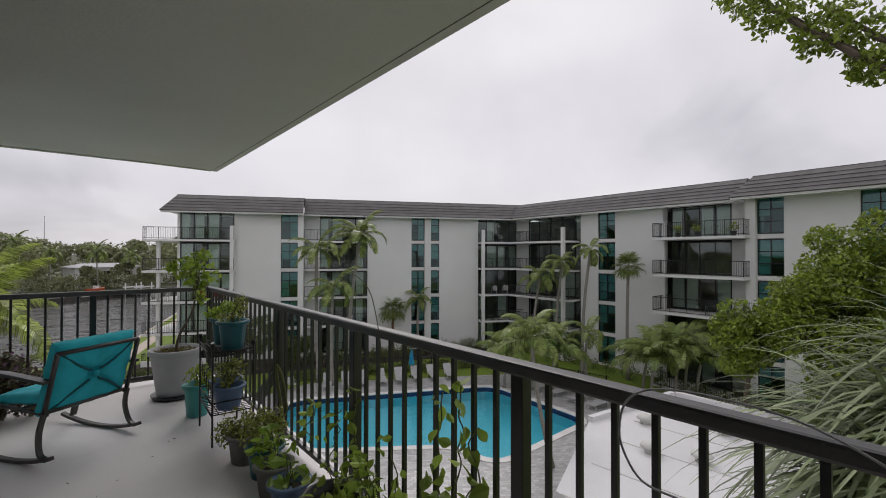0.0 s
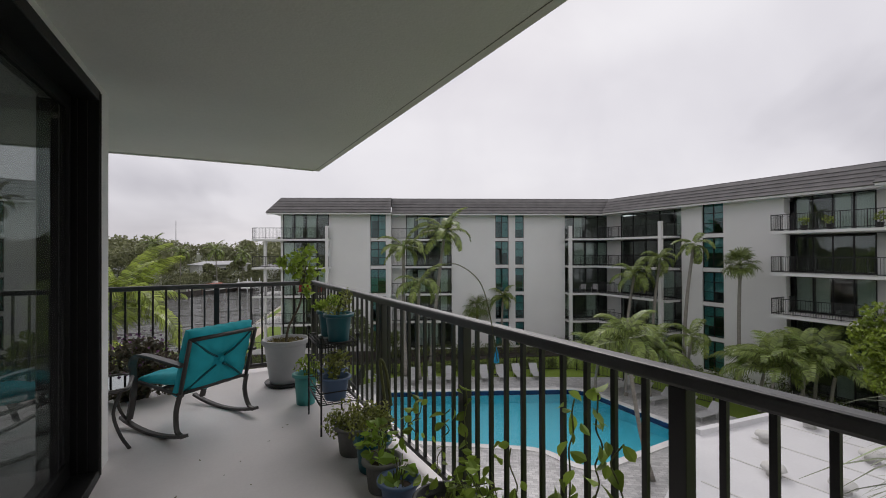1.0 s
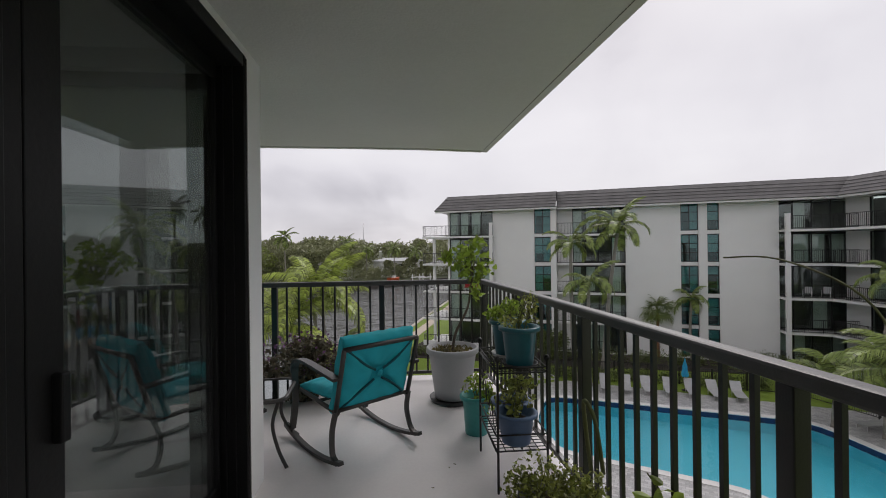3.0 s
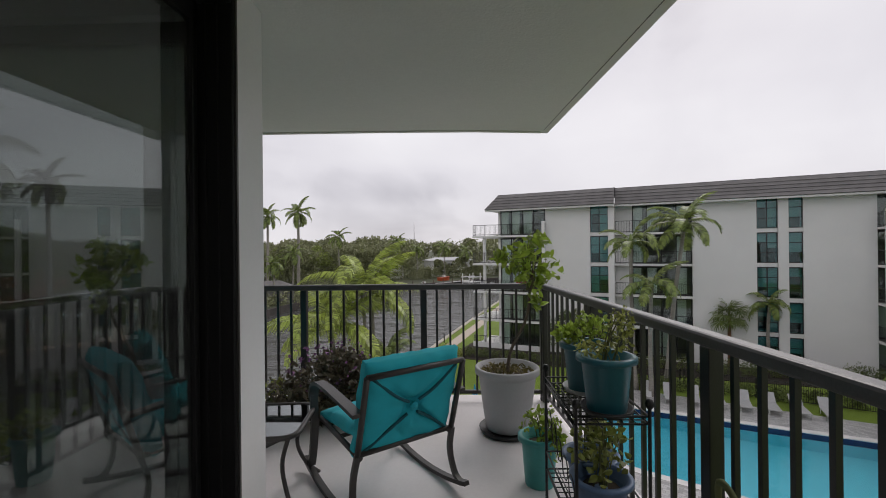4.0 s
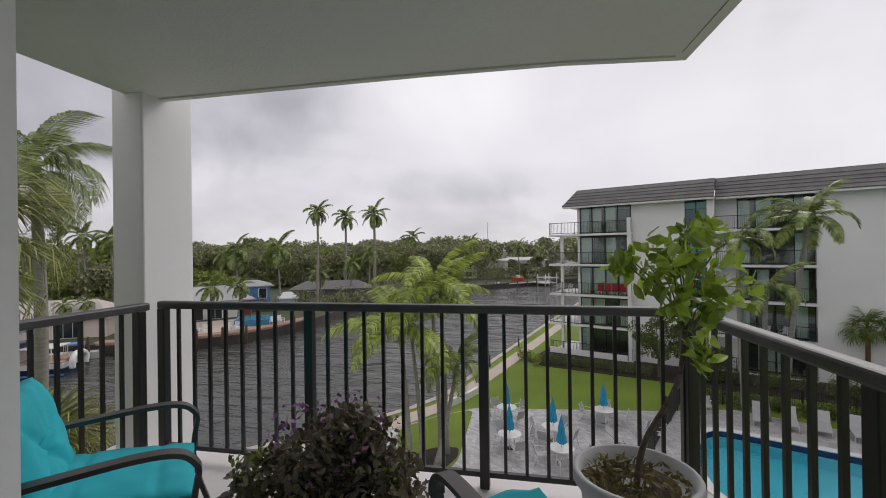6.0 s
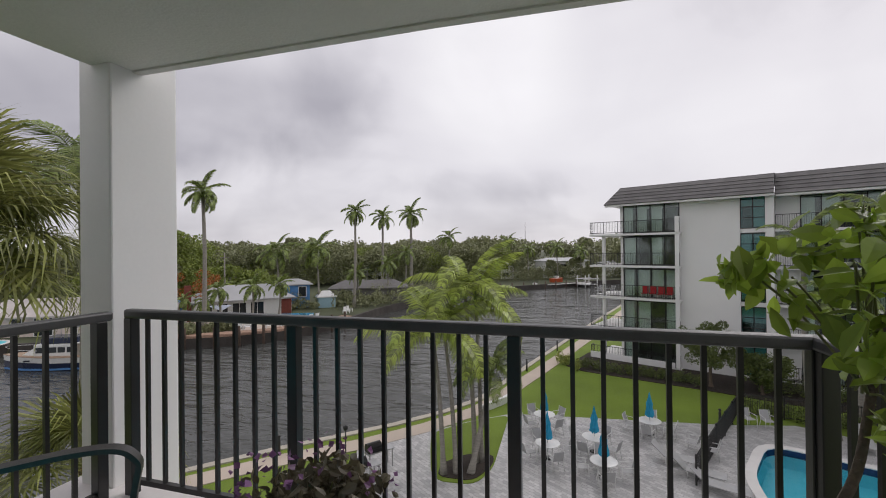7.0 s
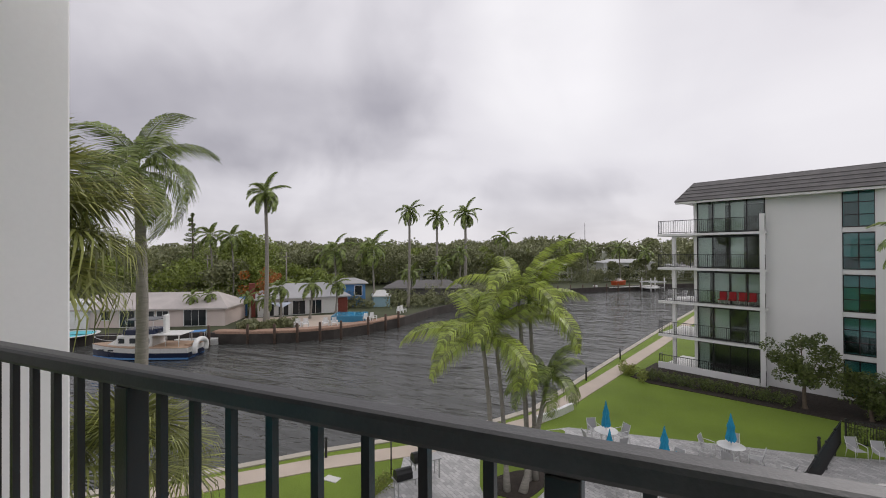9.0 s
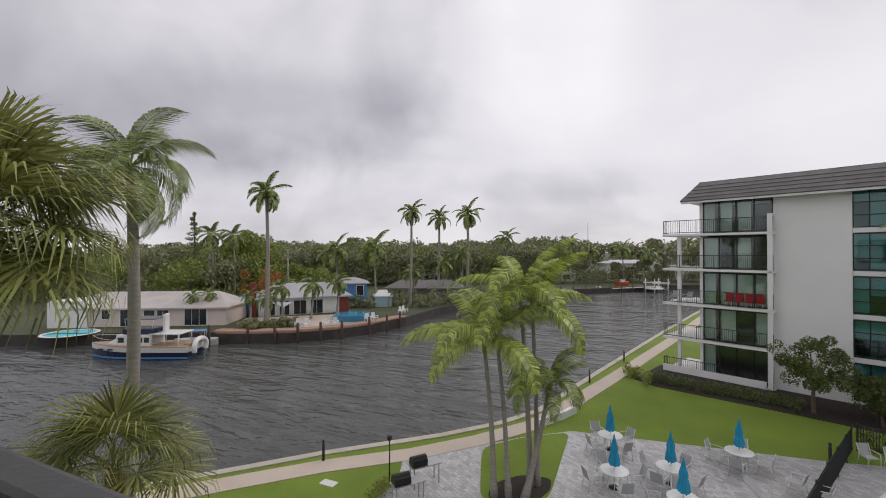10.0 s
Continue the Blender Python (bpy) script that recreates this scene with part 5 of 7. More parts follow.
def rocking_chair(label, m):
    ob = thing("rocking_chair", label, "rocking chair", "balcony chairs", m)
    back = [Vector((0, -0.33, 0.36)), Vector((0, -0.45, 0.775))]
    d = (back[1] - back[0]).normalized()
    bm = BM()
    for x in (-0.29, 0.29):
        tube(bm, [Vector((x, 0, 0)) + back[0] - d * 0.02, Vector((x, 0, 0)) + back[1]], 0.016, 8)
    tube(bm, [Vector((-0.29, 0, 0)) + back[1], Vector((0.29, 0, 0)) + back[1]], 0.016, 8)
    tube(bm, [Vector((-0.29, 0, 0)) + back[0], Vector((0.29, 0, 0)) + back[0]], 0.014, 8)
    part("back_frame", bm, steel_dark, ob, "dark steel tube frame")
    mid = (back[0] + back[1]) / 2
    tilt = math.degrees(math.atan2(-(back[1].y - back[0].y), back[1].z - back[0].z))
    c = part("back_cushion", cushion_mesh("back_cushion", 0.575, 0.53, 0.15, teal_fabric, 0.05), None, ob, "tufted teal canvas cushion")
    c.matrix_basis = Matrix.Translation(mid + Vector((0, 0.062, 0.022))) @ pose(0, 0, 0, tilt, 0, 0)
    for k, (sx, sz) in enumerate(((1, 1), (-1, 1), (1, -1), (-1, -1))):
        bm = BM()
        pts = curve_pts([(sx * 0.275, -0.012, sz * 0.225), (sx * 0.13, -0.030, sz * 0.10), (sx * 0.03, -0.026, sz * 0.035)], 6)
        tube(bm, pts, 0.0085, 6)
        s = part("strap", bm, strap_mat, ob)
        s.matrix_basis = Matrix.Translation(mid + Vector((0, 0.025, 0.0))) @ pose(0, 0, 0, tilt, 0, 0)
    b = part("button", lathe(BM(), [(0.0, -0.012), (0.02, -0.008), (0.024, 0), (0.02, 0.008), (0, 0.012)], 12), teal_fabric, ob)
    b.matrix_basis = Matrix.Translation(mid + Vector((0, -0.012, 0))) @ pose(0, 0, 0, 90 + tilt, 0, 0)
    s = part("seat_cushion", cushion_mesh("seat_cushion", 0.55, 0.56, 0.10, teal_fabric, 0.0, 2), None, ob, "teal canvas seat cushion")
    s.matrix_basis = Matrix.Translation((0, -0.04, 0.42)) @ pose(0, 0, 0, 84, 0, 0)
    bm = BM()
    for x in (-0.28, 0.28):
        tube(bm, [(x, -0.34, 0.345), (x, 0.22, 0.375)], 0.015, 8)
    for y, z in ((-0.3, 0.35), (-0.05, 0.355), (0.2, 0.37)):
        tube(bm, [(-0.28, y, z), (0.28, y, z)], 0.012, 8)
    part("seat_frame", bm, steel_dark, ob)
    for x in (-0.315, 0.315):
        part("armrest", flat_bar(BM(), curve_pts([(x, -0.40, 0.585), (x, -0.2, 0.60), (x, 0.05, 0.615), (x, 0.19, 0.60), (x, 0.25, 0.545), (x, 0.255, 0.50)], 7), 0.058, 0.02), steel_dark, ob)
        part("leg", flat_bar(BM(), curve_pts([(x, 0.255, 0.51), (x, 0.235, 0.36), (x, 0.26, 0.20), (x, 0.30, 0.07)], 6), 0.045, 0.022), steel_dark, ob)
        part("leg", flat_bar(BM(), curve_pts([(x * 0.93, -0.335, 0.36), (x * 0.96, -0.30, 0.22), (x, -0.33, 0.09), (x, -0.40, 0.055)], 6), 0.03, 0.022), steel_dark, ob)
        part("rocker", flat_bar(BM(), [Vector((x, y, 0.012 + (y - 0.0) ** 2 * 0.32)) for y in [-0.44 + 0.86 * i / 16 for i in range(17)]], 0.035, 0.024), steel_dark, ob)
    return ob


rocking_chair("teal cushioned steel rocking chair on the balcony", pose(-0.07, 4.04, 0, 0, 0, 37.1))
rocking_chair("second teal cushioned rocking chair near the column", pose(-1.35, 4.46, 0, 0, 0, -48))

table_glass = pane_material("smoked_table_glass", (0.45, 0.47, 0.47), 0.6, 0.7, 0.12)
tb = thing("side_table", "small smoked glass side table with a dark steel frame", "table", "", pose(-0.70, 3.86, 0, 0, 0, 6))
bm = BM()
ring = rounded([(-0.245, -0.245), (0.245, -0.245), (0.245, 0.245), (-0.245, 0.245)], 0.1, 5)
tube(bm, [(x, y, 0.43) for x, y in ring + ring[:1]], 0.015, 8)
part("table_frame", bm, steel_dark, tb)
part("tabletop", prism(BM(), grown(ring, -0.012), 0.428, 0.436), table_glass, tb, "smoked glass top")
for sx in (-1, 1):
    for sy in (-1, 1):
        part("leg", tube(BM(), curve_pts([(sx * 0.2, sy * 0.2, 0.42), (sx * 0.15, sy * 0.15, 0.25), (sx * 0.19, sy * 0.19, 0.1), (sx * 0.255, sy * 0.255, 0.0)], 5), 0.012, 7), steel_dark, tb)

soil_mat = plain("potting_soil", (0.06, 0.042, 0.028), 0.95, vary=0.4)
moss_mat = leaf_material("dry_moss", (0.14, 0.13, 0.04), other=(0.22, 0.17, 0.06))
grey_pot = plain("grey_resin_pot", (0.42, 0.42, 0.425), 0.6, vary=0.06)
teal_pot = plain("teal_glazed_pot", (0.015, 0.12, 0.15), 0.3, vary=0.12)
aqua_pot = plain("aqua_pot", (0.05, 0.32, 0.30), 0.4, vary=0.12)
blue_pot = plain("slate_blue_pot", (0.10, 0.17, 0.30), 0.45, vary=0.12)
black_pot = plain("black_nursery_pot", (0.02, 0.02, 0.02), 0.5)
stone_pot = plain("weathered_grey_pot", (0.20, 0.20, 0.19), 0.8, vary=0.25)


def pot(ob, r0, r1, h, mat, z=0.0, rim=0.02):
    """A tapered pot with a rolled rim, and soil in it."""
    prof = [(r0 * 0.96, z), (r0, z + 0.01), (r0 + (r1 - r0) * 0.85, z + h * 0.85), (r1, z + h * 0.88), (r1 + rim, z + h * 0.9), (r1 + rim, z + h * 0.985), (r1 + rim * 0.7, z + h), (r1 - 0.004, z + h), (r1 - 0.012, z + h - 0.05)]
    part("pot", lathe(BM(), prof, 32), mat, ob)
    part("soil", lathe(BM(), [(0.0, z + h - 0.055), (r1 * 0.5, z + h - 0.045), (r1 - 0.01, z + h - 0.055)], 20), soil_mat, ob)


def foliage(ob, name, blobs, per, size, mat, seed, stems=6, root=(0, 0, 0), aspect=0.6, shell=0.2, down=0.0):
    g = np.random.default_rng(seed)
    part(name, fine_leaves(name, clump_points(g, blobs, per, shell), size, mat, g, aspect, down), None, ob)
    bm = BM()
    for k in range(stems):
        b = blobs[k % len(blobs)]
        e = Vector(b[:3]) + Vector([g.uniform(-0.5, 0.5) * b[3], g.uniform(-0.5, 0.5) * b[4], g.uniform(0.1, 0.7) * b[5]])
        r = Vector(root) + Vector((g.uniform(-0.03, 0.03), g.uniform(-0.03, 0.03), 0))
        tube(bm, curve_pts([r, r.lerp(e, 0.5) + Vector((0, 0, 0.03)), e], 4), 0.003, 4)
    part("stem", bm, stem_mat, ob)


stem_mat = plain("green_stem", (0.13, 0.14, 0.05), 0.7)

# lemon sapling in the large grey pot
ob = thing("potted_tree", "young leafy citrus sapling in a large grey pot", "potted plant", "", pose(0.78, 4.74, 0))
pot(ob, 0.165, 0.225, 0.46, grey_pot, 0.035, 0.018)
part("saucer", lathe(BM(), [(0.17, 0), (0.2, 0.005), (0.215, 0.04), (0.205, 0.04), (0.19, 0.015), (0.0, 0.012)], 28), black_pot, ob, "black saucer")
trunk = curve_pts([(0, 0, 0.42), (0.03, -0.02, 0.62), (0.14, -0.05, 0.86), (0.17, -0.07, 1.08), (0.2, -0.09, 1.30)], 6)
part("trunk", tube(BM(), trunk, [0.014 - 0.0003 * i for i in range(len(trunk))], 8), bark_mat, ob)
blobs = [(0.20, -0.09, 1.33, 0.13, 0.13, 0.11), (0.07, -0.03, 1.27, 0.11, 0.10, 0.08), (0.30, -0.12, 1.22, 0.10, 0.10, 0.10), (0.19, -0.12, 1.12, 0.09, 0.09, 0.11), (0.24, -0.05, 1.45, 0.10, 0.10, 0.06), (0.12, -0.02, 1.40, 0.12, 0.10, 0.07), (0.22, -0.08, 0.99, 0.05, 0.05, 0.07), (-0.04, 0.0, 1.33, 0.06, 0.06, 0.05), (0.12, -0.20, 1.32, 0.09, 0.09, 0.09), (0.09, -0.23, 1.20, 0.07, 0.07, 0.08)]
foliage(ob, "foliage", blobs, 30, 0.068, leaf_lime, 3, 20, (0.17, -0.07, 1.08), 0.52, 0.3, 0.3)
g = np.random.default_rng(8)
r, a = 0.2 * np.sqrt(g.uniform(0, 1, 260)), g.uniform(0, 6.283, 260)
part("moss", leaf_mesh("moss", np.stack([r * np.cos(a), r * np.sin(a), 0.455 + 0.02 * g.uniform(0, 1, 260)], 1), 0.045, moss_mat, g, 0.4), None, ob, "dry moss on the soil")

# violet bush by the rail
ob = thing("potted_bush", "dense purple-green flowering bush in a dark pot", "potted plant", "", pose(-0.62, 4.98, 0))
pot(ob, 0.14, 0.19, 0.26, black_pot)
foliage(ob, "foliage", [(0, 0, 0.29, 0.40, 0.28, 0.25), (-0.32, -0.10, 0.20, 0.24, 0.2, 0.2), (0.28, -0.06, 0.22, 0.22, 0.22, 0.22), (0, -0.16, 0.16, 0.26, 0.14, 0.14), (0.05, 0.02, 0.44, 0.22, 0.2, 0.14)], 560, 0.05, leaf_purple, 5, 18, (0, 0, 0.2), 0.6, 0.25)
foliage(ob, "foliage", [(-0.45, -0.1, 0.24, 0.12, 0.12, 0.14), (0.3, -0.05, 0.25, 0.1, 0.1, 0.12)], 90, 0.045, leaf_herb, 6, 6, (0, 0, 0.2))
g = np.random.default_rng(9)
part("blossom", leaf_mesh("blossom", clump_points(g, [(0, 0, 0.40, 0.36, 0.26, 0.26)], 170, 0.85), 0.03, flower_mat, g, 0.9), None, ob, "small violet flowers")["kind"] = "stuff"

# wire plant stand with its pots
wire = plain("black_wire", (0.012, 0.012, 0.012), 0.45)
st = thing("plant_stand", "black wire plant stand with two tiers", "plant stand")
for x, y in ((0.87, 3.2), (0.86, 3.72), (1.16, 3.2), (1.15, 3.72)):
    part("leg", lathe(BM(), [(0.0075, 0), (0.0075, 0.745), (0.016, 0.755), (0.018, 0.768), (0.012, 0.782), (0, 0.785)], 8, x, y), wire, st)
for z in (0.24, 0.685):
    bm = BM()
    for k in range(13):
        y = 3.2 + 0.52 * k / 12
        tube(bm, [(0.86, y, z), (1.16, y, z)], 0.003, 4)
    for k in range(7):
        x = 0.865 + 0.29 * k / 6
        tube(bm, [(x, 3.2, z + 0.004), (x, 3.72, z + 0.004)], 0.003, 4)
    for zz in ((z, z + 0.09) if z < 0.5 else (z, z + 0.03)):
        ringp = [(0.86, 3.2, zz), (1.16, 3.2, zz), (1.16, 3.72, zz), (0.86, 3.72, zz), (0.86, 3.2, zz)]
        tube(bm, ringp, 0.005, 5)
    part("wire_shelf", bm, wire, st)
bm = BM()
for s in range(5):
    a = [(0.855, 3.22 + 0.1 * s + 0.045 * math.cos(k * 0.7), 0.42 + 0.05 * math.sin(k * 0.7) + 0.03 * s) for k in range(10)]
    tube(bm, a, 0.0025, 4)
part("wire_scroll", bm, wire, st)


def potted(label, m, r0, r1, h, mat, blobs, per, size, leaf, seed, shell=0.2, stems=8, saucer=None, down=0.0):
    o = thing("potted_plant", label, "potted plant", "pots along the railing", m)
    pot(o, r0, r1, h, mat)
    foliage(o, "foliage", blobs, per, size, leaf, seed, stems, (0, 0, h - 0.05), 0.6, shell, down)
    if saucer:
        part("saucer", lathe(BM(), [(r0 * 0.9, 0.0), (r0 * 1.25, 0.0), (r0 * 1.35, 0.02), (r0 * 1.28, 0.02), (r0 * 1.15, 0.006), (0, 0.006)], 24), saucer, o)
    return o


potted("leafy green herb in a teal pot on the stand", pose(1.03, 3.60, 0.69), 0.082, 0.105, 0.235, teal_pot, [(0, 0, 0.29, 0.14, 0.14, 0.06), (0.05, 0.04, 0.33, 0.09, 0.09, 0.05), (-0.08, 0.02, 0.27, 0.08, 0.08, 0.05)], 120, 0.030, leaf_lime, 11, saucer=grey_pot)
potted("feathery herb in a blue-green pot on the stand", pose(1.03, 3.31, 0.70), 0.08, 0.104, 0.235, teal_pot, [(0.04, 0, 0.30, 0.09, 0.09, 0.09), (0.06, -0.02, 0.38, 0.06, 0.06, 0.07), (-0.06, 0, 0.26, 0.07, 0.08, 0.04)], 100, 0.021, leaf_herb, 12, saucer=black_pot)
potted("trailing herb in an aqua pot on the floor", pose(0.88, 4.02, 0), 0.085, 0.105, 0.29, aqua_pot, [(0.02, 0, 0.36, 0.13, 0.13, 0.09), (0.08, -0.06, 0.28, 0.07, 0.07, 0.12)], 130, 0.036, leaf_lime, 13, down=0.5)
potted("sprawling plant in a slate blue pot on the lower tier", pose(1.0, 3.3, 0.25), 0.085, 0.11, 0.18, blue_pot, [(0, 0, 0.25, 0.13, 0.13, 0.1), (0.06, 0.1, 0.3, 0.1, 0.1, 0.08)], 70, 0.04, leaf_herb, 14, down=0.3)
potted("sprawling plant in a slate blue pot on the floor", pose(1.02, 3.5, 0.25), 0.085, 0.11, 0.18, blue_pot, [(0, 0, 0.24, 0.12, 0.12, 0.1)], 70, 0.04, leaf_herb, 15)
potted("bushy pale green herb in a grey pot on the floor", pose(1.03, 2.84, 0), 0.1, 0.12, 0.2, stone_pot, [(0, 0, 0.27, 0.19, 0.19, 0.11), (-0.1, 0.06, 0.2, 0.1, 0.1, 0.1), (0.06, -0.1, 0.3, 0.12, 0.12, 0.08)], 330, 0.024, leaf_herb, 16)
potted("bushy herb in a teal pot on the floor", pose(1.08, 2.55, 0), 0.09, 0.11, 0.2, teal_pot, [(0, 0, 0.28, 0.17, 0.17, 0.1), (0.08, 0.08, 0.3, 0.1, 0.1, 0.1)], 260, 0.026, leaf_herb, 17)
potted("sparse broad-leaved plant in a weathered grey pot", pose(1.06, 2.29, 0), 0.085, 0.105, 0.19, stone_pot, [(0, 0, 0.24, 0.16, 0.16, 0.09), (0, 0.05, 0.32, 0.1, 0.1, 0.08)], 30, 0.06, leaf_pot, 18, 0.4)
potted("sparse plant in a slate blue pot by the rail", pose(1.08, 2.06, 0), 0.085, 0.105, 0.17, blue_pot, [(0, 0, 0.22, 0.13, 0.13, 0.07)], 14, 0.09, leaf_pot, 19, 0.4)
potted("vine in a dark pot by the rail", pose(1.2, 1.72, 0), 0.12, 0.15, 0.2, black_pot, [(0, 0, 0.26, 0.2, 0.25, 0.12), (0.05, -0.2, 0.3, 0.15, 0.2, 0.12)], 42, 0.06, leaf_vine, 20, 0.3)
potted("vine in a dark pot by the rail", pose(1.24, 1.3, 0), 0.12, 0.15, 0.2, black_pot, [(0, 0, 0.28, 0.16, 0.25, 0.14), (0.02, 0.2, 0.34, 0.12, 0.2, 0.16)], 42, 0.06, leaf_vine, 21, 0.3)

# climbing vine on the long rail
vine = thing("climbing_vine", "climbing vine with lime green leaves on the railing", "vine")
rv = random.Random(7)
pts = []
for y0, z1 in ((0.98, 0.80), (1.02, 0.62), (1.15, 0.5), (1.45, 0.55), (1.75, 0.75), (2.05, 0.55), (2.35, 0.5), (1.3, 0.4), (0.85, 0.45), (0.96, 0.93), (1.0, 0.9), (2.6, 0.5)):
    y, z, p = y0, 0.15, []
    while z < z1:
        p.append((rail_x(y) - 0.05 + rv.uniform(-0.03, 0.02), y, z))
        if z > 0.2:
            for _ in range(2 if rv.random() < 0.5 else 1):
                pts.append((p[-1][0] + rv.uniform(-0.05, 0.03), y + rv.uniform(-0.05, 0.05), z + rv.uniform(-0.02, 0.02)))
        y += rv.uniform(-0.06, 0.05) if z1 < 0.85 else rv.uniform(-0.02, 0.02)
        z += rv.uniform(0.05, 0.09)
    if len(p) > 2:
        part("stem", tube(BM(), curve_pts(p, 3), 0.0035, 5), stem_mat, vine)
part("stem", tube(BM(), curve_pts([(1.40, 1.55, 0.9), (1.39, 1.6, 1.12), (1.38, 1.68, 1.28), (1.38, 1.9, 1.36), (1.38, 2.1, 1.36)], 6), 0.0028, 5), stem_mat, vine)
part("stem", tube(BM(), curve_pts([(1.33, 3.0, 0.2), (1.28, 2.95, 0.45), (1.25, 2.9, 0.62), (1.27, 2.82, 0.55), (1.3, 2.8, 0.3)], 6), 0.012, 6), stem_mat, vine)
g = np.random.default_rng(17)
part("leaves", fine_leaves("vine_leaves", np.array(pts), 0.068, leaf_vine, g, 0.7, 0.3), None, vine)

# loose cable over the long rail
cable = plain("grey_cable", (0.33, 0.33, 0.335), 0.5)
cb = thing("cable", "loose grey cable draped over the railing", "cable")
part("cord", tube(BM(), curve_pts([(1.03, -0.10, 1.06), (1.00, -0.05, 1.08), (0.99, -0.02, 1.13), (1.00, -0.01, 1.17), (1.01, -0.02, 1.21), (1.04, -0.05, 1.23), (1.08, -0.12, 1.23), (1.13, -0.23, 1.21), (1.17, -0.33, 1.16), (1.17, -0.42, 1.10)], 6), 0.0021, 7), cable, cb)

# fallen leaves on the floor
g = np.random.default_rng(31)
xy = [(0.62, 3.52), (0.66, 3.56), (0.2, 2.9), (0.05, 3.2), (0.35, 2.7), (0.5, 3.3), (-0.05, 2.75), (0.3, 3.05)]
tagged(part("fallen_leaves", leaf_mesh("fallen_leaves", np.array([(x, y, 0.006) for x, y in xy]), 0.03, leaf_purple, g, 0.5, out=np.array((0, 0, 0)) ), None), "few dry leaf scraps on the floor", "leaves", kind="stuff").scale = (1, 1, 0.3)


# ---- things in the court and on the banks ----
umb_blue = plain("sky_blue_canvas", (0.02, 0.30, 0.48), 0.8, vary=0.2)
white_alu = plain("white_aluminium", (0.62, 0.62, 0.61), 0.45)
grey_sling = plain("grey_sling", (0.38, 0.38, 0.38), 0.7)
table_white = plain("white_table_top", (0.68, 0.68, 0.67), 0.35)
grill_black = plain("grill_black", (0.015, 0.015, 0.016), 0.35, 0.3)
steel_pale = plain("stainless_cart", (0.45, 0.45, 0.45), 0.35, 0.7)
wood_dock = plain("weathered_dock_wood", (0.33, 0.21, 0.15), 0.85, vary=0.35)
pile_mat = plain("dark_timber_pile", (0.09, 0.06, 0.045), 0.9, vary=0.4)
white_paint = plain("white_gloss_paint", (0.72, 0.72, 0.71), 0.4)


def closed_umbrella(label, m):
    ob = thing("patio_umbrella", label, "umbrella", "closed blue umbrellas", m)
    part("pole", tube(BM(), [(0, 0, 0), (0, 0, 2.1)], 0.022, 8), white_alu, ob)
    bm = BM()
    n, rows = 16, []
    for z, r in ((0.92, 0.13), (1.0, 0.19), (1.2, 0.17), (1.45, 0.12), (1.6, 0.135), (1.9, 0.06), (2.14, 0.02), (2.2, 0.006)):
        rows.append([bm.verts.new(((r * (1.25 if k % 2 else 0.7)) * math.cos(2 * math.pi * k / n + z), (r * (1.25 if k % 2 else 0.7)) * math.sin(2 * math.pi * k / n + z), z + (0.04 * math.sin(k * 2.3) if z < 1 else 0))) for k in range(n)])
    for a, b in zip(rows, rows[1:]):
        for k in range(n):
            bm.faces.new((a[k], a[(k + 1) % n], b[(k + 1) % n], b[k]))
    part("canopy", bm, umb_blue, ob, "folded sky blue canopy")
    part("base", lathe(BM(), [(0.2, 0), (0.22, 0.03), (0.05, 0.07), (0.03, 0.16), (0, 0.16)], 16), black_pot, ob)
    return ob


def patio_table(label, m):
    ob = thing("patio_table", label, "table", "round patio tables", m)
    part("tabletop", lathe(BM(), [(0, 0.70), (0.54, 0.70), (0.56, 0.715), (0.56, 0.73), (0.54, 0.738), (0, 0.738)], 28), table_white, ob)
    for k in range(4):
        a = math.pi / 4 + k * math.pi / 2
        part("leg", tube(BM(), curve_pts([(0.36 * math.cos(a), 0.36 * math.sin(a), 0.70), (0.3 * math.cos(a), 0.3 * math.sin(a), 0.35), (0.4 * math.cos(a), 0.4 * math.sin(a), 0)], 4), 0.018, 6), white_alu, ob)
    return ob


def patio_chair(label, m):
    ob = thing("patio_chair", label, "chair", "patio chairs", m)
    part("seat", box(BM(), -0.24, 0.24, -0.22, 0.24, 0.41, 0.43, 0.006), grey_sling, ob)
    bm = BM()
    v = [bm.verts.new(p) for p in ((-0.23, -0.22, 0.42), (0.23, -0.22, 0.42), (0.22, -0.36, 0.88), (-0.22, -0.36, 0.88), (-0.23, -0.24, 0.42), (0.23, -0.24, 0.42), (0.22, -0.38, 0.88), (-0.22, -0.38, 0.88))]
    for f in ((0, 1, 2, 3), (7, 6, 5, 4), (0, 4, 5, 1), (1, 5, 6, 2), (2, 6, 7, 3), (3, 7, 4, 0)):
        bm.faces.new([v[i] for i in f])
    part("backrest", bm, grey_sling, ob)
    for s in (-1, 1):
        part("armrest", tube(BM(), curve_pts([(s * 0.25, -0.3, 0.65), (s * 0.28, 0, 0.64), (s * 0.27, 0.24, 0.62)], 4), 0.016, 6), white_alu, ob)
        part("leg", tube(BM(), [(s * 0.27, 0.24, 0.62), (s * 0.26, 0.27, 0)], 0.014, 6), white_alu, ob)
        part("leg", tube(BM(), [(s * 0.25, -0.35, 0.9), (s * 0.25, -0.2, 0.42), (s * 0.26, -0.3, 0)], 0.014, 6), white_alu, ob)
    return ob


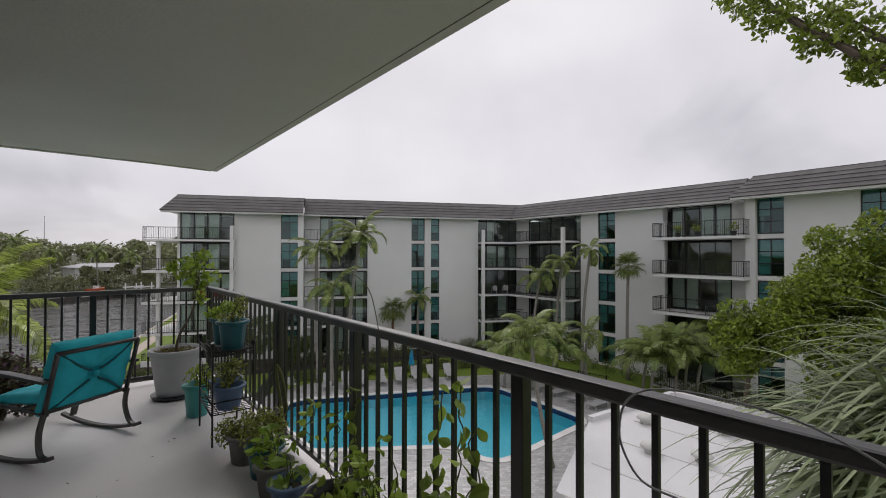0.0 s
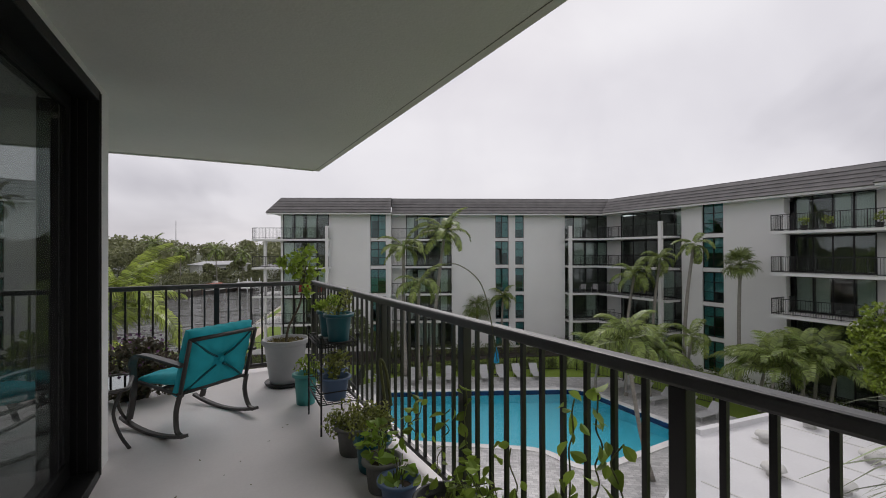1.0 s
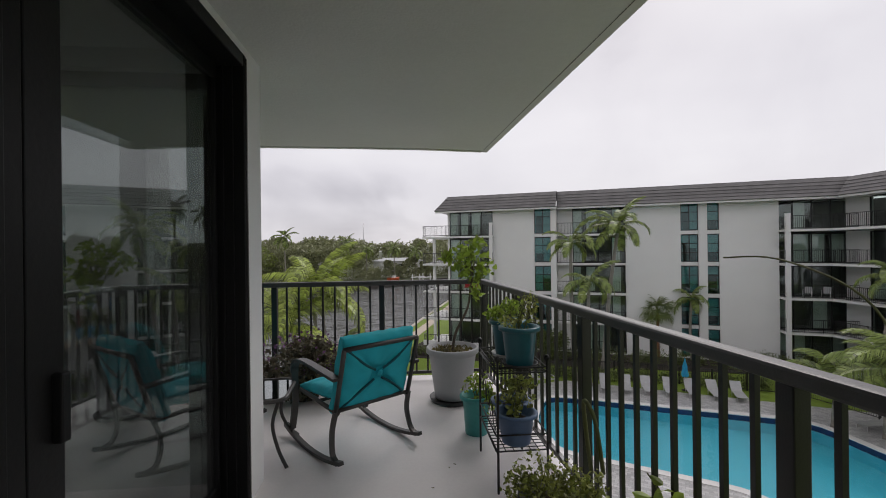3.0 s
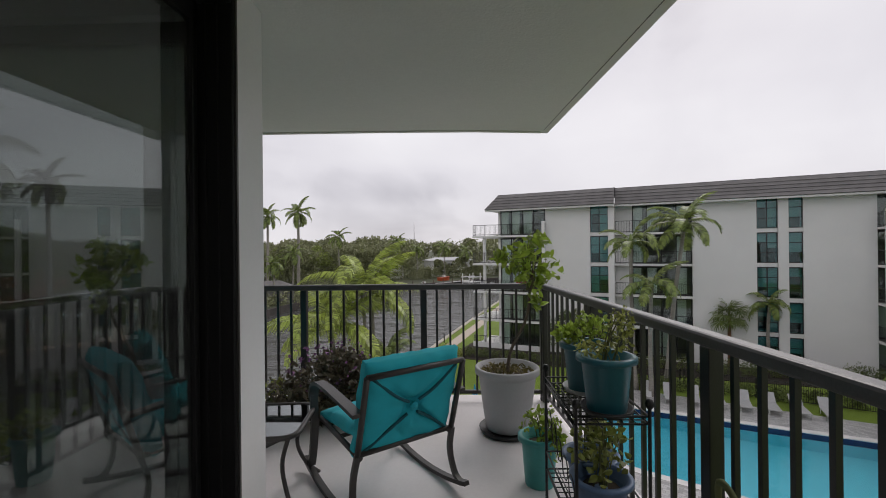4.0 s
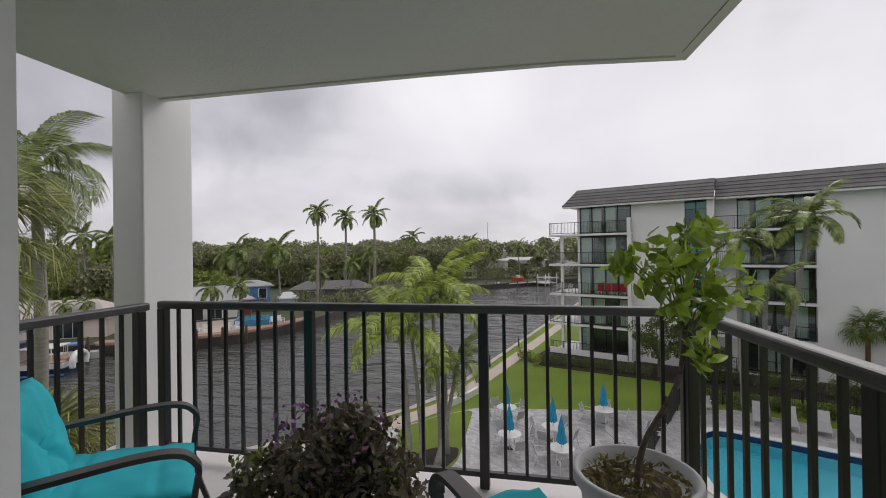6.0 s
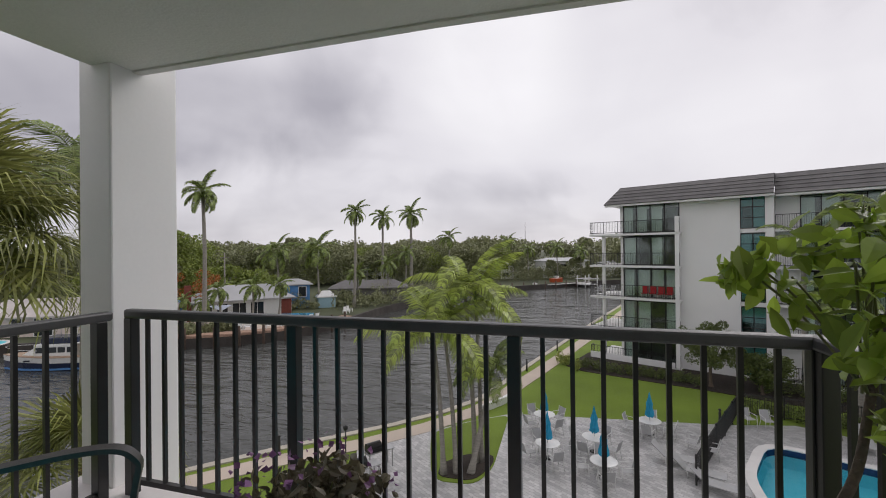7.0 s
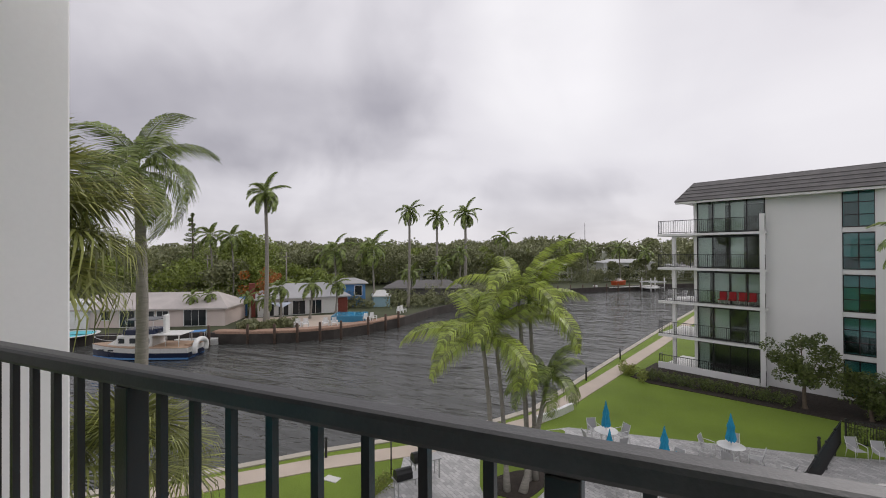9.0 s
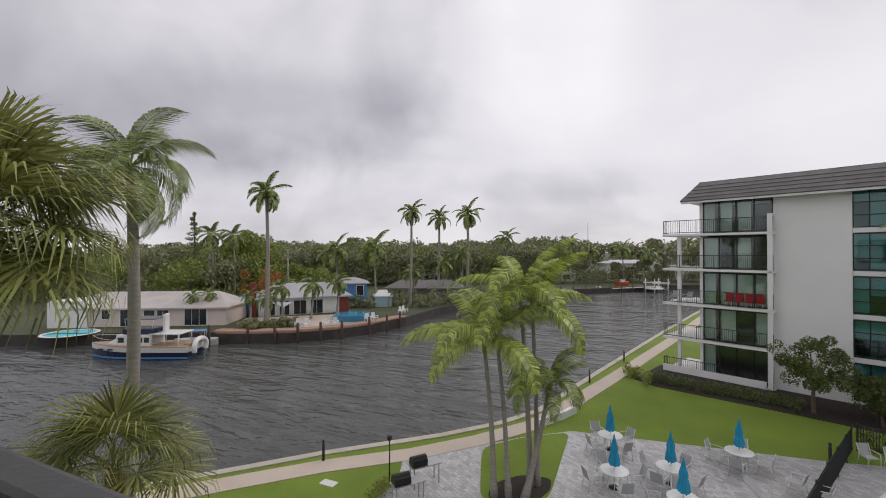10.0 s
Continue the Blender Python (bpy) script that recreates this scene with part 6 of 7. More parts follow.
TABLES = [(-0.72, 23.8), (-1.05, 27.3), (1.39, 25.05), (4.25, 27.8), (1.64, 22.7)]
u0 = t0 = c0 = None
for i, (x, y) in enumerate(TABLES):
    m = pose(x, y, GZ + 0.02, 0, 0, 20 * i)
    t0 = copy_thing(t0, m) if t0 else patio_table("round white patio table on grey pavers", m)
    m = pose(x, y, GZ + 0.02, 0, 0, 33 * i)
    u0 = copy_thing(u0, m) if u0 else closed_umbrella("folded sky blue umbrella standing through a table", m)
    for k in range(4):
        a = radians(25 + 90 * k + 17 * i)
        m = pose(x + 0.92 * math.cos(a), y + 0.92 * math.sin(a), GZ + 0.02, 0, 0, math.degrees(a) + 90 + 12 * math.sin(3.1 * i + k))
        c0 = copy_thing(c0, m) if c0 else patio_chair("grey sling patio chair at a round table", m)
for x, y, a in ((9.55, 30.3, 200), (10.4, 30.2, 190), (5.9, 26.4, 60), (6.5, 25.7, 75)):
    o = copy_thing(c0, pose(x, y, GZ + 0.02, 0, 0, a))
    o["label"] = "grey sling chair set apart by the pool fence"


def lounger(label, m):
    ob = thing("sun_lounger", label, "lounger", "pool loungers", m)
    part("bed", box(BM(), -0.31, 0.31, -0.5, 0.95, 0.30, 0.335, 0.01), grey_sling, ob)
    bm = BM()
    v = [bm.verts.new(p) for p in ((-0.31, -0.5, 0.30), (0.31, -0.5, 0.30), (0.31, -1.05, 0.78), (-0.31, -1.05, 0.78), (-0.31, -0.5, 0.335), (0.31, -0.5, 0.335), (0.31, -1.03, 0.81), (-0.31, -1.03, 0.81))]
    for f in ((3, 2, 1, 0), (4, 5, 6, 7), (0, 1, 5, 4), (1, 2, 6, 5), (2, 3, 7, 6), (3, 0, 4, 7)):
        bm.faces.new([v[i] for i in f])
    part("backrest", bm, grey_sling, ob)
    for x in (-0.28, 0.28):
        for y in (-0.45, 0.8):
            part("leg", tube(BM(), [(x, y, 0.31), (x, y, 0)], 0.02, 6), white_alu, ob)
    return ob


l0 = None
spots_l = [(12.6 + 1.25 * k, 29.3 - 0.46 * k, 156) for k in range(8)] + [(24.8, 21.0 - 1.5 * k, 90) for k in range(5)] + [(4.9, 24.8, 250), (5.5, 23.7, 250), (6.0, 22.7, 250)]
for x, y, a in spots_l:
    m = pose(x, y, GZ + 0.02, 0, 0, a + 3 * math.sin(7 * x))
    l0 = copy_thing(l0, m) if l0 else lounger("white sun lounger beside the pool", m)
o = copy_thing(u0, pose(19.0, 27.9, GZ + 0.02, 0, 0, 10))
o["label"] = "sky blue umbrella among the pool loungers"

# fences round the pool deck
def fence(label, line, h=1.25, posts=2.0):
    ob = thing("fence", label, "fence", "black pool fences")
    pts = [Vector((*p, GZ)) for p in line]
    bm = BM()
    for a, b in zip(pts, pts[1:]):
        ln = (b - a).length
        for z in (0.12, h - 0.06):
            part("fence_rail", tube(BM(), [a + Vector((0, 0, z)), b + Vector((0, 0, z))], 0.025, 6), black_metal, ob)
        for k in range(int(ln / 0.11)):
            p = a.lerp(b, k * 0.11 / ln)
            box(bm, p.x - 0.009, p.x + 0.009, p.y - 0.009, p.y + 0.009, GZ + 0.1, GZ + h)
        for k in range(int(ln / posts) + 1):
            p = a.lerp(b, min(1, k * posts / ln))
            part("post", box(BM(), p.x - 0.035, p.x + 0.035, p.y - 0.035, p.y + 0.035, GZ, GZ + h + 0.04), black_metal, ob)
    part("picket_infill", bm, black_metal, ob)["kind"] = "stuff"
    return ob


fence("black metal picket fence beside the pool", [(5.2, 23.1), (7.0, 26.8), (9.6, 32.0)])
fence("black metal picket fence along the lawn", [(9.8, 32.1), (16.0, 31.2), (25.5, 26.0), (27.6, 16.0)])

# bollard lights, lamp post, grills
bol = plain("black_bollard", (0.02, 0.02, 0.021), 0.4)
b0 = None
for x, y in ((-13.0, 20.75), (-0.85, 45.6), (8.05, 29.85), (-3.0, 38.0), (-22.5, 10.8)):
    m = pose(x, y, GZ)
    if b0:
        b0 = copy_thing(b0, m)
    else:
        b0 = thing("bollard_light", "short black bollard light beside the walkway", "bollard", "bollard lights", m)
        part("shaft", lathe(BM(), [(0.065, 0), (0.065, 0.78), (0.05, 0.8), (0.05, 0.9)], 12), bol, b0)
        part("cap", lathe(BM(), [(0.075, 0.9), (0.075, 0.95), (0.03, 0.99), (0, 0.99)], 12), bol, b0)
lp = thing("lamp_post", "slim black lamp post by the grills", "lamp", "", pose(-9.25, 20.4, GZ))
part("pole", tube(BM(), [(0, 0, 0), (0, 0, 1.75)], 0.03, 8), bol, lp)
part("lantern", lathe(BM(), [(0.04, 1.75), (0.1, 1.82), (0.12, 1.95), (0.02, 2.0), (0, 2.0)], 8), bol, lp)


def grill(label, m):
    ob = thing("grill", label, "barbecue", "barbecue grills", m)
    for x in (-0.55, 0.55):
        for y in (-0.22, 0.22):
            part("leg", box(BM(), x - 0.02, x + 0.02, y - 0.02, y + 0.02, 0, 0.82), steel_pale, ob)
    part("shelf", box(BM(), -0.65, 0.65, -0.28, 0.28, 0.80, 0.84, 0.008), steel_pale, ob, "pale steel shelf")
    part("firebox", box(BM(), -0.05, 0.6, -0.24, 0.24, 0.84, 1.0, 0.02), grill_black, ob)
    bm = BM()
    tubep = [(x, 0.22 * math.cos(a), 1.0 + 0.22 * math.sin(a)) for x in (-0.05, 0.6) for a in [math.pi * k / 8 for k in range(9)]]
    vs = [bm.verts.new(p) for p in tubep]
    for k in range(8):
        bm.faces.new((vs[k], vs[k + 1], vs[k + 10], vs[k + 9]))
    bm.faces.new(vs[:9])
    bm.faces.new(list(reversed(vs[9:])))
    part("lid", bm, grill_black, ob, "black rounded lid")
    part("handle", tube(BM(), [(0.05, -0.26, 1.08), (0.5, -0.26, 1.08)], 0.012, 6), steel_pale, ob)
    return ob


g1 = grill("black barbecue on a pale steel cart", pose(-7.9, 20.95, GZ + 0.02, 0, 0, 232))
copy_thing(g1, pose(-7.85, 19.45, GZ + 0.02, 0, 0, 232))
setting("utility_cover", box(BM(), -11.9, -11.2, 19.15, 19.55, GZ - 0.05, GZ + 0.03, 0.01), white_concrete, "concrete utility cover in the lawn", "cover")
# low white wall beside the walkway
setting("wall_low", ribbon(BM(), [(-4.75, 28.6), (-3.75, 30.3), (-3.2, 31.6)], 0.22, GZ - 0.1, GZ + 0.42), white_paint, "low white garden wall by the walkway", "wall")

# planting beds along the facade
bed = [(0.0, 40.3), (1.3, 39.0), (9.3, 36.2), (13.2, 34.6), (24.0, 31.5), (33.0, 28.0), (36, 33), (13, 41.5), (2, 45.5)]
setting("planting_bed", prism(BM(), bed, GZ - 0.1, GZ + 0.04), mulch_mat, "dark mulch bed along the facade", "flower bed")
g = np.random.default_rng(51)


def shrubs(name, label, spots, per, size, mat, seed):
    q = np.random.default_rng(seed)
    return tagged(part(name, leaf_mesh(name, clump_points(q, spots, per, 0.25), size, mat, q, 0.5), None), label, "shrubs", kind="stuff")


row = []
for k in range(64):
    t = k / 63
    x, y = 1.3 + 7.9 * t + g.normal() * 0.12, 40.0 - 2.7 * t + g.normal() * 0.2
    row.append((x, y, GZ + 0.42, 0.27, 0.27, g.uniform(0.35, 0.62)))
shrubs("hedge", "row of small dark shrubs below the terrace", row, 60, 0.14, leaf_dark, 52)
row = [(0.2 + g.normal() * 0.5, 40.9 + g.normal() * 0.8, GZ + 0.4, 0.4, 0.4, 0.4) for _ in range(9)]
shrubs("shrub", "yellow-green shrub at the terrace corner", row, 130, 0.16, leaf_herb, 53)
row = []
for k in range(60):
    t = k / 59
    row.append((12.5 + 22 * t + g.normal() * 0.2, 36.6 - 6.6 * t + g.normal() * 0.4, GZ + 0.6, 0.5, 0.5, g.uniform(0.5, 0.95)))
for k in range(46):
    t = k / 45
    row.append((10.3 + 15.0 * t + g.normal() * 0.2, 32.6 - 5.6 * t + g.normal() * 0.2, GZ + 0.45, 0.4, 0.4, g.uniform(0.4, 0.6)))
for k in range(40):
    row.append((32.2 + g.normal() * 0.3, 24 - 0.75 * k, GZ + 0.5, 0.5, 0.5, g.uniform(0.4, 0.9)))
for k in range(22):
    row.append((25.2 + 7 * g.uniform(), 5 + 7 * g.uniform(), GZ + 0.7, 0.7, 0.7, g.uniform(0.6, 1.4)))
for k in range(26):
    row.append((23.2 + 4 * g.uniform(), -3 + 11 * g.uniform(), GZ + 1.2, 0.9, 0.9, g.uniform(1.0, 2.4)))
shrubs("hedge", "dark clipped hedge along the facade", row, 170, 0.13, leaf_dark, 54)
row = [(-9.5 + 0.6 * g.uniform(), 18.6 + 1.8 * g.uniform(), GZ + 0.2, 0.25, 0.25, 0.25) for _ in range(14)]
shrubs("shrub", "low shrubs with yellow flowers by the grills", row, 60, 0.09, leaf_herb, 55)

# balcony things on the far wings
red_fab = plain("red_canvas", (0.35, 0.012, 0.015), 0.8)
A = Matrix(wing_a.matrix_basis)
rc = None
for k in range(4):
    m = A @ pose(-2.6 + 0.62 * k, -1.12, FLOORS[2], 0, 0, 180)
    if rc:
        rc = copy_thing(rc, m)
    else:
        rc = thing("balcony_chair", "red canvas chair on an upper balcony", "chair", "red balcony chairs", m)
        part("seat", box(BM(), -0.24, 0.24, -0.2, 0.22, 0.38, 0.44, 0.01), red_fab, rc)
        part("backrest", box(BM(), -0.24, 0.24, -0.26, -0.2, 0.44, 1.0, 0.01), red_fab, rc)
        for sx in (-0.2, 0.2):
            for sy in (-0.2, 0.2):
                part("leg", box(BM(), sx - 0.015, sx + 0.015, sy - 0.015, sy + 0.015, 0, 0.38), white_alu, rc)
for uu, zz in ((-6.6, 2), (-5.5, 2), (9.0, 1), (10.2, 1), (25.0, 2), (26.2, 2)):
    o = copy_thing(c0, A @ pose(uu, -0.9 if uu < 0 or uu > 20 else 0.15, FLOORS[zz], 0, 0, 150))
    o["label"] = "white chair on a balcony of the apartments"
    o["group"] = "balcony chairs"
Bm = Matrix(wing_b.matrix_basis)
for k, uu in enumerate((17.3, 18.6, 20.8)):
    o = thing("potted_plant", "small green potted plant on a balcony", "potted plant", "balcony plants", Bm @ pose(uu, -1.8, FLOORS[4]))
    pot(o, 0.14, 0.18, 0.32, black_pot)
    foliage(o, "foliage", [(0, 0, 0.6, 0.3, 0.3, 0.3)], 60, 0.16, leaf_palm_lime, 60 + k, 5, (0, 0, 0.3))

# ---- far bank: dock, houses, boat ----
dock = thing("dock", "timber dock deck along the far seawall", "dock")
line = [(-44.3, 39.3), (-40.5, 40.7), (-36.5, 43.2), (-33.2, 46.7), (-31, 52), (-29.8, 58)]
part("deck", ribbon(BM(), [(x - 0.75, y + 0.75) for x, y in line], 1.6, -8.0, -7.86), wood_dock, dock, "reddish worn planks")
part("fascia", ribbon(BM(), [(x + 0.15, y - 0.15) for x, y in line], 0.12, -8.08, -7.85), wood_dock, dock)
p0 = None
for x, y in ((-40.7, 40.7), (-38.0, 42.1), (-35.9, 43.5), (-33.9, 45.1), (-32.3, 47.0), (-30.9, 50.7), (-30.1, 53.6), (-29.8, 56.5), (-41.4, 35.4), (-44.0, 38.3)):
    m = pose(x + 0.25, y - 0.25, WZ - 0.8)
    if p0:
        p0 = copy_thing(p0, m)
    else:
        p0 = thing("piling", "dark timber mooring pile in the canal", "piling", "mooring piles", m)
        part("shaft", lathe(BM(), [(0.17, 0), (0.16, 2.2), (0.15, 3.0), (0.02, 3.12), (0, 3.12)], 10), pile_mat, p0)
adi = None
for x, y, a in ((-37.6, 45.4, 215), (-36.8, 45.9, 215), (-34.9, 47.4, 225), (-34.2, 48.2, 225), (-32.2, 52.5, 250), (-31.9, 53.5, 250), (-31.7, 60.5, 265), (-31.8, 61.6, 265)):
    m = pose(x, y, -7.86, 0, 0, a)
    if adi:
        adi = copy_thing(adi, m)
    else:
        adi = thing("deck_chair", "white slatted deck chair on the far bank", "chair", "white deck chairs", m)
        for k in range(5):
            part("slat", box(BM(), -0.3 + 0.12 * k, -0.2 + 0.12 * k, -0.35, -0.31, 0.3, 1.0), white_paint, adi)
        part("seat", box(BM(), -0.32, 0.32, -0.35, 0.3, 0.32, 0.36), white_paint, adi)
        for sx in (-0.36, 0.36):
            part("armrest", box(BM(), sx - 0.06, sx + 0.06, -0.4, 0.35, 0.55, 0.58), white_paint, adi)
            part("leg", box(BM(), sx - 0.04, sx + 0.04, 0.25, 0.32, 0, 0.55), white_paint, adi)
            part("leg", box(BM(), sx - 0.04, sx + 0.04, -0.4, -0.33, 0, 0.55), white_paint, adi)

roof_pale = material("pale_tile_roof", (0.46, 0.42, 0.40), 0.8, vary=0.15, scale=0.6, fine=5, bump=0.4, bump_scale=5)
roof_metal = material("pale_metal_roof", (0.42, 0.42, 0.43), 0.5, vary=0.1, scale=0.5, fine=6)
pink_wall = material("pale_pink_stucco", (0.62, 0.53, 0.49), 0.85, vary=0.06, scale=0.7)
blue_wall = material("bright_blue_stucco", (0.09, 0.24, 0.50), 0.8, vary=0.08, scale=0.7)
brick_red = material("red_brick", (0.19, 0.05, 0.036), 0.85, vary=0.25, scale=3, fine=14)


def gable(bm, x0, x1, y0, y1, z0, z1, over=0.5):
    """A low hipped roof over a rectangle."""
    h = (z1 - z0)
    k = min((x1 - x0), (y1 - y0)) / 2 + over
    a = [(x0 - over, y0 - over, z0), (x1 + over, y0 - over, z0), (x1 + over, y1 + over, z0), (x0 - over, y1 + over, z0)]
    ym = (y0 + y1) / 2
    r = [(x0 - over + k * 0.7, ym, z0 + h), (x1 + over - k * 0.7, ym, z0 + h)]
    v = [bm.verts.new(p) for p in a + r]
    w = [bm.verts.new((p[0], p[1], p[2] - 0.18)) for p in a]
    for f in ((0, 1, 5, 4), (1, 2, 5), (2, 3, 4, 5), (3, 0, 4)):
        bm.faces.new([v[i] for i in f])
    for i in range(4):
        bm.faces.new((w[i], w[(i + 1) % 4], v[(i + 1) % 4], v[i]))
    bm.faces.new(list(reversed(w)))
    return bm


def far_house(label, m, w, d, h, wall_mat, roof_mat, rise, openings):
    ob = thing("house", label, "house", "waterside houses", m)
    part("wall", box(BM(), 0, w, 0, d, 0, h), wall_mat, ob)
    part("roof", gable(BM(), 0, w, 0, d, h, h + rise), roof_mat, ob)
    for x0, x1, z0, z1 in openings:
        f = part("window" if z0 > 0.3 else "door", box(BM(), x0 - 0.08, x1 + 0.08, -0.07, 0.02, z0 - 0.08, z1 + 0.08), white_paint, ob)
        n = max(1, round((x1 - x0) / 0.9))
        for k in range(n):
            a0, a1 = x0 + (x1 - x0) * k / n + 0.03, x0 + (x1 - x0) * (k + 1) / n - 0.03
            part("pane", box(BM(), a0, a1, -0.085, -0.06, z0, z1), far_pane, f)
    return ob


far_pane = plain("dark_window_glass", (0.02, 0.025, 0.028), 0.08, vary=0.2)
ph = far_house("low pale pink house with a long pale roof", pose(-64.8, 33.9, -8.05, 0, 0, 29), 19.5, 7, 2.35, pink_wall, roof_pale, 1.75, [(4.6, 5.6, 1.0, 2.1), (6.8, 8.6, 0.1, 2.1), (9.6, 10.9, 1.0, 2.0), (11.2, 12.6, 1.0, 2.0), (14.5, 17.2, 0.1, 2.1)])
part("side_wall", box(BM(), -1.5, 3.2, -0.4, 4.5, 0, 3.3), white_paint, ph, "white projecting wing")
wp = pose(-63.5, 30.8, -8.0, 0, 0, 29)
sp = thing("swimming_pool", "small pale pool before the pink house", "swimming pool", "", wp)
part("water_surface", lathe(BM(), [(2.4, 0.0), (2.4, 0.02), (0, 0.02)], 20, 4.5, -1.0), pool_tile, sp)
part("coping", lathe(BM(), [(2.4, 0.0), (2.4, 0.06), (2.75, 0.06), (2.75, 0)], 20, 4.5, -1.0), coping_mat, sp)
bh = far_house("blue and white house with a pale metal roof", pose(-49.5, 50.2, -8.05, 0, 0, 48), 13.0, 8, 2.6, white_paint, roof_metal, 1.9, [(0.8, 2.2, 0.1, 2.1), (2.8, 4.2, 0.1, 2.1), (4.8, 6.6, 0.1, 2.1), (7.2, 9.0, 0.1, 2.1)])
bm = BM()
prism(bm, [(-50.2, 48.6), (-46.0, 43.6), (-38.6, 45.0), (-35.0, 48.6), (-33.6, 53.5), (-38.5, 58.5)], -8.1, -8.03)
setting("pavement_far", bm, sand_path, "pale paved yard before the white house", "patio")
part("chimney", box(BM(), -1.15, -0.3, 0.2, 1.2, 0, 4.9, 0.02), brick_red, bh, "red brick chimney")
part("gable_wall", box(BM(), 11.5, 12.95, -0.12, 0.2, 0, 2.3), brick_red, bh, "red brick wall")
part("gable_wall", box(BM(), -2.6, -1.4, 2.0, 5, 0, 2.6), blue_wall, bh, "bright blue wall")
far_house("bright blue upper storey with a white window", pose(-46.2, 63.8, -8.05, 0, 0, 40), 5.0, 5, 4.0, blue_wall, roof_metal, 0.8, [(3.2, 4.4, 1.9, 3.5)])
sail_mat = plain("pale_shade_sail", (0.55, 0.60, 0.72), 0.8)
sail = thing("shade_sail", "pale shade sail before the white house", "awning", "", pose(-46.6, 49.6, -8.05, 0, 0, 48))
bm = BM()
v = [bm.verts.new(p) for p in ((0, 0, 2.3), (3.0, 0.1, 2.2), (1.6, -1.6, 1.7), (0, 0, 2.27), (3.0, 0.1, 2.17), (1.6, -1.6, 1.67))]
for f in ((0, 1, 2), (5, 4, 3), (0, 3, 4, 1), (1, 4, 5, 2), (2, 5, 3, 0)):
    bm.faces.new([v[k] for k in f])
part("canvas", bm, sail_mat, sail)
for x, y, h in ((0, 0, 2.35), (3.0, 0.1, 2.25), (1.6, -1.62, 1.75)):
    part("pole", tube(BM(), [(x, y, 0), (x, y, h)], 0.04, 6), white_alu, sail)
far_house("grey roofed boathouse behind the palms", pose(-42, 73, -8.05, 0, 0, 25), 14, 7, 2.6, painted_dim, shingle_mat, 1.3, [(2, 4, 0.1, 2.2)])
shed = thing("garden_shed", "pale blue shed with a white roof", "shed", "", pose(-40.0, 66.0, -8.05, 0, 0, 40))
part("wall", box(BM(), 0, 2.8, 0, 2.4, 0, 1.9), plain("pale_blue_paint", (0.30, 0.45, 0.52), 0.7), shed)
part("roof", gable(BM(), 0, 2.8, 0, 2.4, 1.9, 2.8, 0.2), white_paint, shed)
bp = thing("swimming_pool", "bright blue pool on the far bank", "swimming pool", "", pose(-36.6, 50.6, -8.0, 0, 0, 24))
part("wall", box(BM(), -0.05, 4.25, -0.05, 4.05, 0, 0.8, 0.02), plain("blue_pool_wall", (0.04, 0.20, 0.34), 0.5), bp, "raised blue pool wall")
part("water_surface", box(BM(), 0.1, 4.1, 0.1, 3.9, 0.6, 0.81), plain("blue_pool_water", (0.03, 0.25, 0.42), 0.1), bp)
for x, y, w, d, h, a, n in ((-27, 138, 11, 7, 5.0, 20, 3), (-8, 148, 15, 8, 5.6, 22, 5), (14, 158, 12, 8, 4.5, 25, 3), (-58, 118, 8, 6, 5.2, 20, 2)):
    far_house("white waterfront house among the trees", pose(x, y, -8.05, 0, 0, a), w, d, h, white_paint, roof_metal, 1.0, [(1 + k * (w - 2) / n, 1 + (k + 0.7) * (w - 2) / n, z, z + 1.3) for k in range(n) for z in (0.8, 3.2)])
part_dock = thing("dock", "pale dock of the distant houses", "dock", "", pose(-14, 116.5, WZ, 0, 0, 42))
part("deck", box(BM(), -6, 26, -1.6, 0, 0.9, 1.1), white_concrete, part_dock)
for k in range(9):
    part("piling", tube(BM(), [(-5 + 3.6 * k, -1.7, -1), (-5 + 3.6 * k, -1.7, 2.0)], 0.16, 7), pile_mat, part_dock)

# small craft at the distant docks
hull_orange = plain("orange_hull", (0.40, 0.07, 0.02), 0.5)
lift = thing("boat_lift", "pale boat lift on four posts at the distant dock", "boat lift", "", pose(4.5, 126.0, WZ, 0, 0, 40))
for x in (0, 4.2):
    for y in (0, 3.2):
        part("post", tube(BM(), [(x, y, -1), (x, y, 3.4)], 0.13, 7), white_alu, lift)
for y in (0, 3.2):
    part("beam", box(BM(), -0.6, 4.8, y - 0.12, y + 0.12, 2.2, 2.5), white_alu, lift)
part("cradle", box(BM(), -0.3, 4.5, 0.1, 3.1, 0.7, 0.95), white_alu, lift)
# motor cruiser
hull_navy = plain("navy_hull_paint", (0.012, 0.02, 0.05), 0.25)
gel = plain("white_gelcoat", (0.66, 0.66, 0.64), 0.3)
boat = thing("motor_cruiser", "white and navy motor cruiser moored at the far bank", "boat", "", pose(-45.1, 31.9, WZ, 0, 0, 205))
teak = plain("tan_canvas_and_teak", (0.36, 0.25, 0.17), 0.7)
canvas_grey = plain("grey_canvas", (0.13, 0.135, 0.14), 0.8)


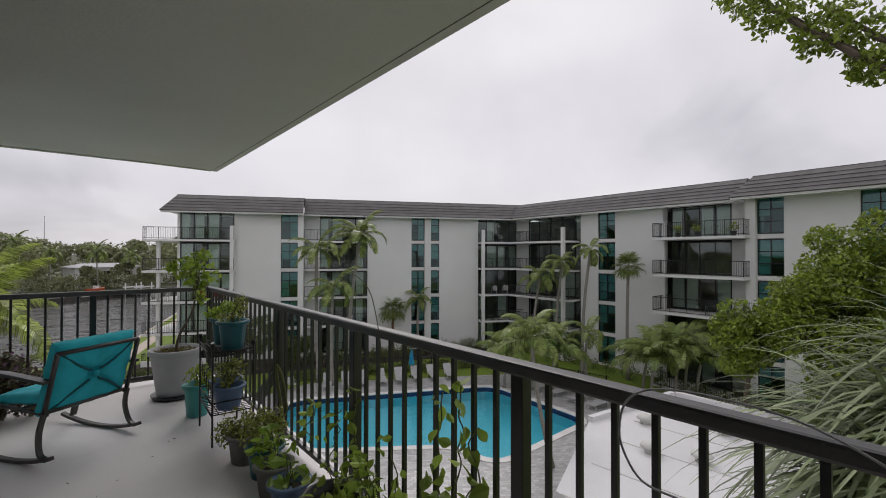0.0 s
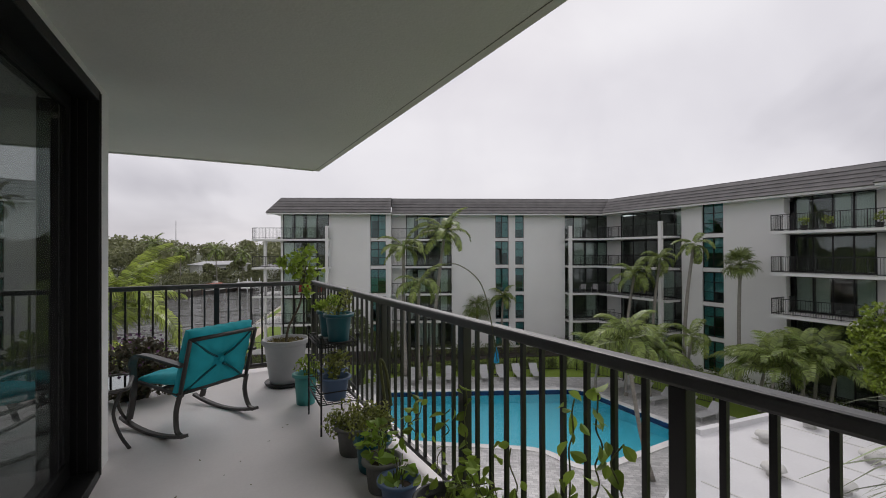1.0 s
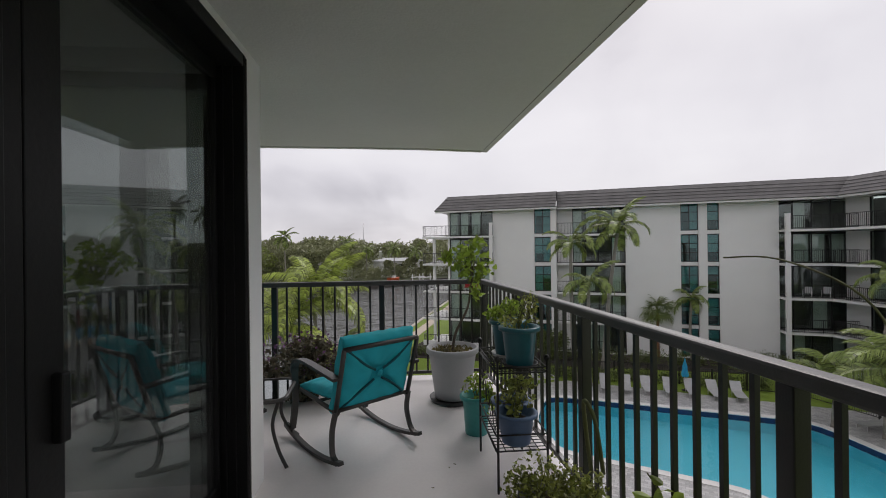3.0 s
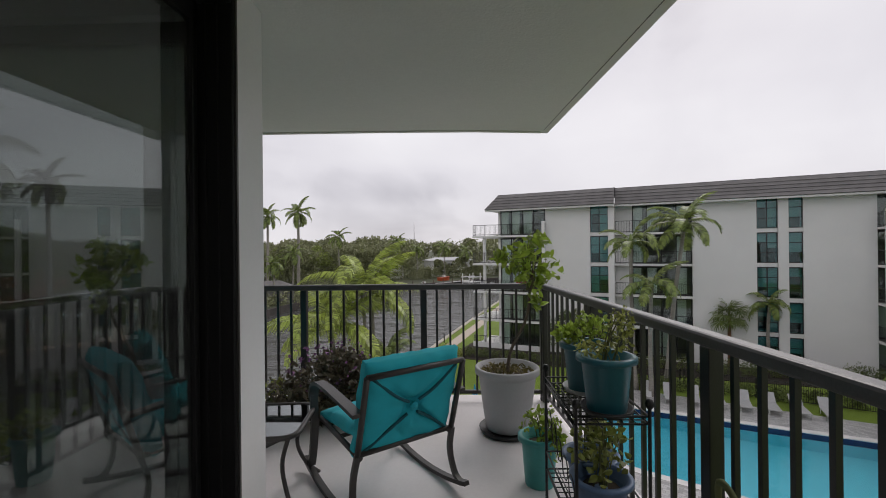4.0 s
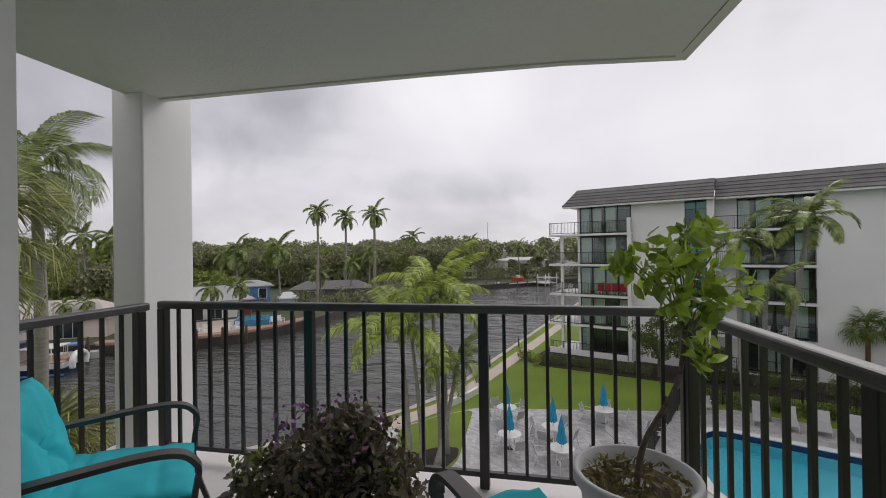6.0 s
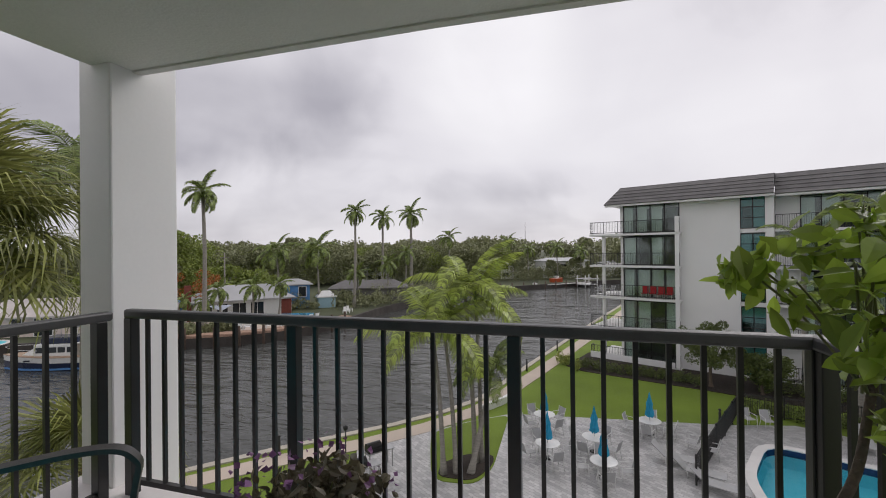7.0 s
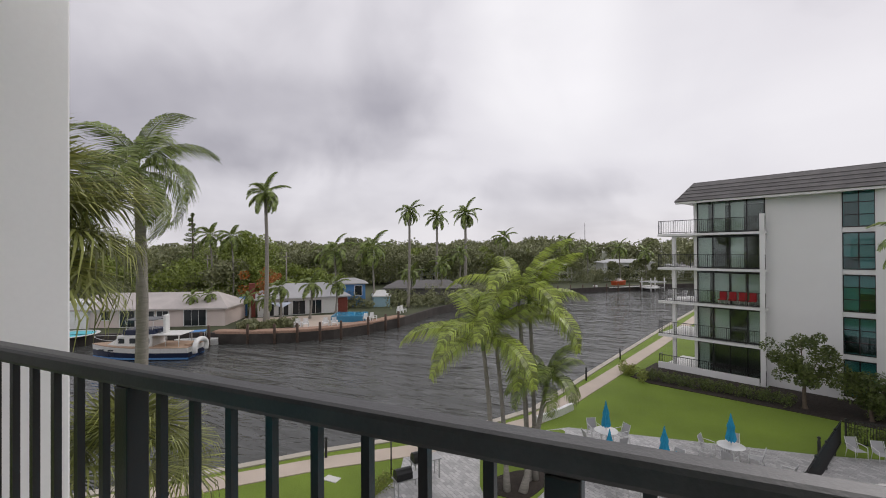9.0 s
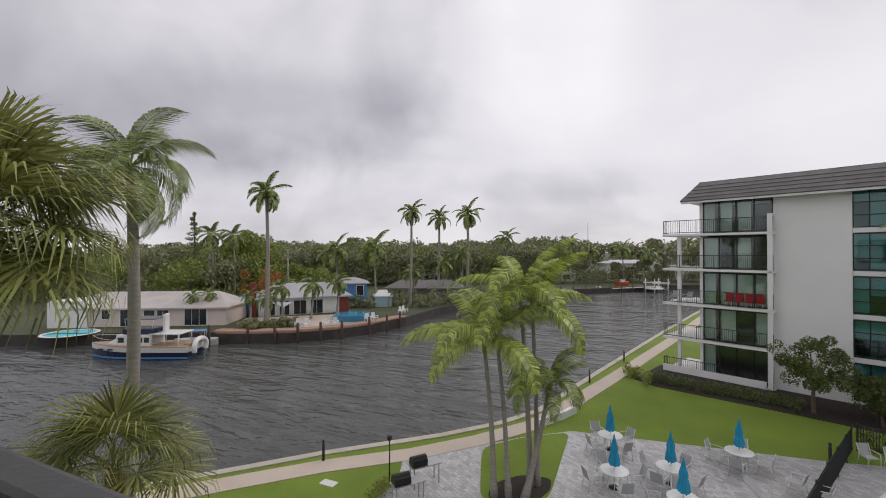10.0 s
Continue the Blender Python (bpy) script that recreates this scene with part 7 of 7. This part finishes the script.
def hull(bm, z0, z1, k0, k1, length=10.0, beam=3.2):
    rows = []
    for z, k in ((z0, k0), (z1, k1)):
        o = []
        for s in [i / 14 for i in range(15)]:
            w = beam / 2 * k * (1 - max(0, (s - 0.45) / 0.55) ** 2.2)
            o.append((-length / 2 + length * s * (0.94 + 0.06 * k), w, z + 0.35 * max(0, s - 0.5) * (1 if z > 0.4 else 0)))
        rows.append([bm.verts.new(p) for p in o] + [bm.verts.new((x, -w, zz)) for x, w, zz in reversed(o)])
    n = len(rows[0])
    for i in range(n):
        bm.faces.new((rows[0][i - 1], rows[0][i], rows[1][i], rows[1][i - 1]))
    bm.faces.new(rows[1])
    bm.faces.new(list(reversed(rows[0])))
    return bm


part("hull", hull(BM(), -0.4, 0.72, 0.8, 0.98, 10.4), hull_navy, boat, "navy lower hull")
part("topside", hull(BM(), 0.72, 1.22, 0.98, 1.05, 10.4), gel, boat, "white topsides")
part("rubbing_strake", hull(BM(), 1.22, 1.29, 1.07, 1.07, 10.4), teak, boat, "brown timber strake")
part("stripe", hull(BM(), 0.08, 0.24, 0.93, 0.95, 10.4), blue_wall, boat, "blue waterline stripe")
for k in range(2):
    for sy in (-1, 1):
        part("porthole", box(BM(), 2.0 + 1.1 * k, 2.5 + 1.1 * k, sy * (1.56 - 0.26 * k) - 0.04, sy * (1.56 - 0.26 * k) + 0.04, 0.95, 1.1, 0.01), far_pane, boat)
bm = BM()
v = [bm.verts.new(p) for p in ((2.0, -1.0, 1.25), (3.4, -0.7, 1.3), (3.4, 0.7, 1.3), (2.0, 1.0, 1.25), (1.9, -0.95, 2.35), (2.3, -0.75, 1.95), (2.3, 0.75, 1.95), (1.9, 0.95, 2.35))]
for f in ((0, 1, 5, 4), (1, 2, 6, 5), (2, 3, 7, 6), (3, 0, 4, 7), (4, 5, 6, 7), (3, 2, 1, 0)):
    bm.faces.new([v[k] for k in f])
part("trunk_cabin", bm, gel, boat, "sloping white foredeck cabin")
part("cabin", box(BM(), -1.4, 2.0, -1.15, 1.15, 1.2, 2.38, 0.1), gel, boat)
for sy in (-1.16, 1.16):
    for x0, x1 in ((1.2, 1.8), (0.1, 0.7), (-0.6, 0.0), (-1.25, -0.75)):
        part("cabin_window", box(BM(), x0, x1, sy - 0.02, sy + 0.02, 1.62, 2.12, 0.02), far_pane, boat)
part("aft_roof", box(BM(), -4.3, -1.2, -1.25, 1.25, 2.38, 2.48, 0.04), gel, boat, "white cockpit roof")
for x in (-4.1, -2.8, -1.5):
    for y in (-1.15, 1.15):
        part("stanchion", tube(BM(), [(x, y, 1.2), (x, y, 2.4)], 0.04, 6), gel, boat)
part("bridge_screen", box(BM(), -1.6, 1.5, -1.0, 1.0, 2.38, 2.95, 0.1), hull_navy, boat, "dark canvas bridge screen")
part("bimini", box(BM(), -1.7, 1.3, -1.1, 1.1, 3.85, 3.95, 0.05), canvas_grey, boat, "grey canvas bimini top")
for x in (-1.6, -0.2, 1.2):
    for y in (-1.0, 1.0):
        part("bimini_pole", tube(BM(), [(x * 0.9, y, 2.9), (x, y, 3.88)], 0.025, 6), white_alu, boat)
part("mast", box(BM(), -2.35, -2.05, -0.35, 0.35, 2.45, 4.3, 0.08), gel, boat, "white radar mast")
part("bow_rail", tube(BM(), curve_pts([(1.5, -1.45, 1.9), (3.4, -1.1, 2.0), (5.0, 0, 2.15), (3.4, 1.1, 2.0), (1.5, 1.45, 1.9)], 5), 0.022, 6), white_alu, boat)
part("transom_box", box(BM(), -5.15, -4.5, -0.9, 0.9, 0.55, 1.5, 0.06), teak, boat, "tan canvas cover at the stern")
dg = BM()
tube(dg, curve_pts([(-5.6, -1.0, 0.6), (-5.65, -1.05, 1.3), (-5.6, -0.5, 1.75), (-5.6, 0.5, 1.75), (-5.65, 1.05, 1.3), (-5.6, 1.0, 0.6)], 5), 0.24, 10)
part("dinghy", dg, gel, boat, "pale inflatable hung on the stern")
bo = thing("small_boat", "small white open boat beside the dock", "boat", "", pose(-45.2, 37.6, WZ, 0, 0, 225) @ Matrix.Scale(0.8, 4))
part("hull", hull(BM(), 0.0, 0.9, 0.8, 1.05, 5.5, 2.0), gel, bo)
part("canopy", box(BM(), -1.2, 0.8, -0.8, 0.8, 2.0, 2.08, 0.03), blue_wall, bo, "blue canvas top")
for x in (-1.1, 0.7):
    for y in (-0.7, 0.7):
        part("stanchion", tube(BM(), [(x, y, 0.8), (x, y, 2.02)], 0.025, 6), white_alu, bo)

for x, y, a, paint, words in ((-8.4, 120.6, 40, gel, "white open boat at the distant dock"), (-3.0, 130.5, 45, hull_orange, "orange open boat drawn up on the distant bank")):
    o = thing("small_boat", words, "boat", "boats at the distant dock", pose(x, y, WZ if paint is gel else -8.0, 0, 0, a))
    part("hull", hull(BM(), -0.1, 1.0, 0.8, 1.05, 6.0 if paint is gel else 4.2, 2.0), paint, o)
    part("console", box(BM(), -0.7, 0.3, -0.4, 0.4, 0.9, 1.6, 0.05), gel, o)

# masts and poles above the trees
ms = thing("radio_mast", "thin distant radio mast above the trees", "mast", "", pose(-40, 420, -8))
part("mast", tube(BM(), [(0, 0, 0), (0, 0, 36)], [0.5, 0.25], 6), steel_pale, ms)
for x, y, h in ((-55.5, 62.0, 9.5), (-73, 60, 9.0)):
    o = thing("utility_pole", "grey utility pole among the trees", "pole", "utility poles", pose(x, y, -8.1))
    part("pole", tube(BM(), [(0, 0, 0), (0, 0, h)], [0.16, 0.1], 7), trunk_grey, o)
    part("crossarm", box(BM(), -0.9, 0.9, -0.06, 0.06, h - 0.9, h - 0.78), trunk_grey, o)
